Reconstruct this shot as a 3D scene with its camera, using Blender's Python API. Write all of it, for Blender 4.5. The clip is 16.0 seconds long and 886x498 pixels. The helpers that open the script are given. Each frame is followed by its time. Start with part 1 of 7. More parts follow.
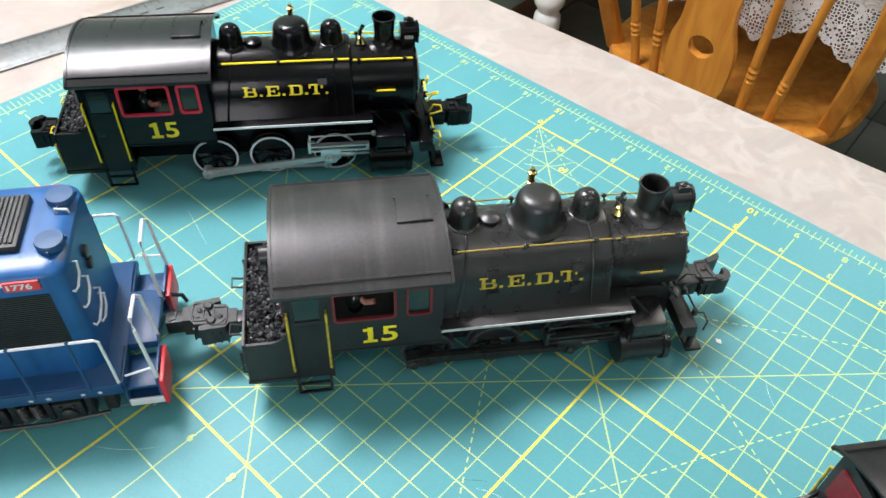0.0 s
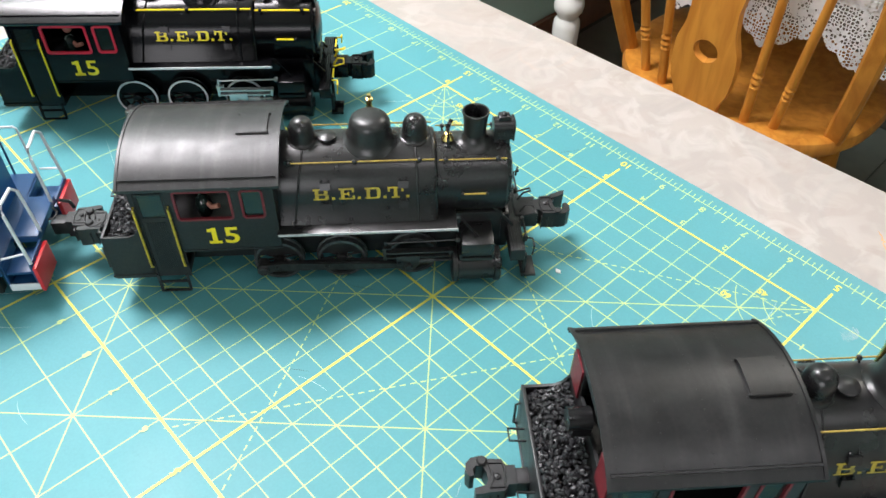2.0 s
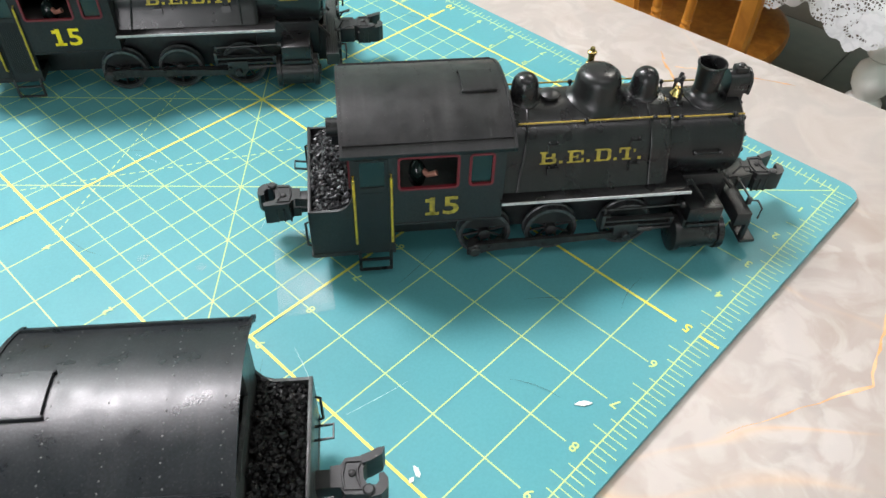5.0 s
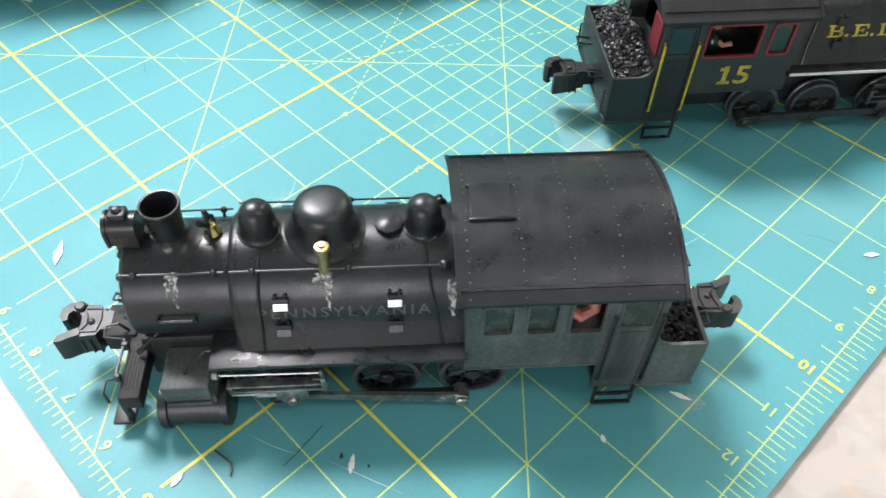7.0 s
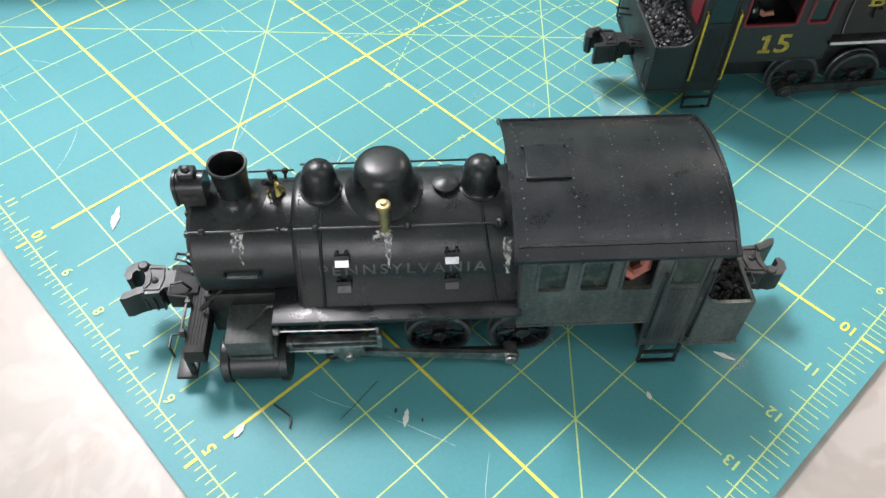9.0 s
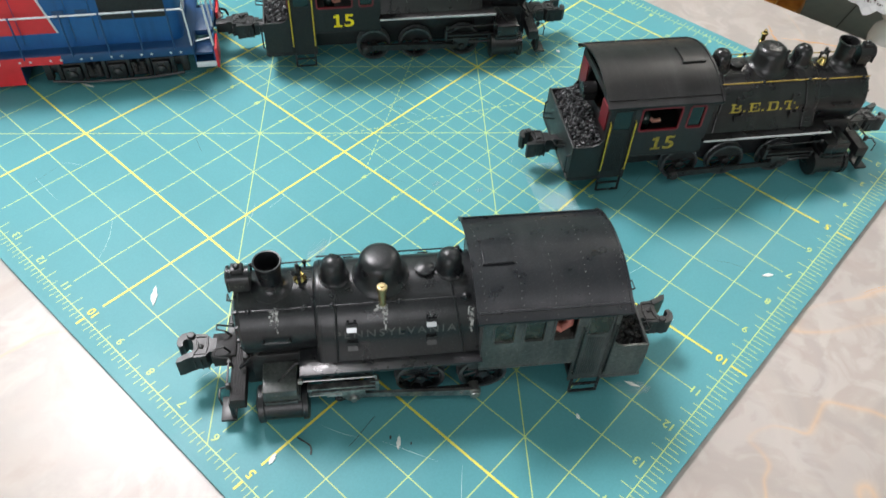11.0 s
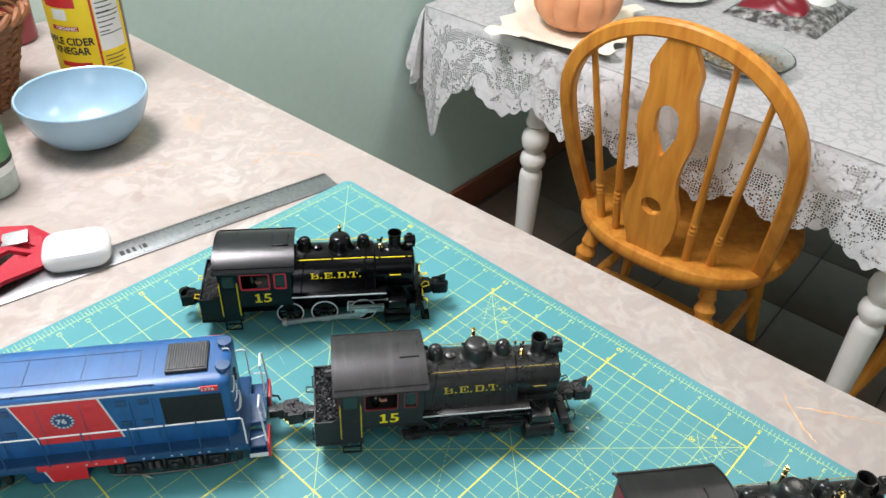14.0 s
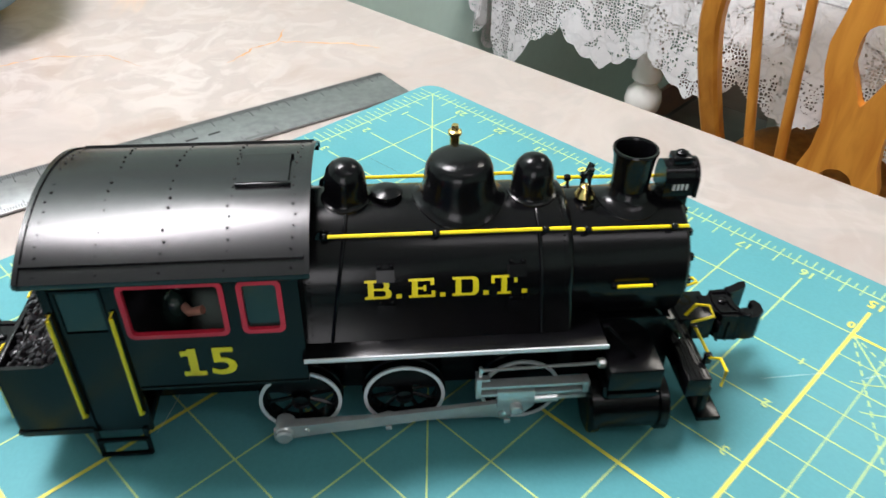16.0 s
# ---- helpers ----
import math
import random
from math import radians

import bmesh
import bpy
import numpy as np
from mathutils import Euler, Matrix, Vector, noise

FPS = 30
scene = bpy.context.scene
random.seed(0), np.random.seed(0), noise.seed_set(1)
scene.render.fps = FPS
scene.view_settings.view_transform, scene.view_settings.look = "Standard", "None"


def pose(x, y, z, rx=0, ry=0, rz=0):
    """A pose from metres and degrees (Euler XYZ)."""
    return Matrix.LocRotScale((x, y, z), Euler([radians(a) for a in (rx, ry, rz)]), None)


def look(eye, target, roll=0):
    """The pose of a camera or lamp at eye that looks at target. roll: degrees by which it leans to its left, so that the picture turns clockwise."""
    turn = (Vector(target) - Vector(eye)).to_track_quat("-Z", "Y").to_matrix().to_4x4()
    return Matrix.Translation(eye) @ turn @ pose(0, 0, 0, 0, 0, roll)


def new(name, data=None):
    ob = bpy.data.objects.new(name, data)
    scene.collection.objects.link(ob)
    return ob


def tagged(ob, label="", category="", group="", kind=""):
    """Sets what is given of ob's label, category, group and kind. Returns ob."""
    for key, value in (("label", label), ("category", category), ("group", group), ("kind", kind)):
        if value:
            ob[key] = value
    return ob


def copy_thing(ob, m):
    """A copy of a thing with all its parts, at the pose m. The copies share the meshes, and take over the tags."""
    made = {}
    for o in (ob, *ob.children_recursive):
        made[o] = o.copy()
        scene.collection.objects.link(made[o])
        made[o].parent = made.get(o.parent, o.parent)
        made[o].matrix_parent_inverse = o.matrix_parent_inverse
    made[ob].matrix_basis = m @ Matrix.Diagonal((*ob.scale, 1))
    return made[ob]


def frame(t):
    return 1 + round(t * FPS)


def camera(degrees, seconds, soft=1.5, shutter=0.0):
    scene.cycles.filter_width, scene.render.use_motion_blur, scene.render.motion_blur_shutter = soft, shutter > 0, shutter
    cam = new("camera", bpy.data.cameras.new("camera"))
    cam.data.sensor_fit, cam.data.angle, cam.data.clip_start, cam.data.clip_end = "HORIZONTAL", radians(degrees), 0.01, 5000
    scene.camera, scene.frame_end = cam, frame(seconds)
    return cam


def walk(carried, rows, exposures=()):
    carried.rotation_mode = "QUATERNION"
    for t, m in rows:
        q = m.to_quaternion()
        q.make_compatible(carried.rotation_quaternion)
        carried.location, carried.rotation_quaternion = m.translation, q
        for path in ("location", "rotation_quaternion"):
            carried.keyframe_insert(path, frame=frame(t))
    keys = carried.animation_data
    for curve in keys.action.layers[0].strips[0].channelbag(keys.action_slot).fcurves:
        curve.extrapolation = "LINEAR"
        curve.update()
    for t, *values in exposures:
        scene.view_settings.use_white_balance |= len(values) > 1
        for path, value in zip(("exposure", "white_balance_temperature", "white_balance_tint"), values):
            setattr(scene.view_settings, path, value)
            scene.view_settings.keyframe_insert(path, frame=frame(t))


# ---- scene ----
cam = camera(59.5, 16.0, shutter=0.2)
PATH = [
    (0, (0.112, 0.181, 1.189), (1.176, 1.077, -0.247), 2.9),
    (0.5, (0.128, 0.161, 1.188), (1.194, 1.058, -0.247), 3.1),
    (1, (0.13, 0.124, 1.19), (1.164, 1.084, -0.228), 3.0),
    (1.5, (0.133, 0.092, 1.19), (1.132, 1.103, -0.216), 2.3),
    (2, (0.139, 0.076, 1.185), (1.125, 1.098, -0.224), 1.3),
    (2.5, (0.151, 0.042, 1.178), (1.151, 1.029, -0.245), 1.4),
    (3, (0.163, 0.0, 1.161), (1.189, 0.988, -0.243), 1.0),
    (3.2, (0.167, -0.011, 1.158), (1.199, 0.968, -0.248), 1.0),
    (5.3, (0.103, -0.056, 1.156), (1.138, 0.876, -0.281), 2.5),
    (5.5, (0.096, -0.052, 1.155), (1.115, 0.875, -0.294), 2.5),
    (6, (0.068, -0.038, 1.148), (1.065, 0.894, -0.314), 2.3),
    (6.5, (0.029, -0.027, 1.149), (0.984, 0.886, -0.352), 1.9),
    (7, (0.002, -0.007, 1.154), (0.913, 0.902, -0.376), 1.3),
    (7.5, (-0.005, 0.008, 1.151), (0.875, 0.921, -0.396), 0.8),
    (8, (-0.007, 0.002, 1.151), (0.856, 0.919, -0.403), 0.4),
    (8.5, (-0.01, -0.001, 1.154), (0.848, 0.918, -0.401), 0.1),
    (8.7, (-0.011, -0.003, 1.153), (0.848, 0.915, -0.403), 0.1),
    (10.8, (-0.058, -0.027, 1.221), (0.935, 0.827, -0.291), 2.7),
    (11, (-0.059, -0.029, 1.234), (0.96, 0.827, -0.259), 3.1),
    (11.5, (-0.056, -0.03, 1.271), (1.024, 0.845, -0.167), 3.6),
    (12, (-0.042, -0.033, 1.29), (1.103, 0.863, -0.083), 3.9),
    (12.5, (-0.043, -0.017, 1.319), (1.146, 0.934, 0.021), 4.1),
    (13, (-0.025, 0.051, 1.322), (1.177, 1.044, 0.069), 3.6),
    (13.5, (-0.015, 0.061, 1.341), (1.189, 1.09, 0.118), 3.0),
    (14, (-0.014, 0.052, 1.379), (1.183, 1.104, 0.17), 2.7),
    (14.5, (0.041, 0.145, 1.333), (1.221, 1.215, 0.124), 2.4),
    (15, (0.108, 0.228, 1.238), (1.268, 1.265, -0.019), 3.0),
    (15.5, (0.147, 0.289, 1.151), (1.307, 1.34, -0.094), 3.4),
    (16, (0.195, 0.346, 1.091), (1.343, 1.457, -0.112), 1.2),
]
walk(cam, [(t, look(eye, target, roll)) for t, eye, target, roll in PATH],
     [(0, 0.2), (3.2, 0.3), (5.3, 0.27), (6.4, 0.48), (7.5, 0.36), (8.7, 0.2), (10.8, 0.0), (12.0, 0.04), (14.0, 0.0), (15.0, -0.1), (16.0, 0.02)])

# ---- light ----
world = bpy.data.worlds.new("room_world")
scene.world = world
world.use_nodes = True
world.node_tree.nodes["Background"].inputs[0].default_value = (0.9, 0.95, 1.0, 1)
world.node_tree.nodes["Background"].inputs[1].default_value = 0.08


def area(name, eye, target, sx, sy, watts, colour):
    data = bpy.data.lights.new(name, "AREA")
    data.shape, data.size, data.size_y, data.energy, data.color = "RECTANGLE", sx, sy, watts, colour
    ob = new(name, data)
    ob.matrix_world = look(eye, target)
    return ob


area("kitchen_lamp", (0.21, 1.07, 2.44), (0.22, 0.82, 0.9), 0.60, 0.38, 47, (1.0, 0.945, 0.99))
# Added fill from the camera's side to lift shadows; no such fixture is known.
lamp = area("south_fill", (0.30, -0.80, 2.44), (0.35, -0.3, 0.9), 1.10, 0.26, 5, (1.0, 0.945, 0.99))
lamp.rotation_euler = Euler((0, 0, radians(-40)))
# Added low fill for the locomotives' near sides; no real window is known there.
area("west_fill", (-1.47, -0.95, 1.46), (0.3, 0.3, 1.0), 0.95, 0.80, 14, (0.98, 0.955, 1.0))
# Unseen lamp added to brighten the table, chair and right end of the worktop.
area("dining_fill", (1.9, 0.3, 2.44), (1.8, 0.4, 0.7), 0.5, 0.5, 15, (1.0, 0.94, 0.87))

# ---- materials ----
def srgb(r, g, b):
    def one(c):
        c /= 255
        return c / 12.92 if c <= 0.04045 else ((c + 0.055) / 1.055) ** 2.4
    return (one(r), one(g), one(b))


def material(name, colour, rough=0.5, metal=0.0, grain=0.0, size=40.0, other=None, blotch=0.0, blotch_size=6.0, bump=0.0, bump_size=200.0, coat=0.0, vary_rough=0.0, spec=0.5, streak=None, speck=None):
    """A principled material with variation at two scales: blotches towards another colour, and grain in light and dark."""
    m = bpy.data.materials.new(name)
    m.use_nodes = True
    nt = m.node_tree
    nodes, links = nt.nodes, nt.links
    bsdf = nodes["Principled BSDF"]
    bsdf.inputs["Roughness"].default_value, bsdf.inputs["Metallic"].default_value = rough, metal
    bsdf.inputs["Coat Weight"].default_value = coat
    bsdf.inputs["Specular IOR Level"].default_value = spec
    base = (*colour, 1)
    bsdf.inputs["Base Color"].default_value = base
    tc = nodes.new("ShaderNodeTexCoord")

    def noise_node(scale, detail):
        n = nodes.new("ShaderNodeTexNoise")
        n.inputs["Scale"].default_value, n.inputs["Detail"].default_value = scale, detail
        links.new(tc.outputs["Object"], n.inputs["Vector"])
        return n
    out = None
    if blotch:
        n = noise_node(blotch_size, 5)
        ramp = nodes.new("ShaderNodeValToRGB")
        ramp.color_ramp.elements[0].position, ramp.color_ramp.elements[1].position = 0.42, 0.68
        ramp.color_ramp.elements[0].color = (0, 0, 0, 1)
        ramp.color_ramp.elements[1].color = (blotch, blotch, blotch, 1)
        links.new(n.outputs["Fac"], ramp.inputs["Fac"])
        mix = nodes.new("ShaderNodeMix")
        mix.data_type = "RGBA"
        mix.inputs["A"].default_value, mix.inputs["B"].default_value = base, (*(other or colour), 1)
        links.new(ramp.outputs["Color"], mix.inputs["Factor"])
        out = mix.outputs["Result"]
    if streak:
        # dust and grime that has run down: thin lines across the length of the thing
        amount, dust = streak
        n = noise_node(1.0, 5)
        mp = nodes.new("ShaderNodeMapping")
        mp.inputs["Scale"].default_value = (260, 20, 20)
        links.new(tc.outputs["Object"], mp.inputs["Vector"])
        links.new(mp.outputs["Vector"], n.inputs["Vector"])
        sr = nodes.new("ShaderNodeMapRange")
        sr.inputs["From Min"].default_value, sr.inputs["From Max"].default_value = 0.5, 0.78
        sr.inputs["To Min"].default_value, sr.inputs["To Max"].default_value = 0.0, amount
        links.new(n.outputs["Fac"], sr.inputs["Value"])
        sm = nodes.new("ShaderNodeMix")
        sm.data_type = "RGBA"
        sm.inputs["A"].default_value, sm.inputs["B"].default_value = base, (*dust, 1)
        if out:
            links.new(out, sm.inputs["A"])
        links.new(sr.outputs["Result"], sm.inputs["Factor"])
        out = sm.outputs["Result"]
    if speck:
        # fine pale dust
        amount, dust, fine = speck
        n = noise_node(fine, 3)
        sr = nodes.new("ShaderNodeMapRange")
        sr.inputs["From Min"].default_value, sr.inputs["From Max"].default_value = 0.60, 0.74
        sr.inputs["To Min"].default_value, sr.inputs["To Max"].default_value = 0.0, amount
        links.new(n.outputs["Fac"], sr.inputs["Value"])
        sm = nodes.new("ShaderNodeMix")
        sm.data_type = "RGBA"
        sm.inputs["A"].default_value, sm.inputs["B"].default_value = base, (*dust, 1)
        if out:
            links.new(out, sm.inputs["A"])
        links.new(sr.outputs["Result"], sm.inputs["Factor"])
        out = sm.outputs["Result"]
    if grain:
        n = noise_node(size, 4)
        hsv = nodes.new("ShaderNodeHueSaturation")
        mr = nodes.new("ShaderNodeMapRange")
        mr.inputs["From Min"].default_value, mr.inputs["From Max"].default_value = 0.25, 0.75
        mr.inputs["To Min"].default_value, mr.inputs["To Max"].default_value = 1 - grain, 1 + grain
        links.new(n.outputs["Fac"], mr.inputs["Value"])
        links.new(mr.outputs["Result"], hsv.inputs["Value"])
        if out:
            links.new(out, hsv.inputs["Color"])
        else:
            hsv.inputs["Color"].default_value = base
        out = hsv.outputs["Color"]
    if out:
        links.new(out, bsdf.inputs["Base Color"])
    if vary_rough:
        n = noise_node(blotch_size * 3, 4)
        mr = nodes.new("ShaderNodeMapRange")
        mr.inputs["From Min"].default_value, mr.inputs["From Max"].default_value = 0.3, 0.7
        mr.inputs["To Min"].default_value, mr.inputs["To Max"].default_value = max(0.05, rough - vary_rough), min(1, rough + vary_rough)
        links.new(n.outputs["Fac"], mr.inputs["Value"])
        links.new(mr.outputs["Result"], bsdf.inputs["Roughness"])
    if bump:
        n = noise_node(bump_size, 4)
        b = nodes.new("ShaderNodeBump")
        b.inputs["Strength"].default_value, b.inputs["Distance"].default_value = bump, 0.0004
        links.new(n.outputs["Fac"], b.inputs["Height"])
        links.new(b.outputs["Normal"], bsdf.inputs["Normal"])
    return m


M = {}
M["gloss_black"] = material("gloss_black_plastic", (0.0030, 0.0030, 0.0036), 0.2, grain=0.2, size=300, bump=0.02, bump_size=900, spec=0.2)
M["weathered"] = material("weathered_black", (0.0112, 0.0110, 0.0114), 0.31, grain=0.3, size=900, other=(0.021, 0.0198, 0.0195), blotch=0.7, blotch_size=30, bump=0.06, bump_size=1500, vary_rough=0.07, spec=0.5, streak=(0.22, (0.028, 0.026, 0.025)))
M["satin"] = material("satin_black", (0.0062, 0.0062, 0.0068), 0.30, grain=0.3, size=900, other=(0.0135, 0.013, 0.013), blotch=0.7, blotch_size=32, bump=0.06, bump_size=1500, vary_rough=0.06, spec=0.4, streak=(0.25, (0.032, 0.031, 0.031)))
M["weathered_cab"] = material("weathered_cab_paint", (0.0150, 0.0150, 0.0154), 0.42, grain=0.3, size=900, other=(0.019, 0.018, 0.0178), blotch=0.7, blotch_size=34, bump=0.06, bump_size=1500, vary_rough=0.07, spec=0.28, streak=(0.25, (0.03, 0.029, 0.028)))
M["satin_cab"] = material("satin_cab_paint", (0.0165, 0.017, 0.0175), 0.42, grain=0.3, size=900, other=(0.0175, 0.017, 0.017), blotch=0.7, blotch_size=36, bump=0.06, bump_size=1500, vary_rough=0.07, spec=0.38, streak=(0.25, (0.03, 0.029, 0.029)))
M["sooty"] = material("sooty_black", (0.0075, 0.0086, 0.0100), 0.33, grain=0.35, size=1300, other=(0.0165, 0.0178, 0.019), blotch=0.7, blotch_size=30, bump=0.05, bump_size=1800, vary_rough=0.08, spec=0.38, speck=(0.35, (0.08, 0.08, 0.08), 1250))
M["sooty_green"] = material("dusty_green_black", (0.030, 0.034, 0.034), 0.36, grain=0.4, size=700, other=(0.085, 0.092, 0.088), blotch=0.8, blotch_size=42, bump=0.1, bump_size=1400, vary_rough=0.08, speck=(0.5, (0.18, 0.18, 0.17), 900), streak=(0.4, (0.12, 0.125, 0.12)))
M["under"] = material("underframe_black", (0.0125, 0.0125, 0.0132), 0.42, grain=0.3, size=400, other=(0.026, 0.0255, 0.025), blotch=0.6, blotch_size=80, vary_rough=0.08, spec=0.42)
M["coal"] = material("coal", (0.016, 0.016, 0.018), 0.42, grain=0.5, size=400, bump=0.3, bump_size=1200)
M["sooty_board"] = material("sooty_sheet_metal", (0.010, 0.011, 0.013), 0.33, grain=0.35, size=1300, other=(0.022, 0.023, 0.025), blotch=0.7, blotch_size=60, bump=0.05, bump_size=1500, vary_rough=0.12, spec=0.5)
M["sooty_timber"] = material("sooty_planked_beam", (0.014, 0.0135, 0.014), 0.62, grain=0.4, size=900, other=(0.028, 0.027, 0.027), blotch=0.6, blotch_size=120, bump=0.2, bump_size=900, spec=0.3)
M["soot_coal"] = material("sooty_coal", (0.005, 0.005, 0.0055), 0.45, grain=0.5, size=400, bump=0.3, bump_size=1200, spec=0.3)
M["yellow"] = material("yellow_paint", srgb(232, 205, 10), 0.4, grain=0.08, size=300)
M["old_yellow"] = material("worn_yellow_paint", srgb(190, 165, 40), 0.5, grain=0.25, size=700, other=(0.05, 0.045, 0.03), blotch=0.5, blotch_size=300)
M["faded_yellow"] = material("faded_yellow_paint", srgb(160, 142, 42), 0.5, grain=0.3, size=700, other=(0.06, 0.054, 0.025), blotch=0.6, blotch_size=420)
M["yellow_line"] = material("dull_brass_yellow", srgb(150, 126, 46), 0.45, grain=0.3, size=500)
M["red"] = material("red_paint", srgb(192, 28, 54), 0.4, grain=0.1, size=300)
M["dull_red"] = material("dull_red_paint", srgb(104, 20, 30), 0.5, grain=0.25, size=500)
M["white"] = material("white_paint", (0.62, 0.63, 0.65), 0.4, grain=0.06, size=300)
M["worn_white"] = material("worn_white_paint", (0.42, 0.42, 0.42), 0.5, grain=0.3, size=600)
M["steel"] = material("bright_steel", (0.58, 0.58, 0.585), 0.26, 0.6, grain=0.12, size=200, bump=0.05, bump_size=500)
M["dark_steel"] = material("dark_steel", (0.055, 0.055, 0.055), 0.4, 0.7, grain=0.3, size=300)
M["brass"] = material("brass", (0.62, 0.46, 0.17), 0.25, 1.0, grain=0.1, size=300)
M["roof_new"] = material("satin_black_roof", (0.005, 0.005, 0.006), 0.24, grain=0.2, size=400, bump=0.03, bump_size=1200, spec=0.36)
M["roof_old"] = material("weathered_roof", (0.014, 0.0132, 0.0138), 0.42, grain=0.3, size=700, other=(0.024, 0.022, 0.023), blotch=0.6, blotch_size=40, bump=0.05, bump_size=1500, vary_rough=0.07, spec=0.5, streak=(0.7, (0.05, 0.046, 0.046)))
M["roof_third"] = material("streaked_satin_roof", (0.0075, 0.0074, 0.0078), 0.38, grain=0.3, size=700, other=(0.0135, 0.0128, 0.0132), blotch=0.6, blotch_size=55, bump=0.05, bump_size=1500, vary_rough=0.07, spec=0.36, streak=(0.5, (0.03, 0.0285, 0.029)))
M["roof_sooty"] = material("sooty_roof", (0.0060, 0.0074, 0.0098), 0.33, grain=0.5, size=1300, other=(0.0105, 0.012, 0.0145), blotch=0.7, blotch_size=45, bump=0.09, bump_size=1300, vary_rough=0.08, spec=0.36, speck=(0.22, (0.12, 0.12, 0.125), 1500), streak=(0.3, (0.025, 0.026, 0.028)))
M["roof_rivet"] = material("dusty_rivet", (0.13, 0.13, 0.128), 0.5, grain=0.5, size=400)
M["dull_brass"] = material("dull_brass", (0.34, 0.27, 0.14), 0.42, 0.9, grain=0.35, size=500)
M["clamp"] = material("bare_metal", (0.40, 0.41, 0.42), 0.35, 0.9, grain=0.2, size=300)
M["pane"] = material("dark_window_pane", (0.010, 0.018, 0.016), 0.12, grain=0.1, size=50)
M["green_pane"] = material("grimy_window_pane", (0.016, 0.018, 0.014), 0.25, grain=0.5, size=600, other=(0.05, 0.052, 0.042), blotch=0.8, blotch_size=220)
M["worn_steel"] = material("worn_oily_steel", (0.42, 0.42, 0.41), 0.3, 0.9, grain=0.4, size=400, other=(0.16, 0.16, 0.155), blotch=0.7, blotch_size=140)
M["worn_tyre"] = material("worn_dark_tyre", (0.085, 0.087, 0.09), 0.35, 0.5, grain=0.5, size=500)
M["grey_letter"] = material("faded_grey_lettering", (0.085, 0.083, 0.080), 0.5, grain=0.4, size=500, other=(0.03, 0.03, 0.03), blotch=0.8, blotch_size=160)
M["flesh"] = material("flesh_paint", (0.42, 0.18, 0.13), 0.6, grain=0.15, size=300)
M["pink_cloth"] = material("pink_paint", (0.40, 0.13, 0.10), 0.6, grain=0.2, size=300)
M["blue"] = material("blue_paint", srgb(18, 76, 132), 0.36, grain=0.06, size=200, other=srgb(32, 94, 152), blotch=0.5, blotch_size=30, streak=(0.35, (0.004, 0.022, 0.055)))
M["dark_blue"] = material("dark_blue_paint", srgb(20, 62, 104), 0.42, grain=0.08, size=200)
M["diesel_red"] = material("bright_red_paint", srgb(200, 38, 44), 0.42, grain=0.06, size=200)
M["grille"] = material("grille_black", (0.012, 0.013, 0.014), 0.5, grain=0.3, size=400)
M["mat"] = material("cutting_mat_vinyl", srgb(77, 138, 144), 0.42, grain=0.05, size=900, other=srgb(89, 148, 154), blotch=0.55, blotch_size=9, bump=0.04, bump_size=2500, vary_rough=0.05, spec=0.16)
M["mat_line"] = material("yellow_print", srgb(214, 206, 82), 0.5, grain=0.08, size=300)
M["mat_thin"] = material("pale_yellow_print", srgb(178, 200, 124), 0.5, grain=0.1, size=300)
M["scrap"] = material("white_scrap", (0.7, 0.7, 0.66), 0.6, grain=0.1, size=300)
M["wall"] = material("sage_green_wall_paint", srgb(197, 219, 211), 0.45, grain=0.03, size=60, bump=0.05, bump_size=300)
M["ceiling"] = material("white_ceiling_paint", (0.78, 0.78, 0.76), 0.8, grain=0.03, size=30)
M["base"] = material("brown_stained_wood", srgb(105, 58, 36), 0.4, grain=0.2, size=30)
M["tile"] = material("dark_floor_tile", srgb(98, 82, 72), 0.4, grain=0.12, size=25, other=srgb(78, 64, 55), blotch=0.6, blotch_size=5)
M["grout"] = material("dark_grout", srgb(80, 72, 66), 0.8, grain=0.1, size=80)
M["cabinet"] = material("white_cabinet_paint", (0.72, 0.70, 0.66), 0.5, grain=0.03, size=40)
M["white_gloss"] = material("white_gloss_paint", (0.80, 0.79, 0.76), 0.25, grain=0.02, size=30)
M["bowl"] = material("pale_blue_melamine", srgb(147, 174, 191), 0.22, grain=0.02, size=40)
M["case"] = material("white_plastic", (0.82, 0.82, 0.84), 0.18, grain=0.01, size=40)
M["ruler"] = material("brushed_steel", (0.36, 0.36, 0.37), 0.38, 1.0, grain=0.15, size=250)
M["ink"] = material("black_ink", (0.02, 0.02, 0.02), 0.5, grain=0.1, size=100)
M["cloth_red"] = material("red_ribbon_cloth", srgb(158, 14, 38), 0.7, grain=0.2, size=500, bump=0.3, bump_size=1500)


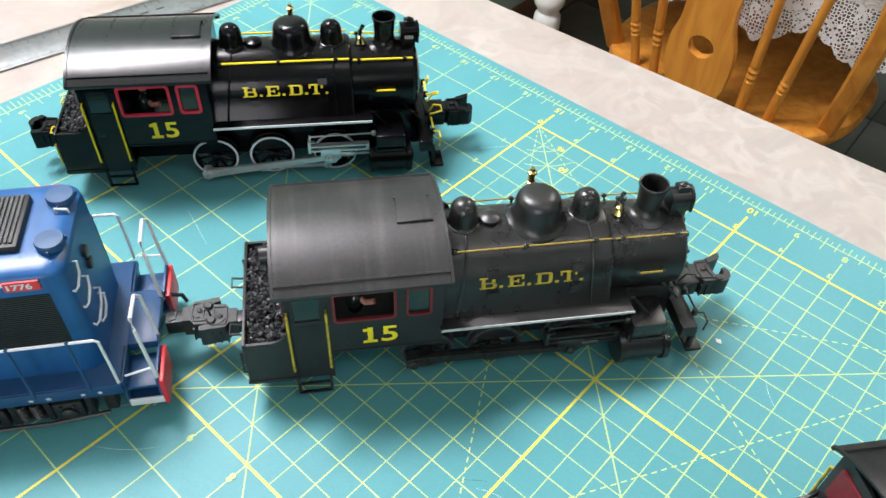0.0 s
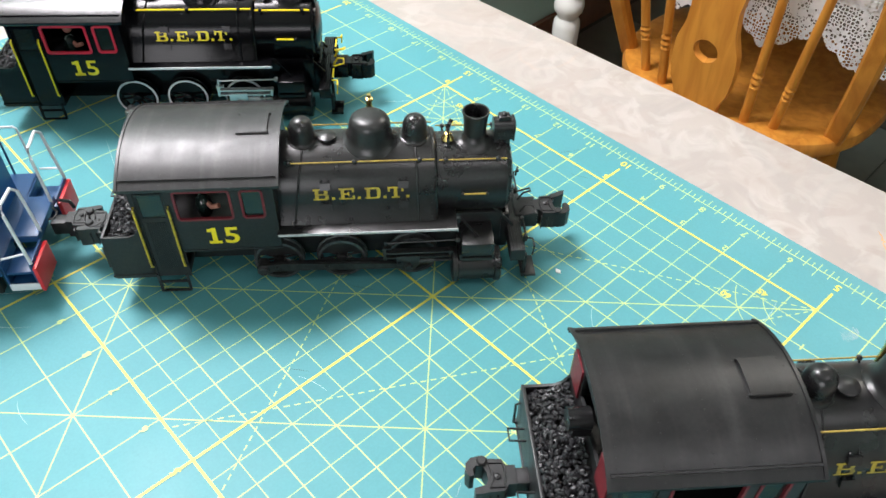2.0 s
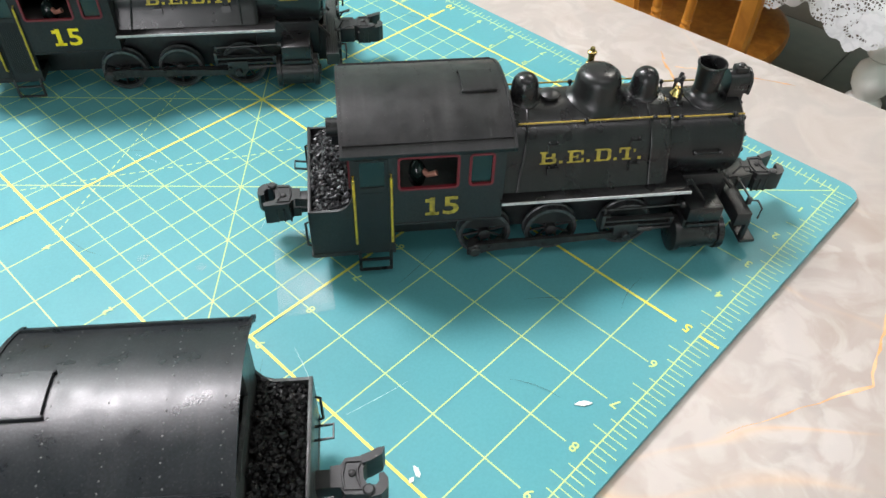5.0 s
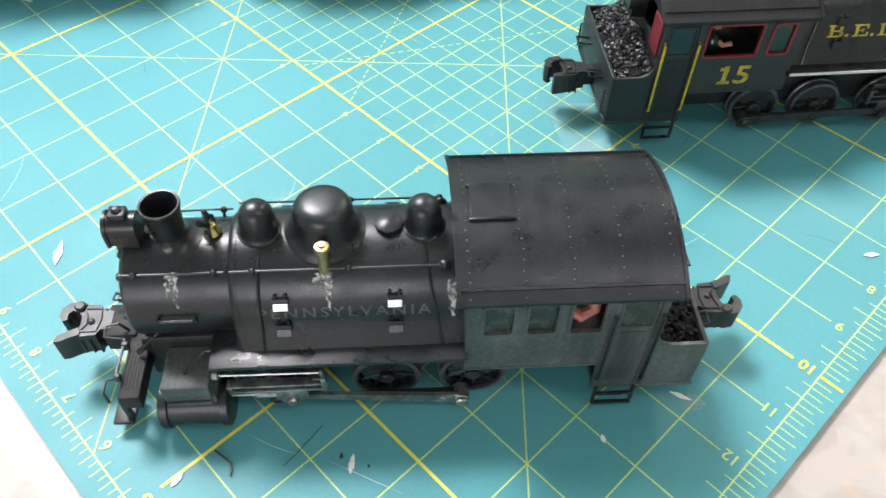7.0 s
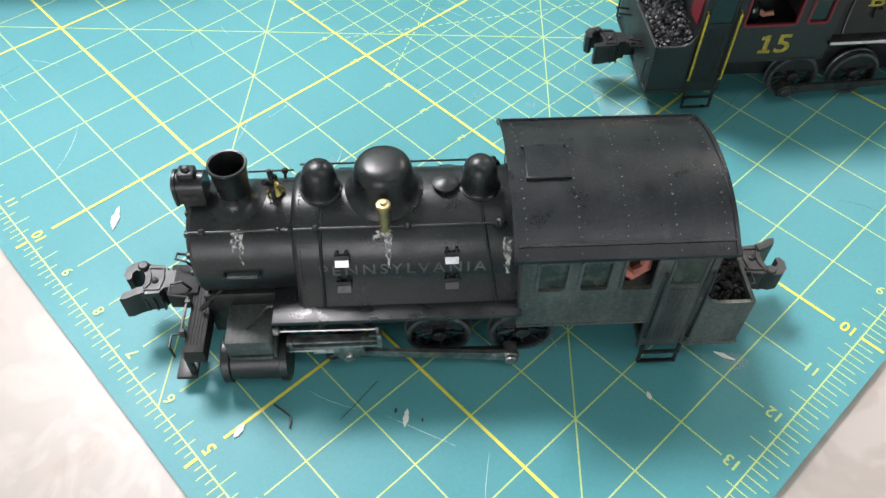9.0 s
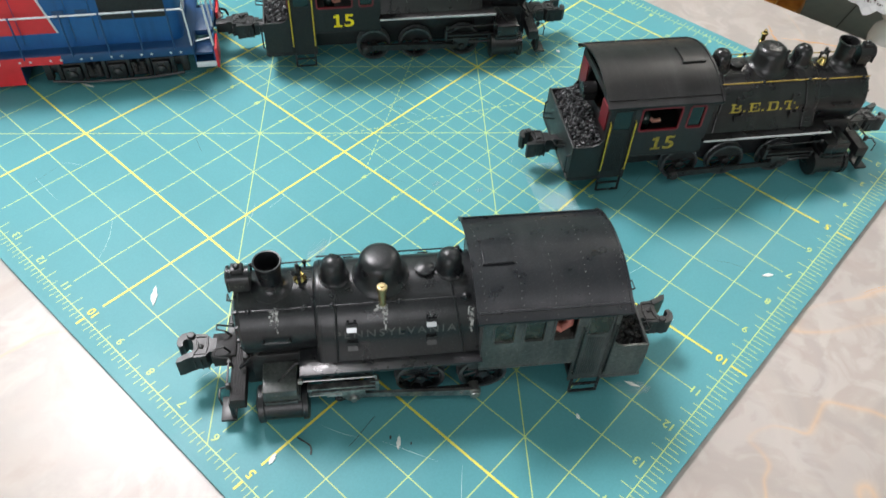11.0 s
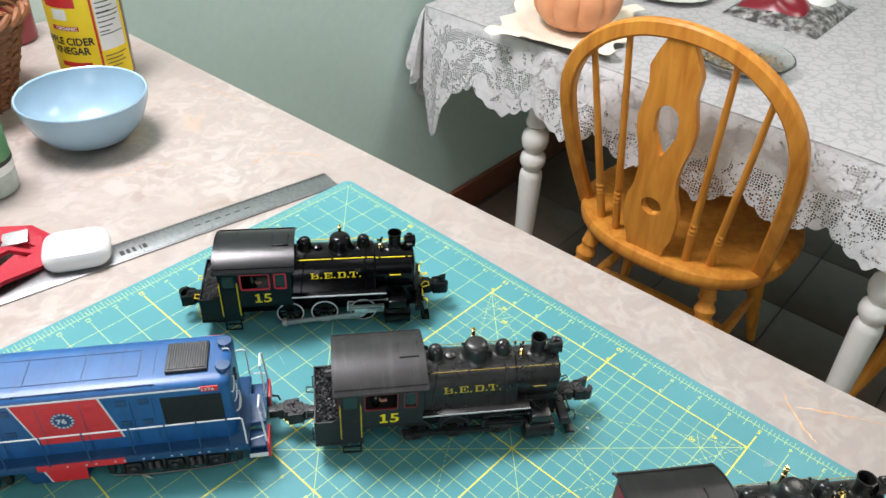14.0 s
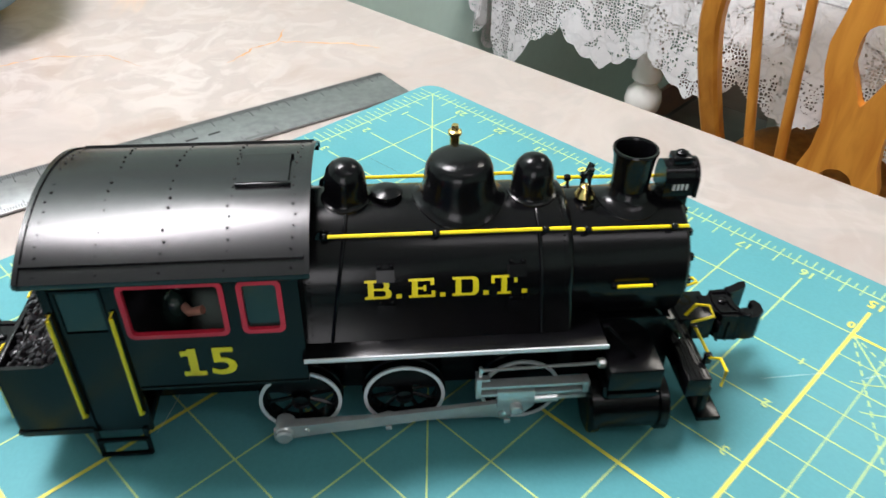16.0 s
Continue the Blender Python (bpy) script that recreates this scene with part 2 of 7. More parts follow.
def wood(name, light, dark):
    """Varnished wood with grain running up the piece."""
    m = bpy.data.materials.new(name)
    m.use_nodes = True
    nt = m.node_tree
    nodes, links = nt.nodes, nt.links
    bsdf = nodes["Principled BSDF"]
    bsdf.inputs["Roughness"].default_value = 0.36
    bsdf.inputs["Specular IOR Level"].default_value = 0.3
    tc = nodes.new("ShaderNodeTexCoord")
    mp = nodes.new("ShaderNodeMapping")
    mp.inputs["Scale"].default_value = (34, 34, 3.5)
    links.new(tc.outputs["Object"], mp.inputs["Vector"])
    n = nodes.new("ShaderNodeTexNoise")
    n.inputs["Scale"].default_value, n.inputs["Detail"].default_value, n.inputs["Distortion"].default_value = 1.6, 6, 0.5
    links.new(mp.outputs["Vector"], n.inputs["Vector"])
    r = nodes.new("ShaderNodeValToRGB")
    r.color_ramp.elements[0].position, r.color_ramp.elements[0].color = 0.30, (*dark, 1)
    r.color_ramp.elements[1].position, r.color_ramp.elements[1].color = 0.62, (*light, 1)
    links.new(n.outputs["Fac"], r.inputs["Fac"])
    links.new(r.outputs["Color"], bsdf.inputs["Base Color"])
    b = nodes.new("ShaderNodeBump")
    b.inputs["Strength"].default_value, b.inputs["Distance"].default_value = 0.12, 0.0006
    links.new(n.outputs["Fac"], b.inputs["Height"])
    links.new(b.outputs["Normal"], bsdf.inputs["Normal"])
    return m


def marble():
    m = bpy.data.materials.new("cream_marble_laminate")
    m.use_nodes = True
    nt = m.node_tree
    nodes, links = nt.nodes, nt.links
    bsdf = nodes["Principled BSDF"]
    bsdf.inputs["Roughness"].default_value = 0.34
    bsdf.inputs["Specular IOR Level"].default_value = 0.42
    tc = nodes.new("ShaderNodeTexCoord")

    def noise_node(scale, detail, dist=0.0):
        n = nodes.new("ShaderNodeTexNoise")
        n.inputs["Scale"].default_value, n.inputs["Detail"].default_value, n.inputs["Distortion"].default_value = scale, detail, dist
        links.new(tc.outputs["Object"], n.inputs["Vector"])
        return n

    def ramp(src, stops):
        r = nodes.new("ShaderNodeValToRGB")
        r.color_ramp.elements[0].position, r.color_ramp.elements[0].color = stops[0][0], (*stops[0][1], 1)
        r.color_ramp.elements[1].position, r.color_ramp.elements[1].color = stops[-1][0], (*stops[-1][1], 1)
        for p, c in stops[1:-1]:
            r.color_ramp.elements.new(p).color = (*c, 1)
        links.new(src, r.inputs["Fac"])
        return r
    cloud = ramp(noise_node(19, 8, 0.9).outputs["Fac"], [(0.28, srgb(151, 137, 127)), (0.42, srgb(162, 151, 144)), (0.50, srgb(158, 149, 143)), (0.58, srgb(167, 157, 150)), (0.76, srgb(155, 142, 133))])
    fleck = ramp(noise_node(46, 9, 1.3).outputs["Fac"], [(0.47, (0, 0, 0)), (0.60, (0.62, 0.62, 0.62))])
    patch = ramp(noise_node(7, 3, 0.4).outputs["Fac"], [(0.40, (0.15, 0.15, 0.15)), (0.62, (1, 1, 1))])
    some = nodes.new("ShaderNodeMath")
    some.operation = "MULTIPLY"
    links.new(fleck.outputs["Color"], some.inputs[0])
    links.new(patch.outputs["Color"], some.inputs[1])
    mix = nodes.new("ShaderNodeMix")
    mix.data_type = "RGBA"
    links.new(some.outputs[0], mix.inputs["Factor"])
    links.new(cloud.outputs["Color"], mix.inputs["A"])
    mix.inputs["B"].default_value = (*srgb(184, 177, 172), 1)
    vein = ramp(noise_node(3.4, 3.5, 1.1).outputs["Fac"], [(0.494, (0, 0, 0)), (0.5, (0.42, 0.42, 0.42)), (0.506, (0, 0, 0))])
    broken = ramp(noise_node(6, 2).outputs["Fac"], [(0.5, (0, 0, 0)), (0.6, (1, 1, 1))])
    mul = nodes.new("ShaderNodeMath")
    mul.operation = "MULTIPLY"
    links.new(vein.outputs["Color"], mul.inputs[0])
    links.new(broken.outputs["Color"], mul.inputs[1])
    mix2 = nodes.new("ShaderNodeMix")
    mix2.data_type = "RGBA"
    links.new(mul.outputs[0], mix2.inputs["Factor"])
    links.new(mix.outputs["Result"], mix2.inputs["A"])
    mix2.inputs["B"].default_value = (*srgb(206, 164, 118), 1)
    links.new(mix2.outputs["Result"], bsdf.inputs["Base Color"])
    return m


def film_material(name, colour, most, stretch=(1, 1, 1), rough=0.25):
    """A thin broken film that the surface below shows through."""
    m = bpy.data.materials.new(name)
    m.use_nodes = True
    nt = m.node_tree
    nodes, links = nt.nodes, nt.links
    bsdf, out = nodes["Principled BSDF"], nodes["Material Output"]
    bsdf.inputs["Base Color"].default_value, bsdf.inputs["Roughness"].default_value = (*colour, 1), rough
    tc = nodes.new("ShaderNodeTexCoord")
    n = nodes.new("ShaderNodeTexNoise")
    n.inputs["Scale"].default_value, n.inputs["Detail"].default_value = 90, 4
    mp = nodes.new("ShaderNodeMapping")
    mp.inputs["Scale"].default_value = stretch
    links.new(tc.outputs["Object"], mp.inputs["Vector"])
    links.new(mp.outputs["Vector"], n.inputs["Vector"])
    mr = nodes.new("ShaderNodeMapRange")
    mr.inputs["From Min"].default_value, mr.inputs["From Max"].default_value = 0.38, 0.72
    mr.inputs["To Min"].default_value, mr.inputs["To Max"].default_value = 0.0, most
    links.new(n.outputs["Fac"], mr.inputs["Value"])
    clear = nodes.new("ShaderNodeBsdfTransparent")
    mix = nodes.new("ShaderNodeMixShader")
    links.new(mr.outputs["Result"], mix.inputs["Fac"])
    links.new(clear.outputs[0], mix.inputs[1])
    links.new(bsdf.outputs[0], mix.inputs[2])
    links.new(mix.outputs[0], out.inputs["Surface"])
    return m


M["film"] = film_material("pale_residue", (0.62, 0.70, 0.70), 0.26)
M["lime"] = film_material("lime_streak", (0.55, 0.55, 0.53), 1.0, (10, 10, 3), 0.7)
M["marble"] = marble()
M["oak"] = wood("honey_oak", srgb(214, 146, 60), srgb(186, 116, 42))
M["vein"] = material("vein_print", srgb(196, 146, 92), 0.35, grain=0.15, size=200, other=srgb(206, 180, 152), blotch=0.9, blotch_size=60)


# ---- building helpers ----
MM = 0.001


def box(bm, x0, x1, y0, y1, z0, z1, b=0.0):
    layer = bm.faces.layers.int.get("flat") or bm.faces.layers.int.new("flat")
    before = set(bm.faces)
    soft_faces = set()
    vs = bmesh.ops.create_cube(bm, size=1, matrix=Matrix.LocRotScale(((x0 + x1) / 2, (y0 + y1) / 2, (z0 + z1) / 2), None, (x1 - x0, y1 - y0, z1 - z0)))["verts"]
    if b:
        soft_faces = set(bmesh.ops.bevel(bm, geom=list({e for v in vs for e in v.link_edges}), offset=b, segments=2, affect="EDGES", profile=0.5)["faces"])
    for f in bm.faces:
        if f not in before:
            f[layer] = 0 if f in soft_faces else 1


def axis_point(axis, p, q, h):
    return {"x": (h, p, q), "y": (p, h, q), "z": (p, q, h)}[axis]


def prism(bm, pts, axis, a, b):
    """An outline of two coordinates drawn out along an axis from a to b."""
    lo = [bm.verts.new(axis_point(axis, p, q, a)) for p, q in pts]
    hi = [bm.verts.new(axis_point(axis, p, q, b)) for p, q in pts]
    n = len(pts)
    bm.faces.new(lo)
    bm.faces.new(hi[::-1])
    for i in range(n):
        bm.faces.new((lo[i], hi[i], hi[(i + 1) % n], lo[(i + 1) % n]))


def lathe(bm, prof, c=(0, 0, 0), axis="z", seg=24):
    """Turns an outline of (radius, height) about an axis through c."""
    rings = []
    for r, h in prof:
        ring = []
        for i in range(seg):
            a = 2 * math.pi * i / seg
            p = axis_point(axis, r * math.cos(a), r * math.sin(a), h)
            ring.append(bm.verts.new((p[0] + c[0], p[1] + c[1], p[2] + c[2])))
        rings.append(ring)
    for a, b in zip(rings, rings[1:]):
        for i in range(seg):
            bm.faces.new((a[i], a[(i + 1) % seg], b[(i + 1) % seg], b[i]))
    bm.faces.new(rings[0][::-1])
    bm.faces.new(rings[-1])


def tube(bm, pts, r, seg=6, close=False, side=None):
    pts = [Vector(p) for p in pts]
    rings = []
    n = len(pts)
    for i, p in enumerate(pts):
        if close:
            t = (pts[(i + 1) % n] - pts[i - 1]).normalized()
        else:
            t = (pts[min(i + 1, n - 1)] - pts[max(i - 1, 0)]).normalized()
        up = side or (Vector((0, 0, 1)) if abs(t.z) < 0.9 else Vector((0, 1, 0)))
        a = t.cross(up).normalized()
        b = t.cross(a)
        rad = r[i] if isinstance(r, (list, tuple)) else r
        rings.append([bm.verts.new(p + rad * (math.cos(2 * math.pi * k / seg) * a + math.sin(2 * math.pi * k / seg) * b)) for k in range(seg)])
    pairs = list(zip(rings, rings[1:])) + ([(rings[-1], rings[0])] if close else [])
    for a, b in pairs:
        for i in range(seg):
            bm.faces.new((a[i], a[(i + 1) % seg], b[(i + 1) % seg], b[i]))
    if not close:
        bm.faces.new(rings[0][::-1])
        bm.faces.new(rings[-1])


def ball(bm, c, r, sub=1, scale=(1, 1, 1)):
    bmesh.ops.create_icosphere(bm, subdivisions=sub, radius=1, matrix=Matrix.LocRotScale(c, None, (r * scale[0], r * scale[1], r * scale[2])))


def root(name, m, label, category, group=""):
    ob = new(name)
    ob.empty_display_size = 0.02
    ob.matrix_world = m
    return tagged(ob, label, category, group)


def part(name, bm, mat, parent=None, label="", s=1.0, angle=35, kind=""):
    bmesh.ops.recalc_face_normals(bm, faces=bm.faces)
    if s != 1.0:
        bmesh.ops.scale(bm, vec=(s, s, s), verts=bm.verts)
    layer = bm.faces.layers.int.get("flat")
    flags = [f[layer] if layer else 0 for f in bm.faces]
    me = bpy.data.meshes.new(name)
    bm.to_mesh(me)
    bm.free()
    for p, flat_face in zip(me.polygons, flags):
        p.use_smooth = not flat_face
    me.set_sharp_from_angle(angle=radians(angle))
    me.materials.append(mat)
    ob = new(name, me)
    ob.parent = parent
    return tagged(ob, label, kind=kind)


def letters(text, size, bold=0.0, wide=1.0, depth=0.0, spacing=1.0):
    """The mesh of a text as a bmesh, from its lower left corner, in the plane of x and y."""
    cu = bpy.data.curves.new("writing", "FONT")
    cu.body, cu.size, cu.offset, cu.extrude, cu.space_character = text, size, bold, depth, spacing
    cu.resolution_u = 3
    ob = new("writing", cu)
    bpy.context.view_layer.update()
    me = bpy.data.meshes.new_from_object(ob.evaluated_get(bpy.context.evaluated_depsgraph_get()))
    bm = bmesh.new()
    bm.from_mesh(me)
    bpy.data.objects.remove(ob)
    bpy.data.meshes.remove(me)
    bpy.data.curves.remove(cu)
    x0 = min(v.co.x for v in bm.verts)
    for v in bm.verts:
        v.co.x = (v.co.x - x0) * wide
    return bm


def mapped(bm, fn):
    for v in bm.verts:
        v.co = fn(v.co.x, v.co.y, v.co.z)
    return bm


# ---- room ----
MATZ, TOPZ = 0.912, 0.909


def structure(name, bm, mat, label):
    return part(name, bm, mat, None, label, kind="structure")


def slab(name, x0, x1, y0, y1, z0, z1, mat, label, b=0.0):
    bm = bmesh.new()
    box(bm, x0, x1, y0, y1, z0, z1, b)
    ob = structure(name, bm, mat, label)
    ob.matrix_world = ROOM
    return ob


WALL_Y = 1.305
# the room, counter and table stand a little askew to the mat
ROOM = pose(0.554, 0, 0, 0, 0, 2.2) @ pose(-0.554, 0, 0)
slab("wall_north", -1.5, 3.9, WALL_Y, WALL_Y + 0.12, 0, 2.5, M["wall"], "sage green painted wall behind the table and counter")
slab("wall_south", -1.5, 3.9, -1.92, -1.8, 0, 2.5, M["wall"], "plain sage green painted wall")
# Invented window out of view, built only to hold the low fill lamp.
WX0, WX1, WZ0, WZ1 = -1.52, -0.38, 1.02, 1.92
bm = bmesh.new()
box(bm, -1.62, -1.5, -1.92, WX0, 0, 2.5)
box(bm, -1.62, -1.5, WX1, WALL_Y + 0.12, 0, 2.5)
box(bm, -1.62, -1.5, WX0, WX1, 0, WZ0)
box(bm, -1.62, -1.5, WX0, WX1, WZ1, 2.5)
structure("wall_west", bm, M["wall"], "plain sage green painted kitchen wall with an opening for the added window").matrix_world = ROOM
bm = bmesh.new()
for a in (WX0, (WX0 + WX1) / 2 - 0.02, WX1 - 0.04):
    box(bm, -1.58, -1.53, a, a + 0.04, WZ0, WZ1)
for a in (WZ0, WZ1 - 0.04):
    box(bm, -1.579, -1.531, WX0, WX1, a, a + 0.04)
structure("added_window", bm, M["white_gloss"], "white painted frame of an added, unseen window").matrix_world = ROOM
slab("wall_east", 3.9, 4.02, -1.92, WALL_Y + 0.12, 0, 2.5, M["wall"], "plain sage green painted dining wall")
slab("ceiling", -1.62, 4.02, -1.92, WALL_Y + 0.12, 2.5, 2.6, M["ceiling"], "plain white painted ceiling")
slab("baseboard", 0.56, 3.9, WALL_Y - 0.016, WALL_Y - 0.001, 0.004, 0.105, M["base"], "brown stained wooden baseboard along the green wall", 0.004)
floor = slab("floor", -1.5, 3.9, -1.8, WALL_Y, -0.1, -0.0012, M["grout"], "dark tiled floor with dark grout")

# ---- counter ----
counter = root("kitchen_counter", ROOM, "kitchen peninsula counter with a cream marble laminate top", "counter")
bm = bmesh.new()
box(bm, -0.32, 0.554, -0.62, WALL_Y - 0.002, TOPZ - 0.038, TOPZ, 0.006)
part("worktop", bm, M["marble"], counter, "cream and pink marble laminate worktop")
bm = bmesh.new()
box(bm, -0.28, 0.52, -0.58, WALL_Y - 0.004, 0.0, TOPZ - 0.039, 0.002)
part("body", bm, M["cabinet"], counter)


def vein(pts, width, seed):
    """A fine printed vein in the laminate, wandering along a few points."""
    rng = random.Random(seed)
    bm = bmesh.new()
    fine = []
    for (x0, y0), (x1, y1) in zip(pts, pts[1:]):
        for k in range(8):
            f = k / 8
            fine.append(Vector((x0 + (x1 - x0) * f + rng.uniform(-1, 1) * 0.0009, y0 + (y1 - y0) * f + rng.uniform(-1, 1) * 0.0009, TOPZ + 0.0001)))
    row = None
    for i, p in enumerate(fine):
        d = (fine[min(i + 1, len(fine) - 1)] - fine[max(i - 1, 0)]).normalized()
        w = Vector((-d.y, d.x, 0)) * width * rng.uniform(0.15, 1.0) * math.sin(math.pi * (i + 0.6) / (len(fine) + 0.2)) ** 0.5
        now = (bm.verts.new(p - w), bm.verts.new(p + w))
        if row:
            bm.faces.new((row[0], now[0], now[1], row[1]))
        row = now
    ob = part("vein", bm, M["vein"], counter, "fine pale orange vein")
    ob.matrix_parent_inverse = ROOM.inverted()


for k, pts in enumerate([
        [(0.262, 0.826), (0.285, 0.812), (0.300, 0.796), (0.308, 0.804), (0.336, 0.799), (0.361, 0.776), (0.368, 0.746)],
        [(0.406, 0.722), (0.428, 0.730), (0.444, 0.729), (0.460, 0.744)], [(0.444, 0.729), (0.474, 0.696), (0.484, 0.678)],
        [(0.477, 0.090), (0.483, 0.103), (0.502, 0.125), (0.512, 0.134)], [(0.502, 0.118), (0.516, 0.093), (0.538, 0.053)],
        [(0.20, 0.63), (0.19, 0.60), (0.178, 0.585), (0.180, 0.57)], [(0.34, 1.02), (0.40, 0.98), (0.43, 0.93)], [(0.47, 1.0), (0.49, 0.90), (0.50, 0.86)],
        [(0.05, -0.05), (0.0, -0.02), (-0.04, 0.03)], [(0.30, -0.03), (0.36, -0.06), (0.40, -0.05), (0.45, -0.09)]]):
    vein(pts, 0.0011, k)

# ---- cutting mat ----
IN = 0.0254
mat_root = root("cutting_mat", pose(0, 0, TOPZ), "green self-healing cutting mat with a yellow inch grid", "cutting mat")
bm = bmesh.new()
X0, X1, Y0, Y1, RC = -0.0095, 0.4665, -0.0105, 0.6205, 0.009
outline = []
for cx, cy, a0 in ((X1 - RC, Y1 - RC, 0), (X0 + RC, Y1 - RC, 90), (X0 + RC, Y0 + RC, 180), (X1 - RC, Y0 + RC, 270)):
    for k in range(6):
        a = radians(a0 + 18 * k)
        outline.append((cx + RC * math.cos(a), cy + RC * math.sin(a)))
prism(bm, outline, "z", 0.0002, MATZ - TOPZ)
part("sheet", bm, M["mat"], mat_root)
LZ = MATZ - TOPZ + 0.00012


def flat(u, v):
    return Vector(((18 - u) * IN, v * IN, LZ))


def stroke(bm, u0, v0, u1, v1, w):
    if bm is None:
        BOLD_LINES.append((u0, v0, u1, v1, w))
        return
    level = 0.0 if u0 == u1 else 0.00002 if v0 == v1 else 0.00004
    lift = Vector((0, 0, level + (0.00006 if w == BOLD else 0)))
    a, b = flat(u0, v0) + lift, flat(u1, v1) + lift
    d = (b - a).normalized()
    n = Vector((-d.y, d.x, 0)) * (w / 2)
    bm.faces.new([bm.verts.new(p) for p in (a - n, b - n, b + n, a + n)])


def dashes(bm, u0, v0, u1, v1, w, on=0.10, off=0.075):
    ln = math.hypot(u1 - u0, v1 - v0)
    k = 0.0
    while k < ln:
        e = min(k + on, ln)
        stroke(bm, u0 + (u1 - u0) * k / ln, v0 + (v1 - v0) * k / ln, u0 + (u1 - u0) * e / ln, v0 + (v1 - v0) * e / ln, w)
        k += on + off


thin, bold = bmesh.new(), None
BOLD_LINES = []
THIN, HALF, BOLD = 0.00055, 0.00042, 0.0012
BU, BV = {15}, {5, 10, 15, 20}
for u in range(1, 18):
    if u in (5, 10):
        stroke(bold, u, 0.42, u, 5, BOLD)
        stroke(thin, u, 5, u, 15, THIN)
        stroke(bold, u, 15, u, 23.58, BOLD)
    elif u in (1, 6, 11):
        stroke(thin, u, 0.3, u, 5, THIN)
        stroke(bold, u, 5, u, 15, BOLD)
        stroke(thin, u, 15, u, 23.7, THIN)
    else:
        stroke(bold if u in BU else thin, u, 0.42 if u in BU else 0.36, u, 23.58 if u in BU else 23.64, BOLD if u in BU else THIN)
for v in range(1, 24):
    stroke(bold if v in BV else thin, 0.34 if v not in BV else 0.4, v, 17.66 if v not in BV else 17.6, v, BOLD if v in BV else THIN)
for k in range(10):
    stroke(thin, 1.5 + k, 5, 1.5 + k, 15, HALF)
    stroke(thin, 1, 5.5 + k, 11, 5.5 + k, HALF)
for a in ((0, 0, 18, 0), (0, 24, 18, 24), (0, 0, 0, 24), (18, 0, 18, 24)):
    stroke(thin, *a, THIN)
for a in ((0, 0, 18, 18), (0, 24, 18, 6), (1, 5, 11, 15), (1, 15, 16, 0)):
    stroke(thin, *a, THIN)
C30, S30 = math.cos(radians(30)), 0.5
for v0, s in ((5, 1), (15, -1)):
    dashes(thin, 1, v0, 1 + 11.6 * C30, v0 + s * 11.6 * S30, THIN)
    dashes(thin, 1, v0, 1 + 11.5 * S30, v0 + s * 11.5 * C30, THIN)
    for rad, a0, a1 in ((1.45, 25, 68), (0.95, 20, 60)):
        arc = [(1 + rad * math.cos(radians(a0 + (a1 - a0) * k / 10)), v0 + s * rad * math.sin(radians(a0 + (a1 - a0) * k / 10))) for k in range(11)]
        for p, q in zip(arc, arc[1:]):
            stroke(thin, *p, *q, HALF)
LONG, SHORT, INNER = {0: 0.35, 4: 0.33, 2: 0.33, 6: 0.33}, {0: 0.20, 4: 0.19, 2: 0.19, 6: 0.19}, {4: 0.25, 2: 0.12, 6: 0.12}
for k in range(0, 18 * 8 + 1):
    ln, inner = LONG.get(k % 8, 0.24), INNER.get(k % 8, 0.0)
    stroke(bold if k % 40 == 0 and k % 144 else thin, k / 8, -ln, k / 8, inner, BOLD if k % 40 == 0 and k % 144 else HALF)
    stroke(thin, k / 8, 24 - inner, k / 8, 24 + ln, HALF)
for k in range(0, 24 * 8 + 1):
    ln, inner = SHORT.get(k % 8, 0.13), INNER.get(k % 8, 0.0)
    stroke(bold if k % 40 == 0 and k % 192 else thin, 18 + ln, k / 8, 18 - inner, k / 8, BOLD if k % 40 == 0 and k % 192 else HALF)
    stroke(thin, -ln, k / 8, inner, k / 8, HALF)
part("fine_grid", thin, M["mat_thin"], mat_root, "pale yellow printed inch and half-inch grid", kind="stuff")
for line_ends in BOLD_LINES:
    bm = bmesh.new()
    stroke(bm, *line_ends)
    part("bold_line", bm, M["mat_line"], mat_root, "bold yellow printed line")


def figure(text, u, v, du, dv, size, bold_figure=False):
    """A printed figure centred at u, v, reading along du, dv."""
    bm = letters(text, size, 0.00014 if bold_figure else 0.0001)
    w = max(p.co.x for p in bm.verts)
    h = max(p.co.y for p in bm.verts)
    e = (flat(u + du, v + dv) - flat(u, v)).normalized()
    n = Vector((-e.y, e.x, 0))
    c = flat(u, v) + Vector((0, 0, 0.00018))
    mapped(bm, lambda x, y, z: c + e * (x - w / 2) + n * (y - h / 2))
    part("figure", bm, M["mat_line"] if bold_figure else M["mat_thin"], mat_root)


for k in range(1, 18):
    b = k % 5 == 0
    figure(str(k), k, 0.22, 0, 1, 0.0064 if b else 0.006, b)
    figure(str(k), k, 23.76, 0, 1, 0.0064 if b else 0.006, b)
for k in range(1, 24):
    b = k % 5 == 0
    figure(str(k), 17.83, k, 0, 1, 0.0064 if b else 0.006, b)
    figure(str(k), 0.2, k, 0, 1, 0.0064 if b else 0.006, b)
for k in range(0, 11):
    b = k == 5
    figure(str(k), 11.3, 5 + k, 0, 1, 0.0056, b)
    if k:
        figure(str(k), 1 + k, 4.75, 0, 1, 0.0056, b)
        figure(str(k), 0.84, 5.05 + k, 0, 1, 0.005, b or k == 10)
        figure(str(k), 1 + k, 15.25, 0, 1, 0.005, b)
for v0, s in ((5, 1), (15, -1)):
    figure("60", 1.92, v0 + s * 1.35, 0, 1, 0.005, True)
    figure("45", 1.36, v0 + s * 0.9, 0, 1, 0.005, True)

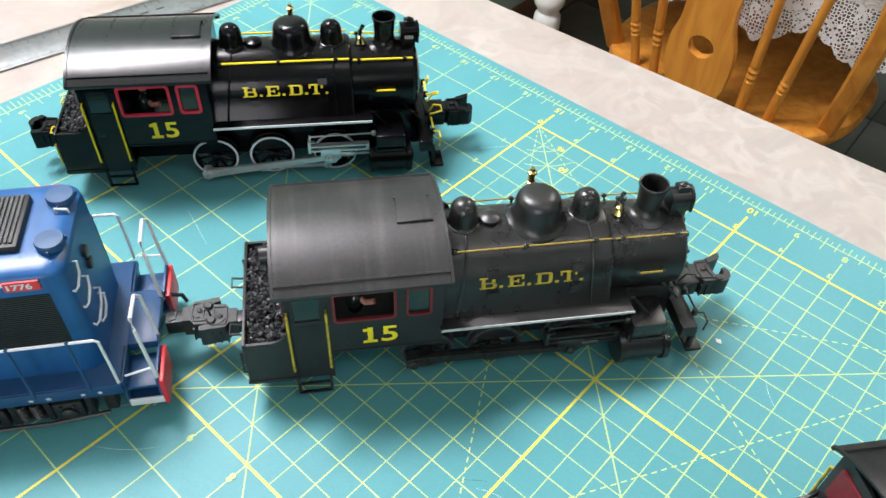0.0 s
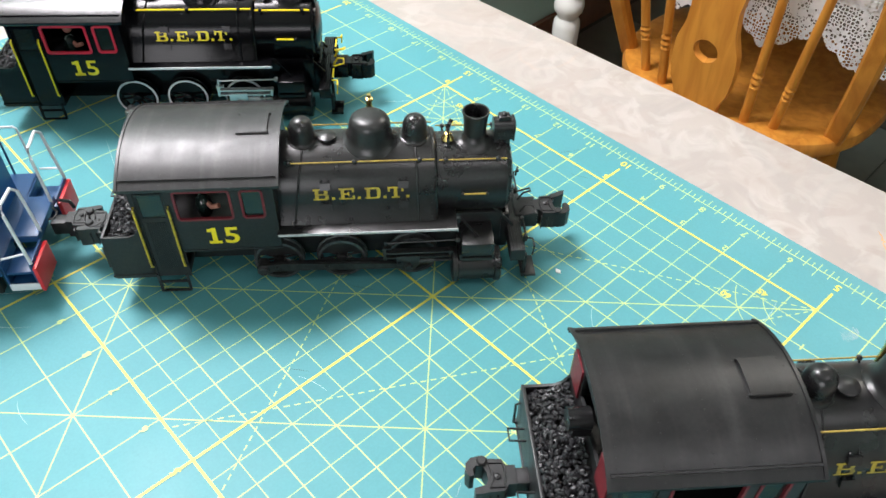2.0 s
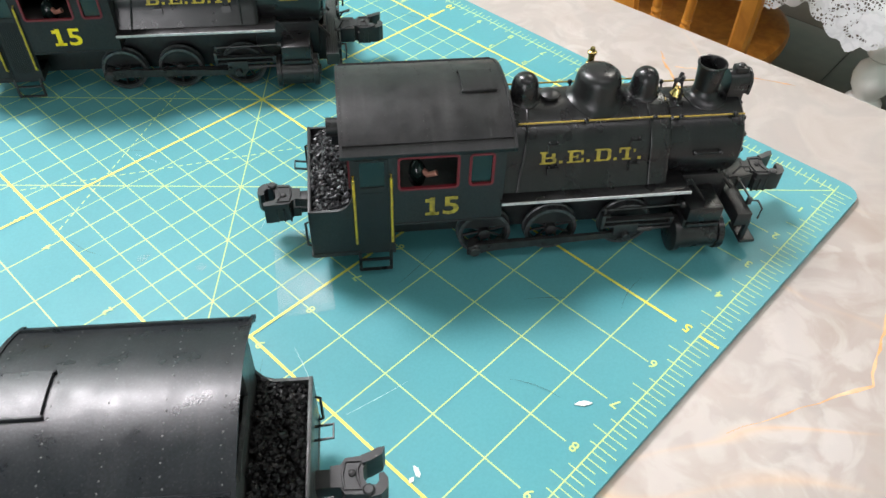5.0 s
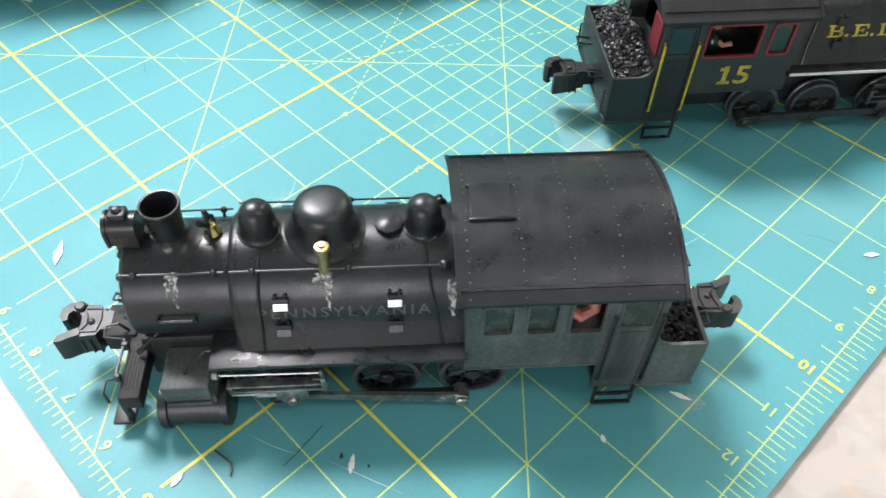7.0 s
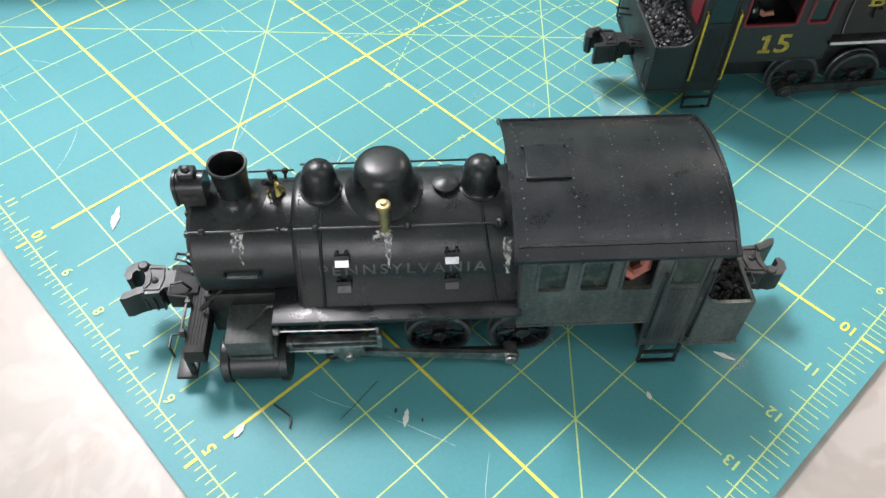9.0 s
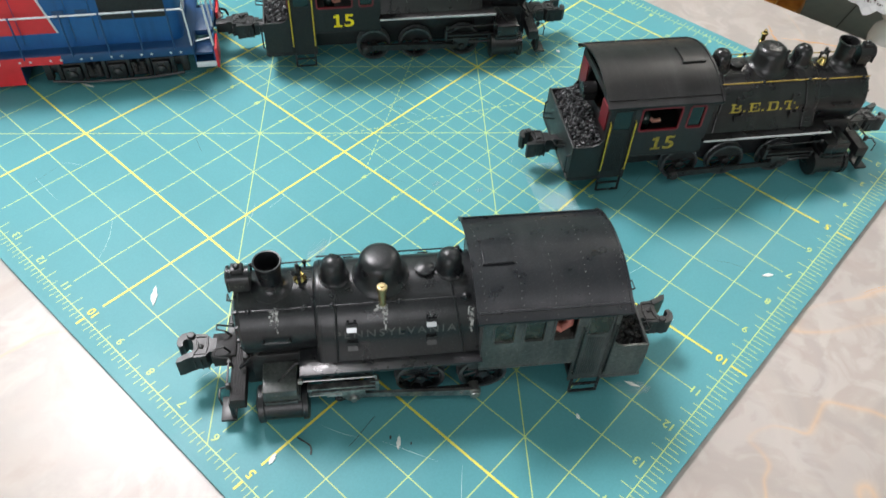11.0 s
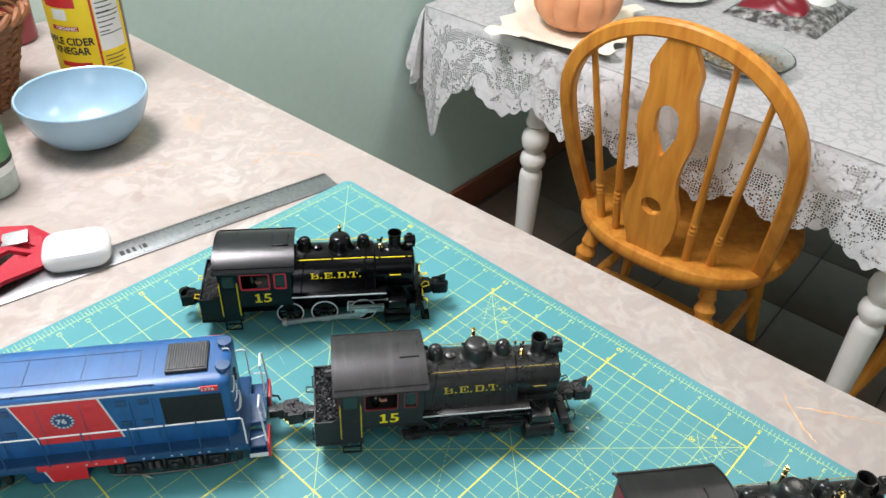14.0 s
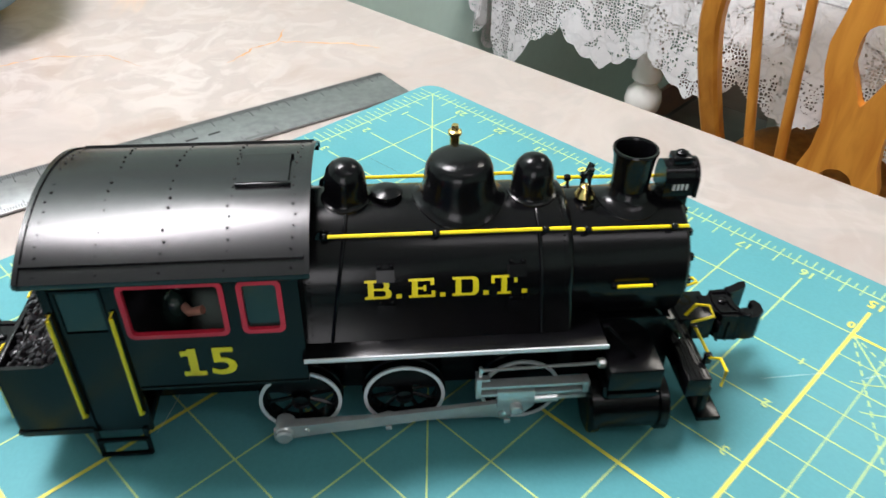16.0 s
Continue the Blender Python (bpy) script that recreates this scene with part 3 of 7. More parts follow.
# ---- steam locomotives ----


def coupler(parent, mat, x, sgn, z, flared=True):
    bm = bmesh.new()
    def turned(pts):
        return [(x + sgn * px, sgn * py) for px, py in pts]
    # head with a pocket, a flared guard arm on one side and a hooked knuckle on the other
    prism(bm, turned([(-1, -3.6), (2.2, -3.8), (3.6, -6.2), (9.6, -6.8), (10.4, -3.4), (9.4, -1.4), (9.2, 2.0), (10.4, 4.0), (10.2, 6.6), (3.6, 6.0), (2.2, 3.8), (-1, 3.6)]), "z", z - 5.2, z + 4.2)
    prism(bm, turned([(9.0, 3.4), (12.0, 4.0), (14.2, 4.6), (14.0, 6.8), (11.4, 6.8), (8.6, 6.2)] if not flared else [(9.0, 3.4), (11.6, 4.2), (15.4, 6.2), (16.2, 8.8), (14.0, 8.6), (11.4, 7.2), (8.6, 6.2)]), "z", z - 5.6, z + (5.0 if flared else 4.4))
    prism(bm, turned([(8.6, -6.8), (11.4, -7.8), (14.6, -7.2), (16.6, -5.0), (16.9, -1.8), (15.6, 0.2), (14.0, -0.2), (14.2, -2.6), (13.0, -4.0), (10.8, -3.4), (9.4, -3.8)]), "z", z - 4.2, z + 4.6)
    box(bm, min(x - sgn * 8, x + sgn), max(x - sgn * 8, x + sgn), -3.2, 3.2, z - 4, z + 3.2, 0.5)
    for px in (2.9, 5.6, 8.4):
        box(bm, min(x + sgn * px, x + sgn * (px + 0.7)), max(x + sgn * px, x + sgn * (px + 0.7)), -7.0, 6.9, z - 5.3, z + 1.5, 0.15)
    lathe(bm, [(1.9, z + 4.0), (1.9, z + 5.2), (1.4, z + 5.6), (0.6, z + 5.6)], (x + sgn * 10.8, sgn * -5.6, 0), seg=14)
    lathe(bm, [(1.2, z + 4.0), (1.2, z + 4.8), (0.5, z + 5.2)], (x + sgn * 5.8, sgn * 0.6, 0), seg=12)
    tube(bm, [(px, py, z + 4.3) for px, py in turned([(3.4, -4.6), (8.6, -4.9), (7.6, -1.6), (7.4, 1.8), (8.8, 4.6), (3.6, 4.6), (2.8, 0.0)])], 0.5, 6, close=True)
    part("coupler", bm, mat, parent, "black knuckle coupler", MM)


def saddle_dome(bm, x, radius, zc, prof, seg=44):
    """A dome on a boiler: rings of (radius, height, share): share 1 follows the boiler's curve, 0 stands level."""
    rings = []
    for r, h, share in prof:
        ring = []
        for i in range(seg):
            a = 2 * math.pi * i / seg
            px, py = r * math.cos(a), r * math.sin(a)
            surf = zc + math.sqrt(max(0.0, radius * radius - py * py))
            ring.append(bm.verts.new((x + px, py, share * surf + (1 - share) * (zc + radius) + h)))
        rings.append(ring)
    for a, b in zip(rings, rings[1:]):
        for i in range(seg):
            bm.faces.new((a[i], a[(i + 1) % seg], b[(i + 1) % seg], b[i]))
    bm.faces.new(rings[-1])


def bar(bm, x0, x1, y0, y1):
    bm.faces.new([bm.verts.new((x, y, 0)) for x, y in ((x0, y0), (x1, y0), (x1, y1), (x0, y1))])


def slab_letter(ch, h, w):
    """A letter or figure in a heavy slab-serif face, h high and w wide: the built-in letter with serifs."""
    if ch == "1":
        bm = bmesh.new()
        bar(bm, w * 0.34, w * 0.66, 0, h)
        bar(bm, w * 0.08, w * 0.92, 0, 0.17 * h)
        bar(bm, w * 0.08, w * 0.36, 0.74 * h, 0.93 * h)
        return bm
    bm = bmesh.new()
    if ch == "5":
        bm = letters(ch, h / 0.69, 0.16 * h / 6)
        x1, y0, y1 = max(v.co.x for v in bm.verts), min(v.co.y for v in bm.verts), max(v.co.y for v in bm.verts)
        return mapped(bm, lambda x, y, z: Vector((0.2 + x / x1 * (w - 0.2), (y - y0) / (y1 - y0) * h, 0)))
    stem, foot, head = [(0.12, 0.34, 0.14, 0.86)], (0, 0.80, 0, 0.14), (0, 0.80, 0.86, 1)
    bars, corners = [], []
    if ch == "E":
        bars = stem + [(0, 1, 0, 0.14), (0, 0.96, 0.86, 1), (0.34, 0.66, 0.44, 0.56), (0.56, 0.66, 0.34, 0.44), (0.56, 0.66, 0.56, 0.66), (0.86, 1, 0.14, 0.36), (0.82, 0.96, 0.64, 0.86)]
    elif ch == "T":
        bars = [(0.39, 0.61, 0.14, 0.86), (0.24, 0.76, 0, 0.14), (0, 1, 0.86, 1), (0, 0.13, 0.60, 0.86), (0.87, 1, 0.60, 0.86)]
    elif ch == "D":
        bars = stem + [foot, head, (0.78, 1, 0.22, 0.78)]
        corners = [((0.80, 0), (0.93, 0.06), (1, 0.22), (0.78, 0.22), (0.70, 0.14), (0.80, 0.14)), ((0.80, 1), (0.80, 0.86), (0.70, 0.86), (0.78, 0.78), (1, 0.78), (0.93, 0.94))]
    elif ch == "B":
        bars = stem + [foot, (0, 0.76, 0.86, 1), (0.34, 0.78, 0.45, 0.57), (0.78, 1, 0.18, 0.38), (0.72, 0.93, 0.64, 0.80)]
        corners = [((0.80, 0), (0.95, 0.06), (1, 0.18), (0.78, 0.18), (0.72, 0.14), (0.80, 0.14)), ((0.78, 0.38), (1, 0.38), (0.92, 0.51), (0.78, 0.51), (0.78, 0.45), (0.70, 0.45)),
                   ((0.78, 0.51), (0.89, 0.51), (0.93, 0.64), (0.72, 0.64), (0.68, 0.57), (0.78, 0.57)), ((0.72, 0.80), (0.93, 0.80), (0.88, 0.94), (0.76, 1), (0.76, 0.86), (0.66, 0.86))]
    for x0, x1, y0, y1 in bars:
        bar(bm, x0 * w, x1 * w, y0 * h, y1 * h)
    for pts in corners:
        bm.faces.new([bm.verts.new((px * w, py * h, 0)) for px, py in pts])
    return bm


def steam_loco(m, label, style):
    body, cabm, trim, line, under = style["body"], style["cab"], style["trim"], style["line"], style["under"]
    rng = random.Random(style["seed"])
    t = root("steam_locomotive", m, label, "toy locomotive", "toy steam locomotives on the mat")
    ZC, RB, RS = 47.0, 20.5, 18.2
    vis = style["side"]
    # frame and running gear
    bm = bmesh.new()
    box(bm, -74, 104, -12.5, 12.5, 9, 30, 0.8)
    box(bm, -75, -44, -26, 26, 11.5, 16, 0.5)
    box(bm, 66, 100, -15, 15, 16, 34, 0.8)
    part("frame", bm, under, t, s=MM)
    for s in (-1, 1):
        for wx in (-4.3, 25.0, 58.4):
            bm = bmesh.new()
            lathe(bm, [(9.3, 15.6 * s), (9.3, 19.2 * s), (10.3, 19.4 * s), (10.3, 15.4 * s)], (wx, 0, 12), "y", 28)
            for f in [f for f in bm.faces if len(f.verts) > 8]:
                bm.faces.remove(f)
            wheel = part("wheel", bm, style["wheel"], t, s=MM)
            bm = bmesh.new()
            lathe(bm, [(2.6, 15.5 * s), (2.6, 20.4 * s), (1.6, 20.8 * s)], (wx, 0, 12), "y", 12)
            part("hub", bm, style["wheel"], wheel, s=MM)
            for k in range(10):
                bm = bmesh.new()
                a = 2 * math.pi * k / 10 + 0.2
                tube(bm, [(wx + 2 * math.cos(a), 17.6 * s, 12 + 2 * math.sin(a)), (wx + 9.9 * math.cos(a), 17.6 * s, 12 + 9.9 * math.sin(a))], 0.62, 5, side=Vector((0, 1, 0)))
                part("spoke", bm, style["wheel"], wheel, s=MM)
            bm = bmesh.new()
            prism(bm, [(wx + 9.4 * math.cos(a), 12 + 9.4 * math.sin(a)) for a in (radians(20 + 14 * k) for k in range(11))], "y", 17.0 * s, 18.9 * s)
            part("counterweight", bm, style["wheel"], wheel, s=MM)
            bm = bmesh.new()
            lathe(bm, [(r, s * h) for r, h in ((11.9, 15.2), (12.0, 16.4), (11.5, 16.8), (11.45, 19.6), (10.1, 19.7))], (wx, 0, 12), "y", 36)
            for f in [f for f in bm.faces if len(f.verts) > 8]:
                bm.faces.remove(f)
            part("tyre", bm, style["wheel"] if style["tyre_label"] else M["worn_tyre"], wheel, "", MM)
            if style["tyre_label"]:
                bm = bmesh.new()
                lathe(bm, [(10.6, 19.4 * s), (10.6, 19.95 * s), (11.6, 19.95 * s), (11.6, 19.4 * s)], (wx, 0, 12), "y", 40)
                for f in [f for f in bm.faces if len(f.verts) > 8]:
                    bm.faces.remove(f)
                part("tyre_trim", bm, style["tyre"], wheel, style["tyre_label"], MM)
        # rods
        yr = 25.0 * s
        bm = bmesh.new()
        kx, kz = -4.3 + style["crank"][0], 12 + style["crank"][1]
        ends = ((kx - 3.0, kz - 0.8, 2.1), (kx, kz, 2.6), (kx + 5, kz + 0.6, 2.3), (kx + 9, kz + 1.0, 2.1), (50, 11.6, 1.5), (54, 12.0, 1.7), (58.5, 12.4, 1.6))
        prism(bm, [(x, z - h) for x, z, h in ends] + [(x, z + h) for x, z, h in ends[::-1]], "y", yr - 0.75, yr + 0.75)
        bmesh.ops.bevel(bm, geom=bm.edges[:], offset=0.22, segments=1, affect="EDGES")
        lathe(bm, [(2.7, yr - 4.4 * s), (2.7, yr + 0.9 * s), (2.4, yr + 1.3 * s), (2.4, yr + 2.2 * s), (1.9, yr + 2.7 * s), (0.02, yr + 2.8 * s)], (kx, 0, kz), "y", 20)
        lathe(bm, [(0.9, yr + 0.6 * s), (0.9, yr + 1.5 * s), (0.02, yr + 1.6 * s)], (kx + 6.2, 0, kz + 0.8), "y", 10)
        part("main_rod", bm, style["rod"], t, "", MM)
        bm = bmesh.new()
        ends = ((kx - 2.4, 1.5), (kx, 2.3), (kx + 3, 1.1), (kx + 26, 1.1), (kx + 29.3, 2.3), (kx + 33, 1.1), (kx + 59, 1.1), (kx + 62.7, 2.3), (kx + 65, 1.4))
        prism(bm, [(x, kz - h) for x, h in ends] + [(x, kz + h) for x, h in ends[::-1]], "y", yr - 3.6 * s, yr - 2.2 * s)
        for bx in (29.3, 62.7):
            lathe(bm, [(1.7, yr - 3.8 * s), (1.7, yr - 1.6 * s), (1.1, yr - 1.2 * s), (0.02, yr - 1.1 * s)], (kx + bx, 0, kz), "y", 14)
            box(bm, kx + bx - 0.9, kx + bx + 0.9, yr - 3.2, yr - 2.4, kz + 2.0, kz + 3.3, 0.15)
        part("side_rod", bm, style["rod2"], t, "", MM)
        bm = bmesh.new()
        box(bm, 45, 76, yr - 1.6, yr + 1.6, 19.9, 20.9, 0.2)
        box(bm, 45, 76, yr - 1.6, yr + 1.6, 17.0, 18.0, 0.2)
        box(bm, 44.4, 46.0, yr - 1.8, yr + 1.8, 16.6, 24.2, 0.25)
        box(bm, 45.0, 48.4, yr - 1.0, yr + 1.0, 22.4, 23.2, 0.15)
        box(bm, 45.2, 46.2, yr - 0.5, yr + 0.5, 24, 27.2, 0.15)
        box(bm, 74.6, 76.4, yr - 1.7, yr + 1.7, 16.8, 21.1, 0.2)
        part("crosshead_guide", bm, style["rod"], t, "", MM)
        bm = bmesh.new()
        box(bm, 50.6, 61.2, yr - 1.7, yr + 2.1, 12.4, 18.6, 0.4)
        prism(bm, [(51.4, 12.8), (54, 9.4), (58, 9.4), (61.0, 12.8)], "y", yr - 1.6, yr + 1.7)
        lathe(bm, [(1.9, yr + 1.6 * s), (1.9, yr + 3.0 * s), (1.5, yr + 3.6 * s), (0.02, yr + 3.7 * s)], (56, 0, 12.6), "y", 14)
        tube(bm, [(60, yr, 14), (68, yr, 14.2)], 1.5, 10)
        tube(bm, [(66, yr, 14.2), (79, yr, 14.4)], 0.85, 8)
        part("crosshead", bm, style["rod"], t, "", MM)
        bm = bmesh.new()
        tube(bm, [(46.2, yr + 0.5 * s, 26.6), (80, yr + 0.5 * s, 27.2)], 0.5, 6)
        lathe(bm, [(1.0, 77.6), (1.5, 78), (1.5, 79.6), (1.0, 80)], (0, yr + 0.5 * s, 27.2), "x", 10)
        part("valve_rod", bm, style["rod"], t, "", MM)
        # cylinder and steam chest
        bm = bmesh.new()
        lathe(bm, [(0.01, 74.6), (7.6, 74.6), (8.5, 75.0), (8.5, 77.2), (7.5, 77.5), (7.5, 94.0), (8.5, 94.3), (8.5, 96.6), (7.6, 97.2), (3.0, 97.4), (2.6, 98.2), (0.01, 98.3)], (1.5, 25.4 * s, 11.4), "x", 28)
        part("cylinder", bm, body, t, s=MM)
        bm = bmesh.new()
        box(bm, 80, 95.0, min(15 * s, 30.8 * s), max(15 * s, 30.8 * s), 21, 28.6, 0.6)
        box(bm, 79.2, 95.6, min(15 * s, 29.6 * s), max(15 * s, 29.6 * s), 14, 21.6, 0.8)
        box(bm, 80.4, 94.6, min(29 * s, 31.2 * s), max(29 * s, 31.2 * s), 18.6, 20.4, 0.3)
        part("steam_chest", bm, style.get("chest", body), t, s=MM)
        bm = bmesh.new()
        box(bm, -1, 78, min(14 * s, 30 * s), max(14 * s, 30 * s), 36.8, 38.4, 0.25)
        part("running_board", bm, style.get("board", body), t, s=MM)
        if style["board_edge"]:
            bm = bmesh.new()
            box(bm, -0.5, 78.2, min(29.9 * s, 30.3 * s), max(29.9 * s, 30.3 * s), 37.3, 38.5)
            part("board_edge", bm, style["board_edge"], t, "white painted running board edge", MM)
        bm = bmesh.new()
        tube(bm, [(78.0, 24 * s, 39.4), (79.5, 24 * s, 39.6), (87.5, 25.0 * s, 29.2), (88, 25.2 * s, 28.2)], 0.6, 6)
        tube(bm, [(95, 14 * s, 37), (105.5, 14 * s, 24.6)], 0.8, 6)
        part("brace", bm, body, t, s=MM)
    # boiler below, and the saddle tank over it: a round top with sides that spread down to the running boards
    bm = bmesh.new()
    lathe(bm, [(0.01, -1), (RB - 2.5, -1), (RB - 2.5, 70), (0.01, 70)], (0, 0, ZC - 2), "x", 48)
    part("boiler", bm, under, t, s=MM)
    TURN, TANK_Z, TANK_Y = radians(6), 38.5, 24.3

    def tank_half(z):
        """Half the tank's width at the height z."""
        zt = ZC + RB * math.sin(TURN)
        if z >= zt:
            return math.sqrt(max(0.0, RB * RB - (z - ZC) ** 2))
        return RB * math.cos(TURN) + (TANK_Y - RB * math.cos(TURN)) * ((zt - z) / (zt - TANK_Z)) ** 1.25

    def tank_section(inset):
        side = [(TANK_Y - inset, TANK_Z)] + [(tank_half(z) - inset, z) for z in (40.5, 42.5, 44.5, 46.5, 48)]
        top = [((RB - inset) * math.cos(a), ZC + (RB - inset) * math.sin(a)) for a in (TURN + (math.pi - 2 * TURN) * k / 44 for k in range(45))]
        return side + top + [(-y, z) for y, z in side[::-1]]
    bm = bmesh.new()
    rings = []
    for x, inset in ((-1, 0), (67.8, 0), (68.9, 0.25), (69.6, 0.9), (69.9, 2.2)):
        rings.append([bm.verts.new((x, y, z)) for y, z in tank_section(inset)])
    for p, q in zip(rings, rings[1:]):
        for i in range(len(p)):
            j = (i + 1) % len(p)
            bm.faces.new((p[i], p[j], q[j], q[i]))
    bm.faces.new(rings[0])
    bm.faces.new(rings[-1][::-1])
    part("saddle_tank", bm, body, t, s=MM)
    bm = bmesh.new()
    lathe(bm, [(0.01, 69), (RS, 69), (RS, 100.6), (RS - 0.8, 101.6), (14, 102.0), (13.4, 103.2), (11, 104.2), (4, 105.2), (0.01, 105.4)], (0, 0, ZC), "x", 56)
    box(bm, 74, 99, -11, 11, 18, 34, 0.6)
    part("smokebox", bm, body, t, s=MM)
    for rx in (67.2, 1.6):
        bm = bmesh.new()
        for y, z in tank_section(-0.02)[1:-1]:
            ball(bm, (rx, y, z), 0.30, 1)
        part("rivets", bm, body, t, s=MM, kind="stuff")
    for k in range(14):
        bm = bmesh.new()
        a = 2 * math.pi * k / 14
        box(bm, 101.2, 103.2, (RS - 3) * math.cos(a) - 0.9, (RS - 3) * math.cos(a) + 0.9, ZC + (RS - 3) * math.sin(a) - 0.9, ZC + (RS - 3) * math.sin(a) + 0.9, 0.2)
        part("smokebox_dog", bm, body, t, s=MM)
    ZT = ZC + RB
    for dx, foot in ((11.4, 6.6), (60.6, 61.4)):
        bm = bmesh.new()
        saddle_dome(bm, dx, RB, ZC, [(6.7, -0.3, 1), (6.6, 0.3, 1), (6.0, 0.5, 1), (5.7, 0.9, 0.7), (5.55, 2.0, 0.2), (5.5, 4.2, 0), (5.3, 6.4, 0), (4.7, 8.4, 0), (3.5, 9.9, 0), (1.9, 10.7, 0), (0.3, 10.9, 0)], 36)
        part("sand_dome", bm, body, t, s=MM)
        for s in (-1, 1):
            bm = bmesh.new()
            tube(bm, [(dx + (foot - dx) * k / 12, s * (tank_half(z) + 0.35), z) for k, z in ((k, 66.4 - 27.6 * (k / 12) ** 1.15) for k in range(13))], 0.5, 8, side=Vector((1, 0, 0)))
            part("sand_pipe", bm, body, t, s=MM)
    bm = bmesh.new()
    lathe(bm, [(3.2, ZT - 2), (3.2, ZT + 0.6), (4.2, ZT + 0.9), (4.2, ZT + 1.5), (2.6, ZT + 2.3), (0.02, ZT + 2.6)], (22, 0, 0), seg=28)
    part("manhole_cover", bm, body, t, s=MM)
    bm = bmesh.new()
    saddle_dome(bm, 41, RB, ZC, [(12.3, -0.4, 1), (12.2, 0.3, 1), (11.6, 0.6, 1), (10.8, 1.0, 0.9), (10.1, 1.6, 0.55), (9.6, 2.8, 0.2), (9.3, 4.6, 0), (9.1, 6.6, 0), (8.8, 8.4, 0), (8.1, 9.9, 0), (6.9, 10.9, 0), (5.0, 11.5, 0), (2.6, 11.75, 0), (0.4, 11.8, 0)], 48)
    part("steam_dome", bm, body, t, s=MM)
    bm = bmesh.new()
    lathe(bm, [(1.5, 63), (1.5, 73), (1.9, 73.3), (1.9, 74.2), (1.35, 74.5), (1.35, 78), (1.9, 78.3), (1.9, 79.2), (1.1, 79.6), (0.9, 81)] if not style["streaks"] else [(1.7, 62), (1.7, 71.2), (2.3, 71.5), (2.3, 73.2), (2.0, 73.5), (1.0, 73.6), (0.9, 74.3)], (41, 12.6, 0), seg=16)
    part("whistle", bm, style["whistle"], t, "brass whistle beside the dome", MM)
    # stack, bell, headlight
    bm = bmesh.new()
    ZS = ZC + RS
    lathe(bm, [(5.2, ZS - 1), (4.95, ZS + 1.4), (4.95, ZS + 3.4), (5.2, 73), (5.5, 77.2), (5.9, 78.6), (6.1, 79.2), (5.9, 79.7), (5.3, 79.6), (5.0, 78.8), (4.5, 70), (0.02, 69.5)], (87.2, 0, 0), seg=40)
    saddle_dome(bm, 87.2, RS, ZC, [(9.4, -0.2, 1), (9.2, 0.25, 1), (8.0, 0.4, 1), (6.4, 0.8, 0.8), (5.5, 1.6, 0.35), (5.1, 3.0, 0)], 36)
    part("smokestack", bm, body, t, s=MM)
    bm = bmesh.new()
    lathe(bm, [(2.9, ZS + 1.0), (2.6, ZS + 1.6), (1.8, ZS + 2.8), (1.5, ZS + 3.9), (0.02, ZS + 4.6)], (75, -1, 0), seg=20)
    bell = part("bell", bm, M["brass"], t, "brass bell", MM)
    bm = bmesh.new()
    for s in (-1, 1):
        tube(bm, [(75, s * 3.8 - 1, ZS - 0.6), (75, s * 3.6 - 1, ZS + 4), (75.2, s * 1.2 - 1, ZS + 7), (75.2, -1, ZS + 7.4)], 0.7, 6)
    box(bm, 73.5, 76.5, -5.5, 3.5, ZS - 1.6, ZS + 0.2, 0.3)
    ball(bm, (75, 2.8, ZS + 5), 1.1)
    tube(bm, [(75.2, -1, ZS + 6.6), (75.8, -1.6, ZS + 9.4)], [1.1, 0.8], 8)
    tube(bm, [(75.2, 1, ZS + 6), (77, 2.6, ZS + 8.4)], [0.8, 1.0], 8)
    part("bell_yoke", bm, body, bell, "black bell yoke", MM)
    bm = bmesh.new()
    box(bm, 95.6, 102.8, -3.4, 3.4, ZS - 3.4, ZS + 1.8, 0.5)
    prism(bm, [(-4.2, ZS + 1.6), (4.2, ZS + 1.6)] + [(4.3 * math.cos(a), ZS + 6.0 + 4.4 * math.sin(a)) for a in (math.pi * k / 14 for k in range(15))], "x", 95.2, 104.0)
    prism(bm, [(-4.6, ZS + 1.2), (4.6, ZS + 1.2)] + [(4.8 * math.cos(a), ZS + 6.0 + 4.9 * math.sin(a)) for a in (math.pi * k / 14 for k in range(15))], "x", 103.4, 104.4)
    box(bm, 97.2, 102.4, -2.3, 2.3, ZS + 9.8, ZS + 12.2, 0.6)
    lathe(bm, [(1.4, ZS + 12.0), (1.5, ZS + 12.8), (0.7, ZS + 13.4)], (99.8, 0, 0), seg=12)
    light = part("headlight", bm, body, t, s=MM)
    bm = bmesh.new()
    lathe(bm, [(4.1, 104.3), (3.5, 104.9), (0.02, 105.3)], (0, 0, ZS + 6.0), "x", 24)
    part("lens", bm, M["pane"], light, "dark headlight lens", MM)
    for s in (-1, 1):
        bm = bmesh.new()
        for k in range(4):
            box(bm, 97.4 + k * 1.15, 98.1 + k * 1.15, min(4.2 * s, 4.48 * s), max(4.2 * s, 4.48 * s), ZS + 3.6, ZS + 5.4)
        part("number_plate", bm, style["plate"], light, "plain number bars", MM, kind="stuff")
    # handrails
    for s in (-1, 1):
        a = radians(52)
        def on(r, x):
            return (x, s * r * math.cos(a), ZC + r * math.sin(a))
        bm = bmesh.new()
        tube(bm, [on(RB + 1.9, 5.5), on(RB + 1.9, 68.5)], style.get("rail_r", 0.5), 6)
        tube(bm, [on(RB + 0.2, 70.5), on(RB - 0.2, 100.5)], style.get("rail_r", 0.5), 6)
        part("handrail", bm, line, t, style["line_label"], MM)
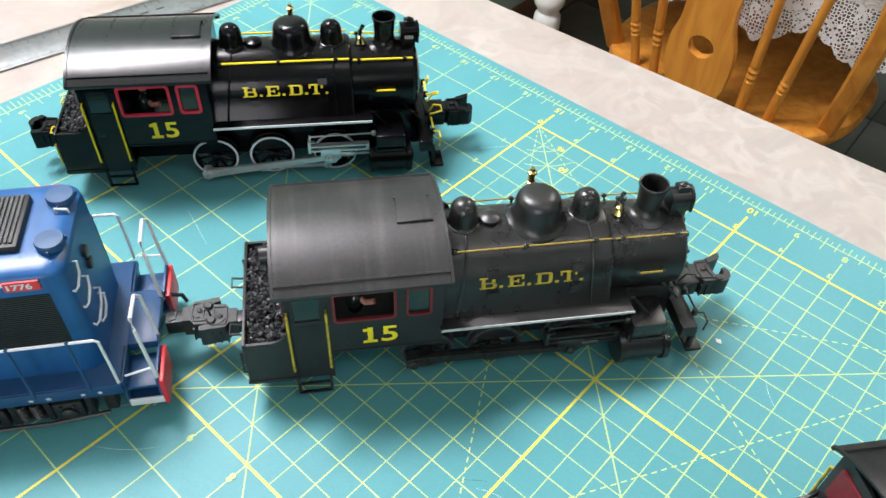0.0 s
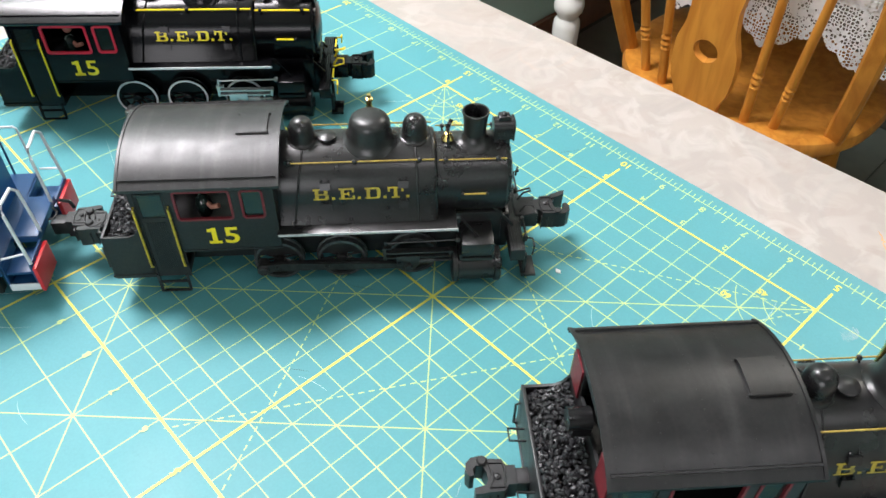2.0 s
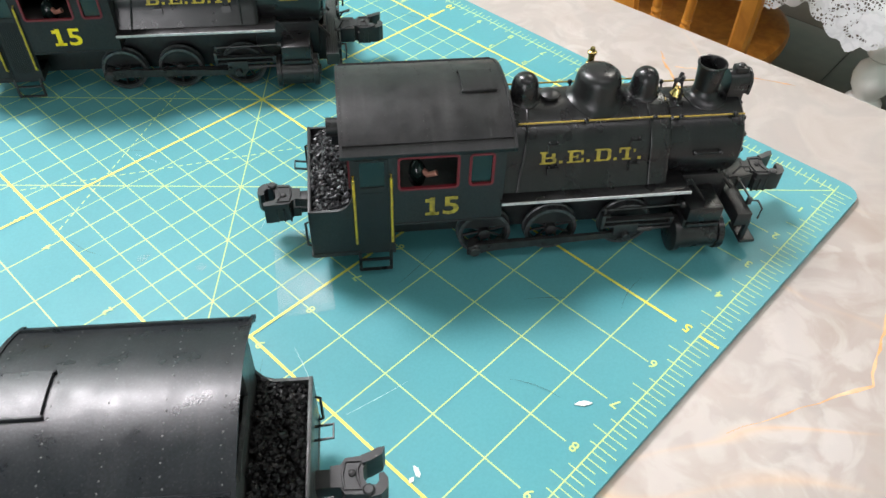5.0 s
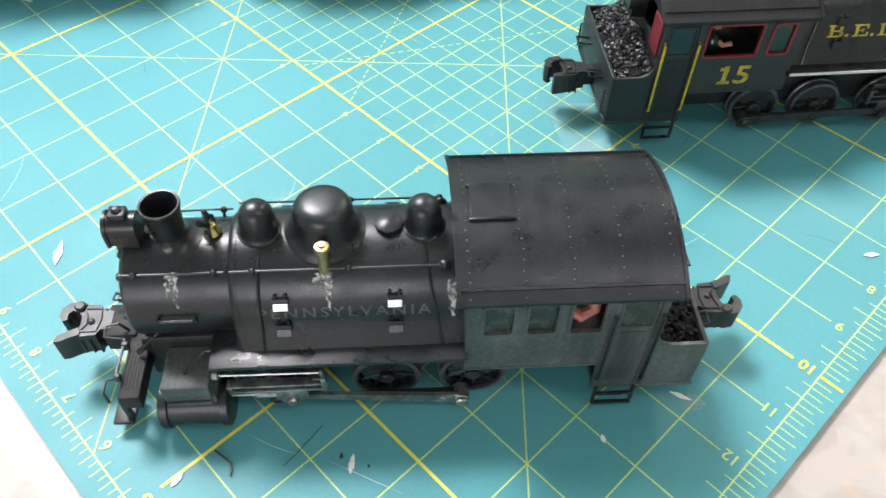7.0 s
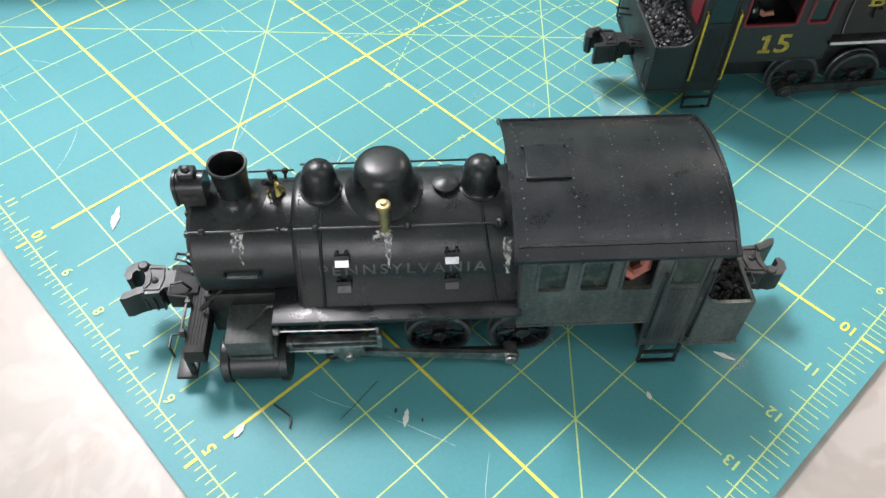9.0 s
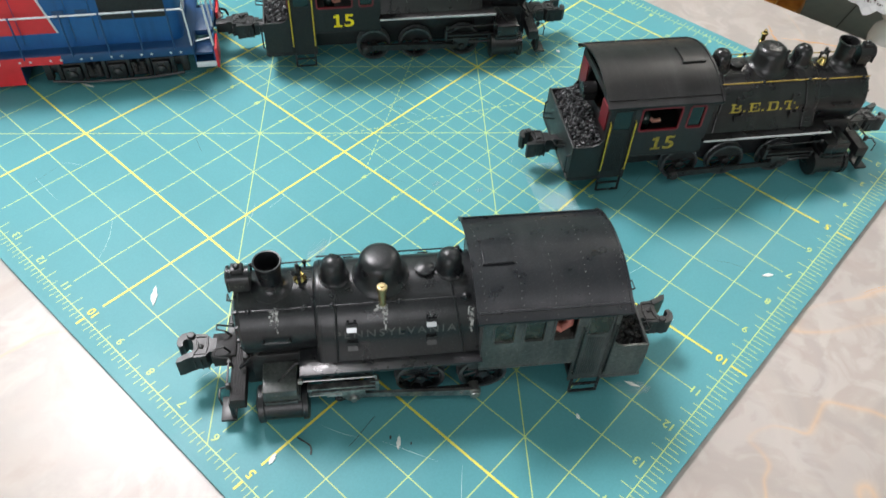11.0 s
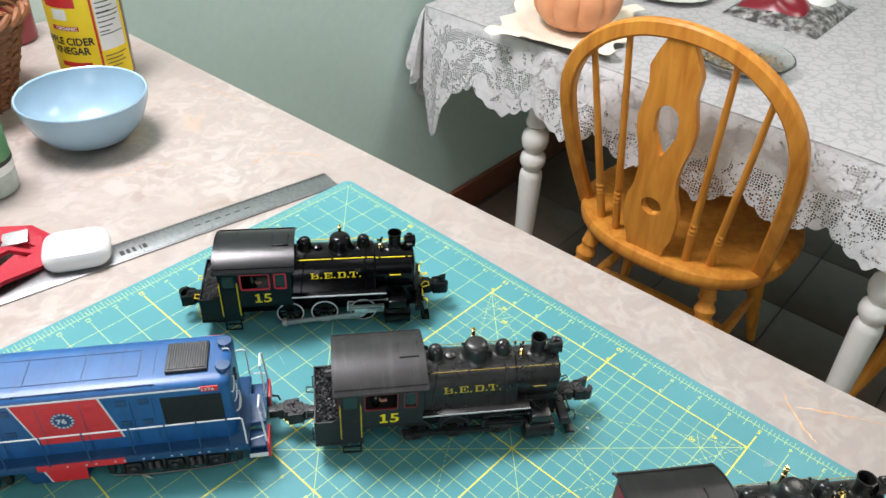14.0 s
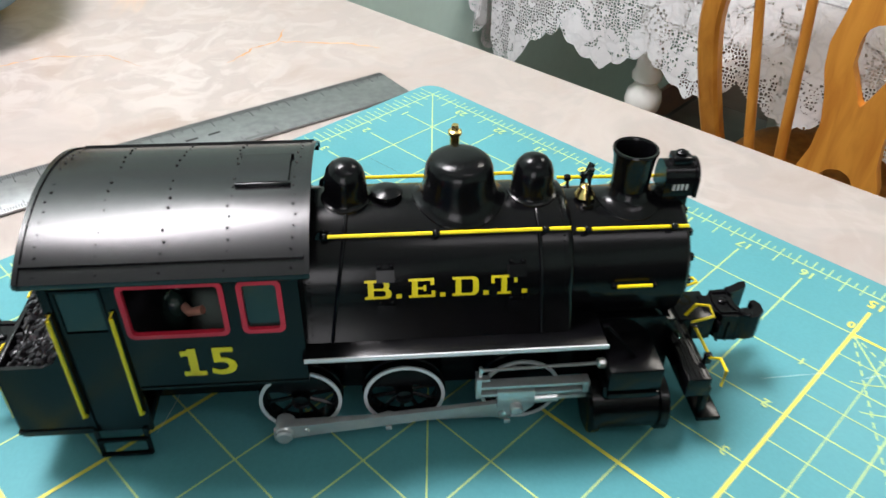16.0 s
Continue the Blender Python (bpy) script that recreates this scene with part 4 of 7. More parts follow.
        for px in (5.8, 34, 62, 73.5, 96.5):
            bm = bmesh.new()
            ball(bm, on(RB + 1.8, px) if px < 70 else on(RB, px), 1.15, 2)
            tube(bm, [on(RB - 1 if px < 70 else RS - 1, px), on(RB + 1.8, px) if px < 70 else on(RB, px)], 0.5, 6)
            part("handrail_post", bm, body, t, s=MM)
        bm = bmesh.new()
        lathe(bm, [(2.3, 0), (2.3, 0.8), (1.6, 1.4), (0.5, 1.6)], on(RB + 0.2, 5.8), "y", 16)
        part("check_valve", bm, body, t, s=MM)
        a2 = radians(9)
        gy, gz = (RS + 1.6) * math.cos(a2), ZC - 1 + (RS + 1.6) * math.sin(a2)
        bm = bmesh.new()
        tube(bm, [(81.5, s * gy, gz), (91, s * gy, gz)], 0.5, 6)
        part("grab_iron", bm, style.get("grab", line), t, s=MM)
        bm = bmesh.new()
        for gx in (80.8, 91.7):
            ball(bm, (gx, s * (gy - 0.2), gz), 1.0, 1)
            tube(bm, [(gx, s * (gy - 2.2), gz), (gx, s * gy, gz)], 0.5, 6)
        part("grab_iron_stud", bm, body, t, s=MM)
        for bx in (20.8, 54.6):
            for bz in (55.6, 46.2):
                bm = bmesh.new()
                slope = math.atan2(tank_half(bz - 1) - tank_half(bz + 1), 2)
                bmesh.ops.create_cube(bm, size=1, matrix=Matrix.LocRotScale((bx, s * (tank_half(bz) + 0.3), bz), Euler((s * slope, 0, 0)), (4.6, 1.8, 3.2)))
                for ex in (-1.5, 1.5):
                    ball(bm, (bx + ex, s * (tank_half(bz + 2.2) + 0.5), bz + 2.2), 0.7, 1)
                    tube(bm, [(bx + ex, s * (tank_half(bz + 2.2) + 0.3), bz + 2.2), (bx + ex, s * (tank_half(bz) + 0.7), bz)], 0.4, 6)
                part("bracket", bm, body, t, s=MM)
        if style["streaks"]:
            for bx in (20.8, 54.6):
                for bz, metal in ((55.2, "clamp"), (45.6, "dark_steel")):
                    bm = bmesh.new()
                    bmesh.ops.create_cube(bm, size=1, matrix=Matrix.LocRotScale((bx, s * (tank_half(bz) + 1.5), bz), Euler((s * radians(36), 0, 0)), (4.2, 0.5, 2.2)))
                    part("clamp", bm, M[metal], t, "worn bare metal clamp", MM)
    # pilot: a planked beam with footboards hung before it
    bm = bmesh.new()
    box(bm, 103.0, 109.8, -29.8, 29.8, 16.2, 22.9, 0.4)
    box(bm, 97, 103, -12, 12, 17, 30, 0.5)
    box(bm, 108, 119, -6.5, 6.5, 15.5, 24, 0.6)
    beam = part("pilot_beam", bm, style.get("beam", under), t, s=MM)
    bm = bmesh.new()
    for k in range(6):
        x0 = 103.5 + k * 1.1
        tube(bm, [(x0 + rng.uniform(-0.25, 0.25), y, 22.85) for y in range(-29, 30, 4)], 0.22, 5)
    part("plank_grain", bm, style.get("beam", under), beam, s=MM, kind="stuff")
    for s in (-1, 1):
        bm = bmesh.new()
        box(bm, 109, 116, min(17 * s, 29.5 * s), max(17 * s, 29.5 * s), 5, 6.6, 0.3)
        box(bm, 109.4, 111.2, min(26 * s, 28.4 * s), max(26 * s, 28.4 * s), 6, 18, 0.3)
        box(bm, 109.4, 111.2, min(18.4 * s, 20.6 * s), max(18.4 * s, 20.6 * s), 6, 20, 0.3)
        part("footboard", bm, under, t, s=MM)
        bm = bmesh.new()
        tube(bm, [(110.8, 9 * s, 25.2), (110.8, 24 * s, 25.2), (113.6, 24.4 * s, 25.2), (113.8, 28.6 * s, 24.6), (113.4, 28.8 * s, 19)], 0.5, 6)
        tube(bm, [(110.4, 4.5 * s, 23.6), (113, 4.5 * s, 28.0), (116.6, 5.5 * s, 28.2), (117, 9 * s, 27.0), (110.8, 9 * s, 25.2)], 0.5, 6)
        part("cut_lever", bm, style.get("lever", line), t, s=MM)
        bm = bmesh.new()
        for ex in (11, 23):
            box(bm, 109.4, 111.4, min((ex - 0.8) * s, (ex + 0.8) * s), max((ex - 0.8) * s, (ex + 0.8) * s), 22.6, 26.0, 0.2)
        part("lever_bracket", bm, under, t, s=MM)
    coupler(t, under, 118, 1, 20)
    coupler(t, under, -82.5, -1, 20, style["streaks"])
    # cab
    XF, XR, XM, YW = 0.0, -59.5, -43.0, 28.0
    def wall_grid(bm, xs, zs, holes, y0, y1):
        """One connected sheet in x and z with holes cut through it."""
        xs, zs = sorted(set(xs)), sorted(set(zs))
        made = {}

        def v(i, k, y):
            if (i, k, y) not in made:
                made[i, k, y] = bm.verts.new((xs[i], y, zs[k]))
            return made[i, k, y]

        def solid(i, k):
            if not (0 <= i < len(xs) - 1 and 0 <= k < len(zs) - 1):
                return False
            mx, mz = (xs[i] + xs[i + 1]) / 2, (zs[k] + zs[k + 1]) / 2
            return not any(a < mx < b and c < mz < d for a, b, c, d in holes)
        for i in range(len(xs) - 1):
            for k in range(len(zs) - 1):
                if not solid(i, k):
                    continue
                for y in (y0, y1):
                    bm.faces.new((v(i, k, y), v(i + 1, k, y), v(i + 1, k + 1, y), v(i, k + 1, y)))
                for di, dk, p, q in ((-1, 0, (i, k), (i, k + 1)), (1, 0, (i + 1, k), (i + 1, k + 1)), (0, -1, (i, k), (i + 1, k)), (0, 1, (i, k + 1), (i + 1, k + 1))):
                    if not solid(i + di, k + dk):
                        bm.faces.new((v(*p, y0), v(*q, y0), v(*q, y1), v(*p, y1)))
    def ring_frame(bm, a, b, c, d, w, y0, y1):
        """A frame with rounded corners round the opening a..b, c..d."""
        def loop(grow, r, y):
            out = []
            for cx, cz, a0 in ((b + grow - r, d + grow - r, 0), (a - grow + r, d + grow - r, 90), (a - grow + r, c - grow + r, 180), (b + grow - r, c - grow + r, 270)):
                for k in range(6):
                    g = radians(a0 + 18 * k)
                    out.append(bm.verts.new((cx + r * math.cos(g), y, cz + r * math.sin(g))))
            return out
        loops = [loop(w, 1.9, y0), loop(w, 1.9, y1), loop(-0.25, 1.0, y1), loop(-0.25, 1.0, y0)]
        for p, q in zip(loops, loops[1:] + loops[:1]):
            for i in range(len(p)):
                j = (i + 1) % len(p)
                bm.faces.new((p[i], p[j], q[j], q[i]))
    wins = style["windows"]
    for s in (-1, 1):
        ya, yb = sorted((YW * s, (YW - 1.2) * s))
        bm = bmesh.new()
        holes = [(a, b, c, d) for a, b, c, d, kind in wins] + [(-57.4, -45.2, 13, 65.6), (XM, XF, 0, 29)]
        xs = [-59.5, -57.4, -45.2, XM, XF] + [v for h in wins for v in h[:2]]
        zs = [13, 29, 65.6, 66.6] + [v for h in wins for v in h[2:4]]
        wall_grid(bm, xs, zs, holes, ya, yb)
        wall = part("cab_wall", bm, cabm, t, s=MM)
        bm = bmesh.new()
        y2, y3 = sorted(((YW - 0.2) * s, (YW + 0.35) * s))
        box(bm, XM, XF, y2, y3, 28.6, 29.6, 0.15)
        part("cab_lip", bm, cabm, wall, s=MM)
        bm = bmesh.new()
        yo = sorted(((YW - 1.2) * s, (YW - 0.6) * s))
        wall_grid(bm, [-57.4, -56, -46.6, -45.2], [13, 49, 61, 65.6], [(-56, -46.6, 49, 61)], yo[0], yo[1])
        door = part("door", bm, cabm, t, s=MM)
        if not style["tyre_label"]:
            bm = bmesh.new()
            for k in range(9):
                gx = -55.6 + k * 1.0
                box(bm, gx, gx + 0.45, min(yo[0], (YW - 0.3) * s), max(yo[1], (YW - 0.3) * s), 18, 46)
            part("door_louvre", bm, cabm, door, s=MM, kind="stuff")
        bm = bmesh.new()
        wall_grid(bm, [-57.0, -56.2, -46.4, -45.6], [48, 48.8, 61.2, 62], [(-56.2, -46.4, 48.8, 61.2)], min(yo[0], (YW - 0.25) * s), max(yo[1], (YW - 0.25) * s))
        part("door_trim", bm, cabm, door, s=MM)
        bm = bmesh.new()
        box(bm, -56, -46.6, yo[0] + 0.1, yo[1] - 0.1, 49, 61)
        part("pane", bm, style["door_pane"], door, s=MM)
        for a, b, c, d, kind in wins:
            bm = bmesh.new()
            yi, yj = sorted(((YW - 0.9) * s, (YW + 0.45) * s))
            w = 1.0 if style["tyre_label"] else 0.7
            ring_frame(bm, a, b, c, d, w, yi, yj)
            fr = part("window_frame", bm, style["win_frame"], wall, style["frame_label"], MM)
            if kind == "pane":
                bm = bmesh.new()
                y2, y3 = sorted(((YW - 1.0) * s, (YW - 0.7) * s))
                box(bm, a, b, y2, y3, c, d)
                part("pane", bm, style["pane"], wall, s=MM)
        bm = bmesh.new()
        for gx in (-58.6, -44.2):
            tube(bm, [(gx, (YW + 0.2) * s, 20), (gx, (YW + 1.5) * s, 21), (gx, (YW + 1.5) * s, 54.5), (gx, (YW + 0.2) * s, 55.5)], 0.55, 6)
        part("cab_handrail", bm, style["cab_rail"], t, style["rail_label"], MM)
        bm = bmesh.new()
        for gx in (-57.8, -45.0):
            box(bm, gx - 0.7, gx + 0.7, min(27.9 * s, 28.6 * s), max(27.9 * s, 28.6 * s), 4.2, 14.4, 0.15)
        for sz in (4.6, 10.4):
            box(bm, -58.2, -44.6, min(27.8 * s, 29.2 * s), max(27.8 * s, 29.2 * s), sz - 0.4, sz + 0.4, 0.15)
        part("cab_step", bm, body, t, s=MM)
    bm = bmesh.new()
    arch = [(52.06 * math.sin(radians(a)) * 0.98, 75.2 - 52.06 + 52.06 * math.cos(radians(a))) for a in range(31, -32, -3)]
    prism(bm, [(-YW + 1.2, 29), (YW - 1.2, 29)] + arch, "x", -1.2, 0)
    part("cab_front", bm, cabm, t, s=MM)
    bm = bmesh.new()
    box(bm, -58.2, -1.3, -YW + 1.3, YW - 1.3, 29.2, 31)
    part("cab_floor", bm, under, t, s=MM)
    bm = bmesh.new()
    wall_grid(bm, [-YW + 1.2, -14, 14, YW - 1.2], [29, 50, 63, 66.6], [(-14, 14, 50, 63)], XR, XR + 1.2)
    mapped(bm, lambda x, y, z: Vector((y, x, z)))
    part("cab_rear", bm, cabm, t, s=MM)
    if style["win_frame"] is not cabm:
        for s in (-1, 1):
            bm = bmesh.new()
            box(bm, XR - 0.8, XR - 0.1, min(15 * s, 25 * s), max(15 * s, 25 * s), 47, 62)
            part("rear_window_frame", bm, style["win_frame"], t, s=MM)
    # roof
    bm = bmesh.new()
    def roof_arc(grow):
        r, zc, half = 52.06 + grow, 76.4 - 52.06, radians(36)
        pts = [(r * math.sin(half * (1 - k / 14)), zc + r * math.cos(half * (1 - k / 14))) for k in range(29)]
        return [(pts[0][0], pts[0][1] - 1.2)] + pts + [(pts[-1][0], pts[-1][1] - 1.2)]
    outer, inner = roof_arc(0), roof_arc(-0.9)
    prism(bm, outer + inner[::-1], "x", -62.5, 3)
    roof = part("roof", bm, style["roof"], t, s=MM, angle=50)
    for xa, xb in ((-62.8, -61.6), (2.1, 3.3)):
        bm = bmesh.new()
        o2, i2 = roof_arc(0.45), roof_arc(-0.1)
        prism(bm, o2 + i2[::-1], "x", xa, xb)
        part("roof_edge", bm, style["roof"], roof, s=MM, angle=50)

    def on_roof(q, s, grow):
        a, r = radians(36) * (1 - q / 90), 52.06 + grow
        return (s * r * math.sin(a), 76.4 - 52.06 + r * math.cos(a))
    for s in (-1, 1):
        bm = bmesh.new()
        p, p2 = [on_roof(q, s, -0.1) for q in (10.6, 13.8)], [on_roof(q, s, 0.85) for q in (11.2, 13.2)]
        prism(bm, p + p2[::-1], "x", -61.5, 2)
        part("drip_rail", bm, style["roof"], roof, s=MM)
    bm = bmesh.new()
    lid = [radians(7.3 * (k / 5 - 1)) for k in range(11)]
    prism(bm, [(53.2 * math.sin(a), 76.4 - 52.06 + 53.2 * math.cos(a)) for a in lid] + [(51.8 * math.sin(a), 76.4 - 52.06 + 51.8 * math.cos(a)) for a in lid[::-1]], "x", -14.6, -2.2)
    for s in (-1, 1):
        box(bm, -15.2, -1.6, min(6.3 * s, 7.3 * s), max(6.3 * s, 7.3 * s), 75.0, 77.0, 0.25)
    part("roof_hatch", bm, style["roof"], roof, "flat sliding roof hatch", MM, angle=30)
    for rx in (-59, -45, -30.5, -16, -0.5):
        bm = bmesh.new()
        for q in (5, 18, 26, 35, 44, 53, 62, 71, 80):
            for s in (-1, 1):
                y, z = on_roof(q, s, 0.0)
                ball(bm, (rx + rng.uniform(-0.5, 0.5), y, z), rng.uniform(0.26, 0.44) * style.get("rivet_size", 1.0), 1)
        part("roof_rivets", bm, style["rivet"], roof, s=MM, kind="stuff")
    # bunker
    bm = bmesh.new()
    side = [(-76, 13), (-58, 13), (-58, 50), (-59.5, 43.5), (-62, 39.4), (-65, 38), (-76, 38)]
    for s in (-1, 1):
        y2 = sorted((YW * s, (YW - 1.2) * s))
        prism(bm, side, "y", y2[0], y2[1])
    box(bm, -77, -75.6, -YW, YW, 13, 38.4, 0.3)
    box(bm, -75.6, -59.6, -YW + 1.2, YW - 1.2, 13, 30)
    box(bm, -77.4, -58, -YW - 0.4, YW + 0.4, 14, 15.4, 0.2)
    part("coal_bunker", bm, cabm, t, s=MM)
    bm = bmesh.new()
    for k in range(900):
        x = rng.uniform(-75, -60.5)
        y = rng.uniform(-26, 26)
        z = 33.2 + 6.3 * (x + 76) / 16 + 5.0 * math.cos(y / 26 * 1.4) + rng.uniform(-1.2, 0.8)
        r = rng.uniform(0.6, 1.45)
        q = Euler((rng.uniform(0, 6), rng.uniform(0, 6), rng.uniform(0, 6)))
        vs = bmesh.ops.create_icosphere(bm, subdivisions=1, radius=r, matrix=Matrix.LocRotScale((x, y, z), q, (1, rng.uniform(0.6, 1), rng.uniform(0.5, 0.9))))["verts"]
        for v in vs:
            v.co += Vector((rng.uniform(-1, 1), rng.uniform(-1, 1), rng.uniform(-1, 1))) * r * 0.22
    part("coal_load", bm, style["coal"], t, "glossy black coal lumps" if not style["streaks"] else "sooty black coal lumps", MM, angle=5)
    bm = bmesh.new()
    box(bm, -75.6, -59.6, -26, 26, 29.8, 35, 0.5)
    part("coal_bed", bm, style["coal"], t, s=MM)
    if not style["streaks"]:
        bm = bmesh.new()
        lathe(bm, [(0.02, -68), (3.8, -67.8), (3.8, -60), (0.02, -59.5)], (0, 0, 58), "x", 20)
        box(bm, -66, -59.5, -2.5, 2.5, 51, 56)
        part("rear_headlight", bm, body, t, s=MM)
    bm = bmesh.new()
    for s in (-1, 1):
        tube(bm, [(-76.8, 10 * s, 29), (-83, 10 * s, 30), (-83, 15 * s, 30), (-76.8, 15 * s, 29)], 0.5, 6)
        tube(bm, [(-76.8, 25 * s, 17), (-78.6, 25 * s, 18), (-78.6, 25 * s, 30), (-76.8, 25 * s, 31)], 0.5, 6)
    part("rear_grab_iron", bm, style["rear_rail"], t, s=MM)
    # driver figurine as one plain shape
    bm = bmesh.new()
    fx, fy = style["figure"]
    ball(bm, (fx, fy, 45), 4.6, 2, (0.8, 0.9, 1.5))
    n_cloth = len(bm.faces)
    ball(bm, (fx + 0.5, fy, 55.5), 2.5, 2)
    tube(bm, [(fx, fy, 49), (fx + 4, fy + 3 * vis, 46.5), (fx + 7.5, fy + 4 * vis, 48)] if not style["streaks"] else [(fx - 4, fy + 3, 58), (fx - 3, fy + 6.5, 52.5), (fx + 1, fy + 7.5, 50), (fx + 4, fy + 7, 53)], 1.2 if not style["streaks"] else 1.9, 8)
    for i, face in enumerate(bm.faces):
        face.material_index = 0 if i < n_cloth else 1
    fig = part("figurine", bm, style["figure_cloth"], t, "small painted driver figurine", MM)
    fig.data.materials.append(style["figure_mat"])
    # lime streaks below the whistle, valve and stack
    if style["streaks"]:
        for x0, top, low, w in ((40.2, 50, 14, 2.4), (41.6, 49, 40, 4.2), (44, 45, 38, 1.6), (3.4, 40, -2, 2.4), (4.6, 36, 12, 1.0), (85.5, 54, 18, 2.0), (87.2, 52, 36, 2.6), (88, 44, 30, 1.0)):
            bm = bmesh.new()
            r = (RB if x0 < 68 else RS) + 0.15
            row = None
            n = 14
            for k in range(n + 1):
                a = radians(top + (low - top) * k / n)
                hw = w * 0.75 * (1 - 0.75 * k / n) * rng.uniform(0.4, 1.0)
                cx = x0 + rng.uniform(-0.25, 0.25)
                now = [bm.verts.new((cx + d, vis * r * math.cos(a), ZC + r * math.sin(a))) for d in (-hw, hw)]
                if row:
                    bm.faces.new((row[0], row[1], now[1], now[0]))
                row = now
            part("lime_streak", bm, M["lime"], t, "whitish lime streak", MM)
    # lettering on the shown side
    def on_boiler(x0, phi, bm, mat, label):
        R = RB + 0.2
        w = max(v.co.x for v in bm.verts)
        if vis < 0:
            mapped(bm, lambda x, y, z: Vector((x0 + x, -R * math.cos(phi + y / R), ZC + R * math.sin(phi + y / R))))
        else:
            mapped(bm, lambda x, y, z: Vector((x0 + w - x, R * math.cos(phi + y / R), ZC + R * math.sin(phi + y / R))))
        part("lettering", bm, mat, t, label, MM)
    if style["name"][0] == "B.E.D.T.":
        for ch, cx in zip("BEDT", (0, 11.2, 22.4, 32.4)):
            bm = slab_letter(ch, 5.4, 6.8)
            on_boiler(15.4 + cx, radians(6.5), bm, style["name"][1], "")
            bm = bmesh.new()
            bar(bm, 0, 1.4, 0, 1.3)
            on_boiler(15.4 + cx + 8.0, radians(6.5), bm, style["name"][1], "")
    else:
        on_boiler(10, radians(8), letters(style["name"][0], 5.6, 0.05, 1.03, spacing=1.35), style["name"][1], "faded grey lettering")
    if style["number"]:
        yy = vis * (YW + 0.22)
        for ch, cx in (("1", 0), ("5", 7.4)):
            bm = slab_letter(ch, 9.4, 6.6)
            mapped(bm, lambda x, y, z: Vector((-31.5 + cx + x, yy, 33 + y)))
            part("number", bm, trim, t, "yellow painted number", MM)
    return t


BEDT_WIN = [(-41, -18.5, 47.5, 62.5, "open"), (-13.5, -5, 47.8, 62.3, "pane")]
PRR_WIN = [(-14, -5, 48, 62, "pane"), (-27, -18, 48, 62, "pane"), (-41, -31, 47.5, 63, "open")]
common = dict(side=-1, windows=BEDT_WIN, number=True, door_pane=M["pane"], pane=M["pane"], figure=(-33, -16), figure_mat=M["flesh"], figure_cloth=M["pane"], tyre_label="", streaks=False, coal=M["coal"], plate=M["worn_white"], under=M["gloss_black"], crank=(-4.8, -6.4))
new_style = dict(common, seed=1, body=M["gloss_black"], cab=M["gloss_black"], roof=M["roof_new"], rivet=M["roof_new"], trim=M["yellow"], line=M["yellow"], line_label="yellow painted handrail",
    wheel=M["gloss_black"], tyre=M["white"], tyre_label="white painted tyre", rod=M["steel"], rod2=M["steel"], board_edge=M["white"], whistle=M["brass"], win_frame=M["red"], frame_label="red painted window frame",
    cab_rail=M["yellow"], rail_label="yellow painted handrail", rear_rail=M["yellow"], name=("B.E.D.T.", M["yellow"]))
old_style = dict(new_style, seed=2, rivet_size=0.6, rail_r=0.36, plate=M["dark_steel"], lever=M["under"], under=M["under"], crank=(-6.6, 0.6), body=M["weathered"], cab=M["weathered_cab"], roof=M["roof_old"], rivet=M["roof_old"], trim=M["yellow"], line=M["yellow_line"], line_label="dull yellow handrail", wheel=M["under"], tyre=M["under"], tyre_label="",
    rod=M["dark_steel"], rod2=M["under"], board_edge=M["worn_white"], win_frame=M["dull_red"], frame_label="dull red window frame", cab_rail=M["old_yellow"], rail_label="worn yellow handrail", rear_rail=M["under"],
    name=("B.E.D.T.", M["old_yellow"]))
third_style = dict(old_style, seed=3, plate=M["dark_steel"], grab=M["satin"], crank=(-5.0, -3.4), body=M["satin"], cab=M["satin_cab"], roof=M["roof_third"], rivet=M["roof_third"], trim=M["faded_yellow"], name=("B.E.D.T.", M["faded_yellow"]))
# The chest takes the paler cab colour to stand in for light on its top.
penn_style = dict(old_style, rivet_size=0.8, whistle=M["dull_brass"], beam=M["sooty_timber"], board=M["sooty_board"], wheel=M["sooty_board"], seed=4, coal=M["soot_coal"], plate=M["dark_steel"], crank=(4.2, -6.2), side=1, body=M["sooty"], cab=M["sooty_green"], roof=M["roof_sooty"], rivet=M["roof_rivet"], windows=PRR_WIN, number=False, streaks=True, chest=M["sooty_green"], board_edge=None, line=M["sooty"], line_label="", win_frame=M["sooty_green"],
    frame_label="", cab_rail=M["sooty"], rail_label="", pane=M["green_pane"], door_pane=M["green_pane"], figure=(-36, 16.5), figure_mat=M["pink_cloth"], figure_cloth=M["pink_cloth"], rod=M["worn_steel"],
    name=("PENNSYLVANIA", M["grey_letter"]))
LOCO = {
    "new": (0.2906, 0.4900, -40.2),
    "old": (0.2751, 0.3236, -39.0),
    "third": (0.3186, 0.1054, -39.0),
    "penn": (0.1172, 0.1004, 139.2),
}


def placed(key):
    x, y, a = LOCO[key]
    return pose(x, y, MATZ, 0, 0, a)
steam_loco(placed("new"), "glossy black toy steam locomotive with white tyres and yellow lettering", new_style)
steam_loco(placed("old"), "weathered black toy steam locomotive with dull red window frames", old_style)
steam_loco(placed("third"), "satin black weathered toy steam locomotive with worn yellow lettering", third_style)
steam_loco(placed("penn"), "sooty black toy steam locomotive with faded grey lettering", penn_style)

# ---- diesel locomotive ----
def star(bm, cx, cz, r, y):
    pts = []
    for k in range(10):
        a = math.pi / 2 + k * math.pi / 5
        rr = r if k % 2 == 0 else r * 0.42
        pts.append((cx + rr * math.cos(a), cz + rr * math.sin(a)))
    prism(bm, pts, "y", y, y - 0.15)


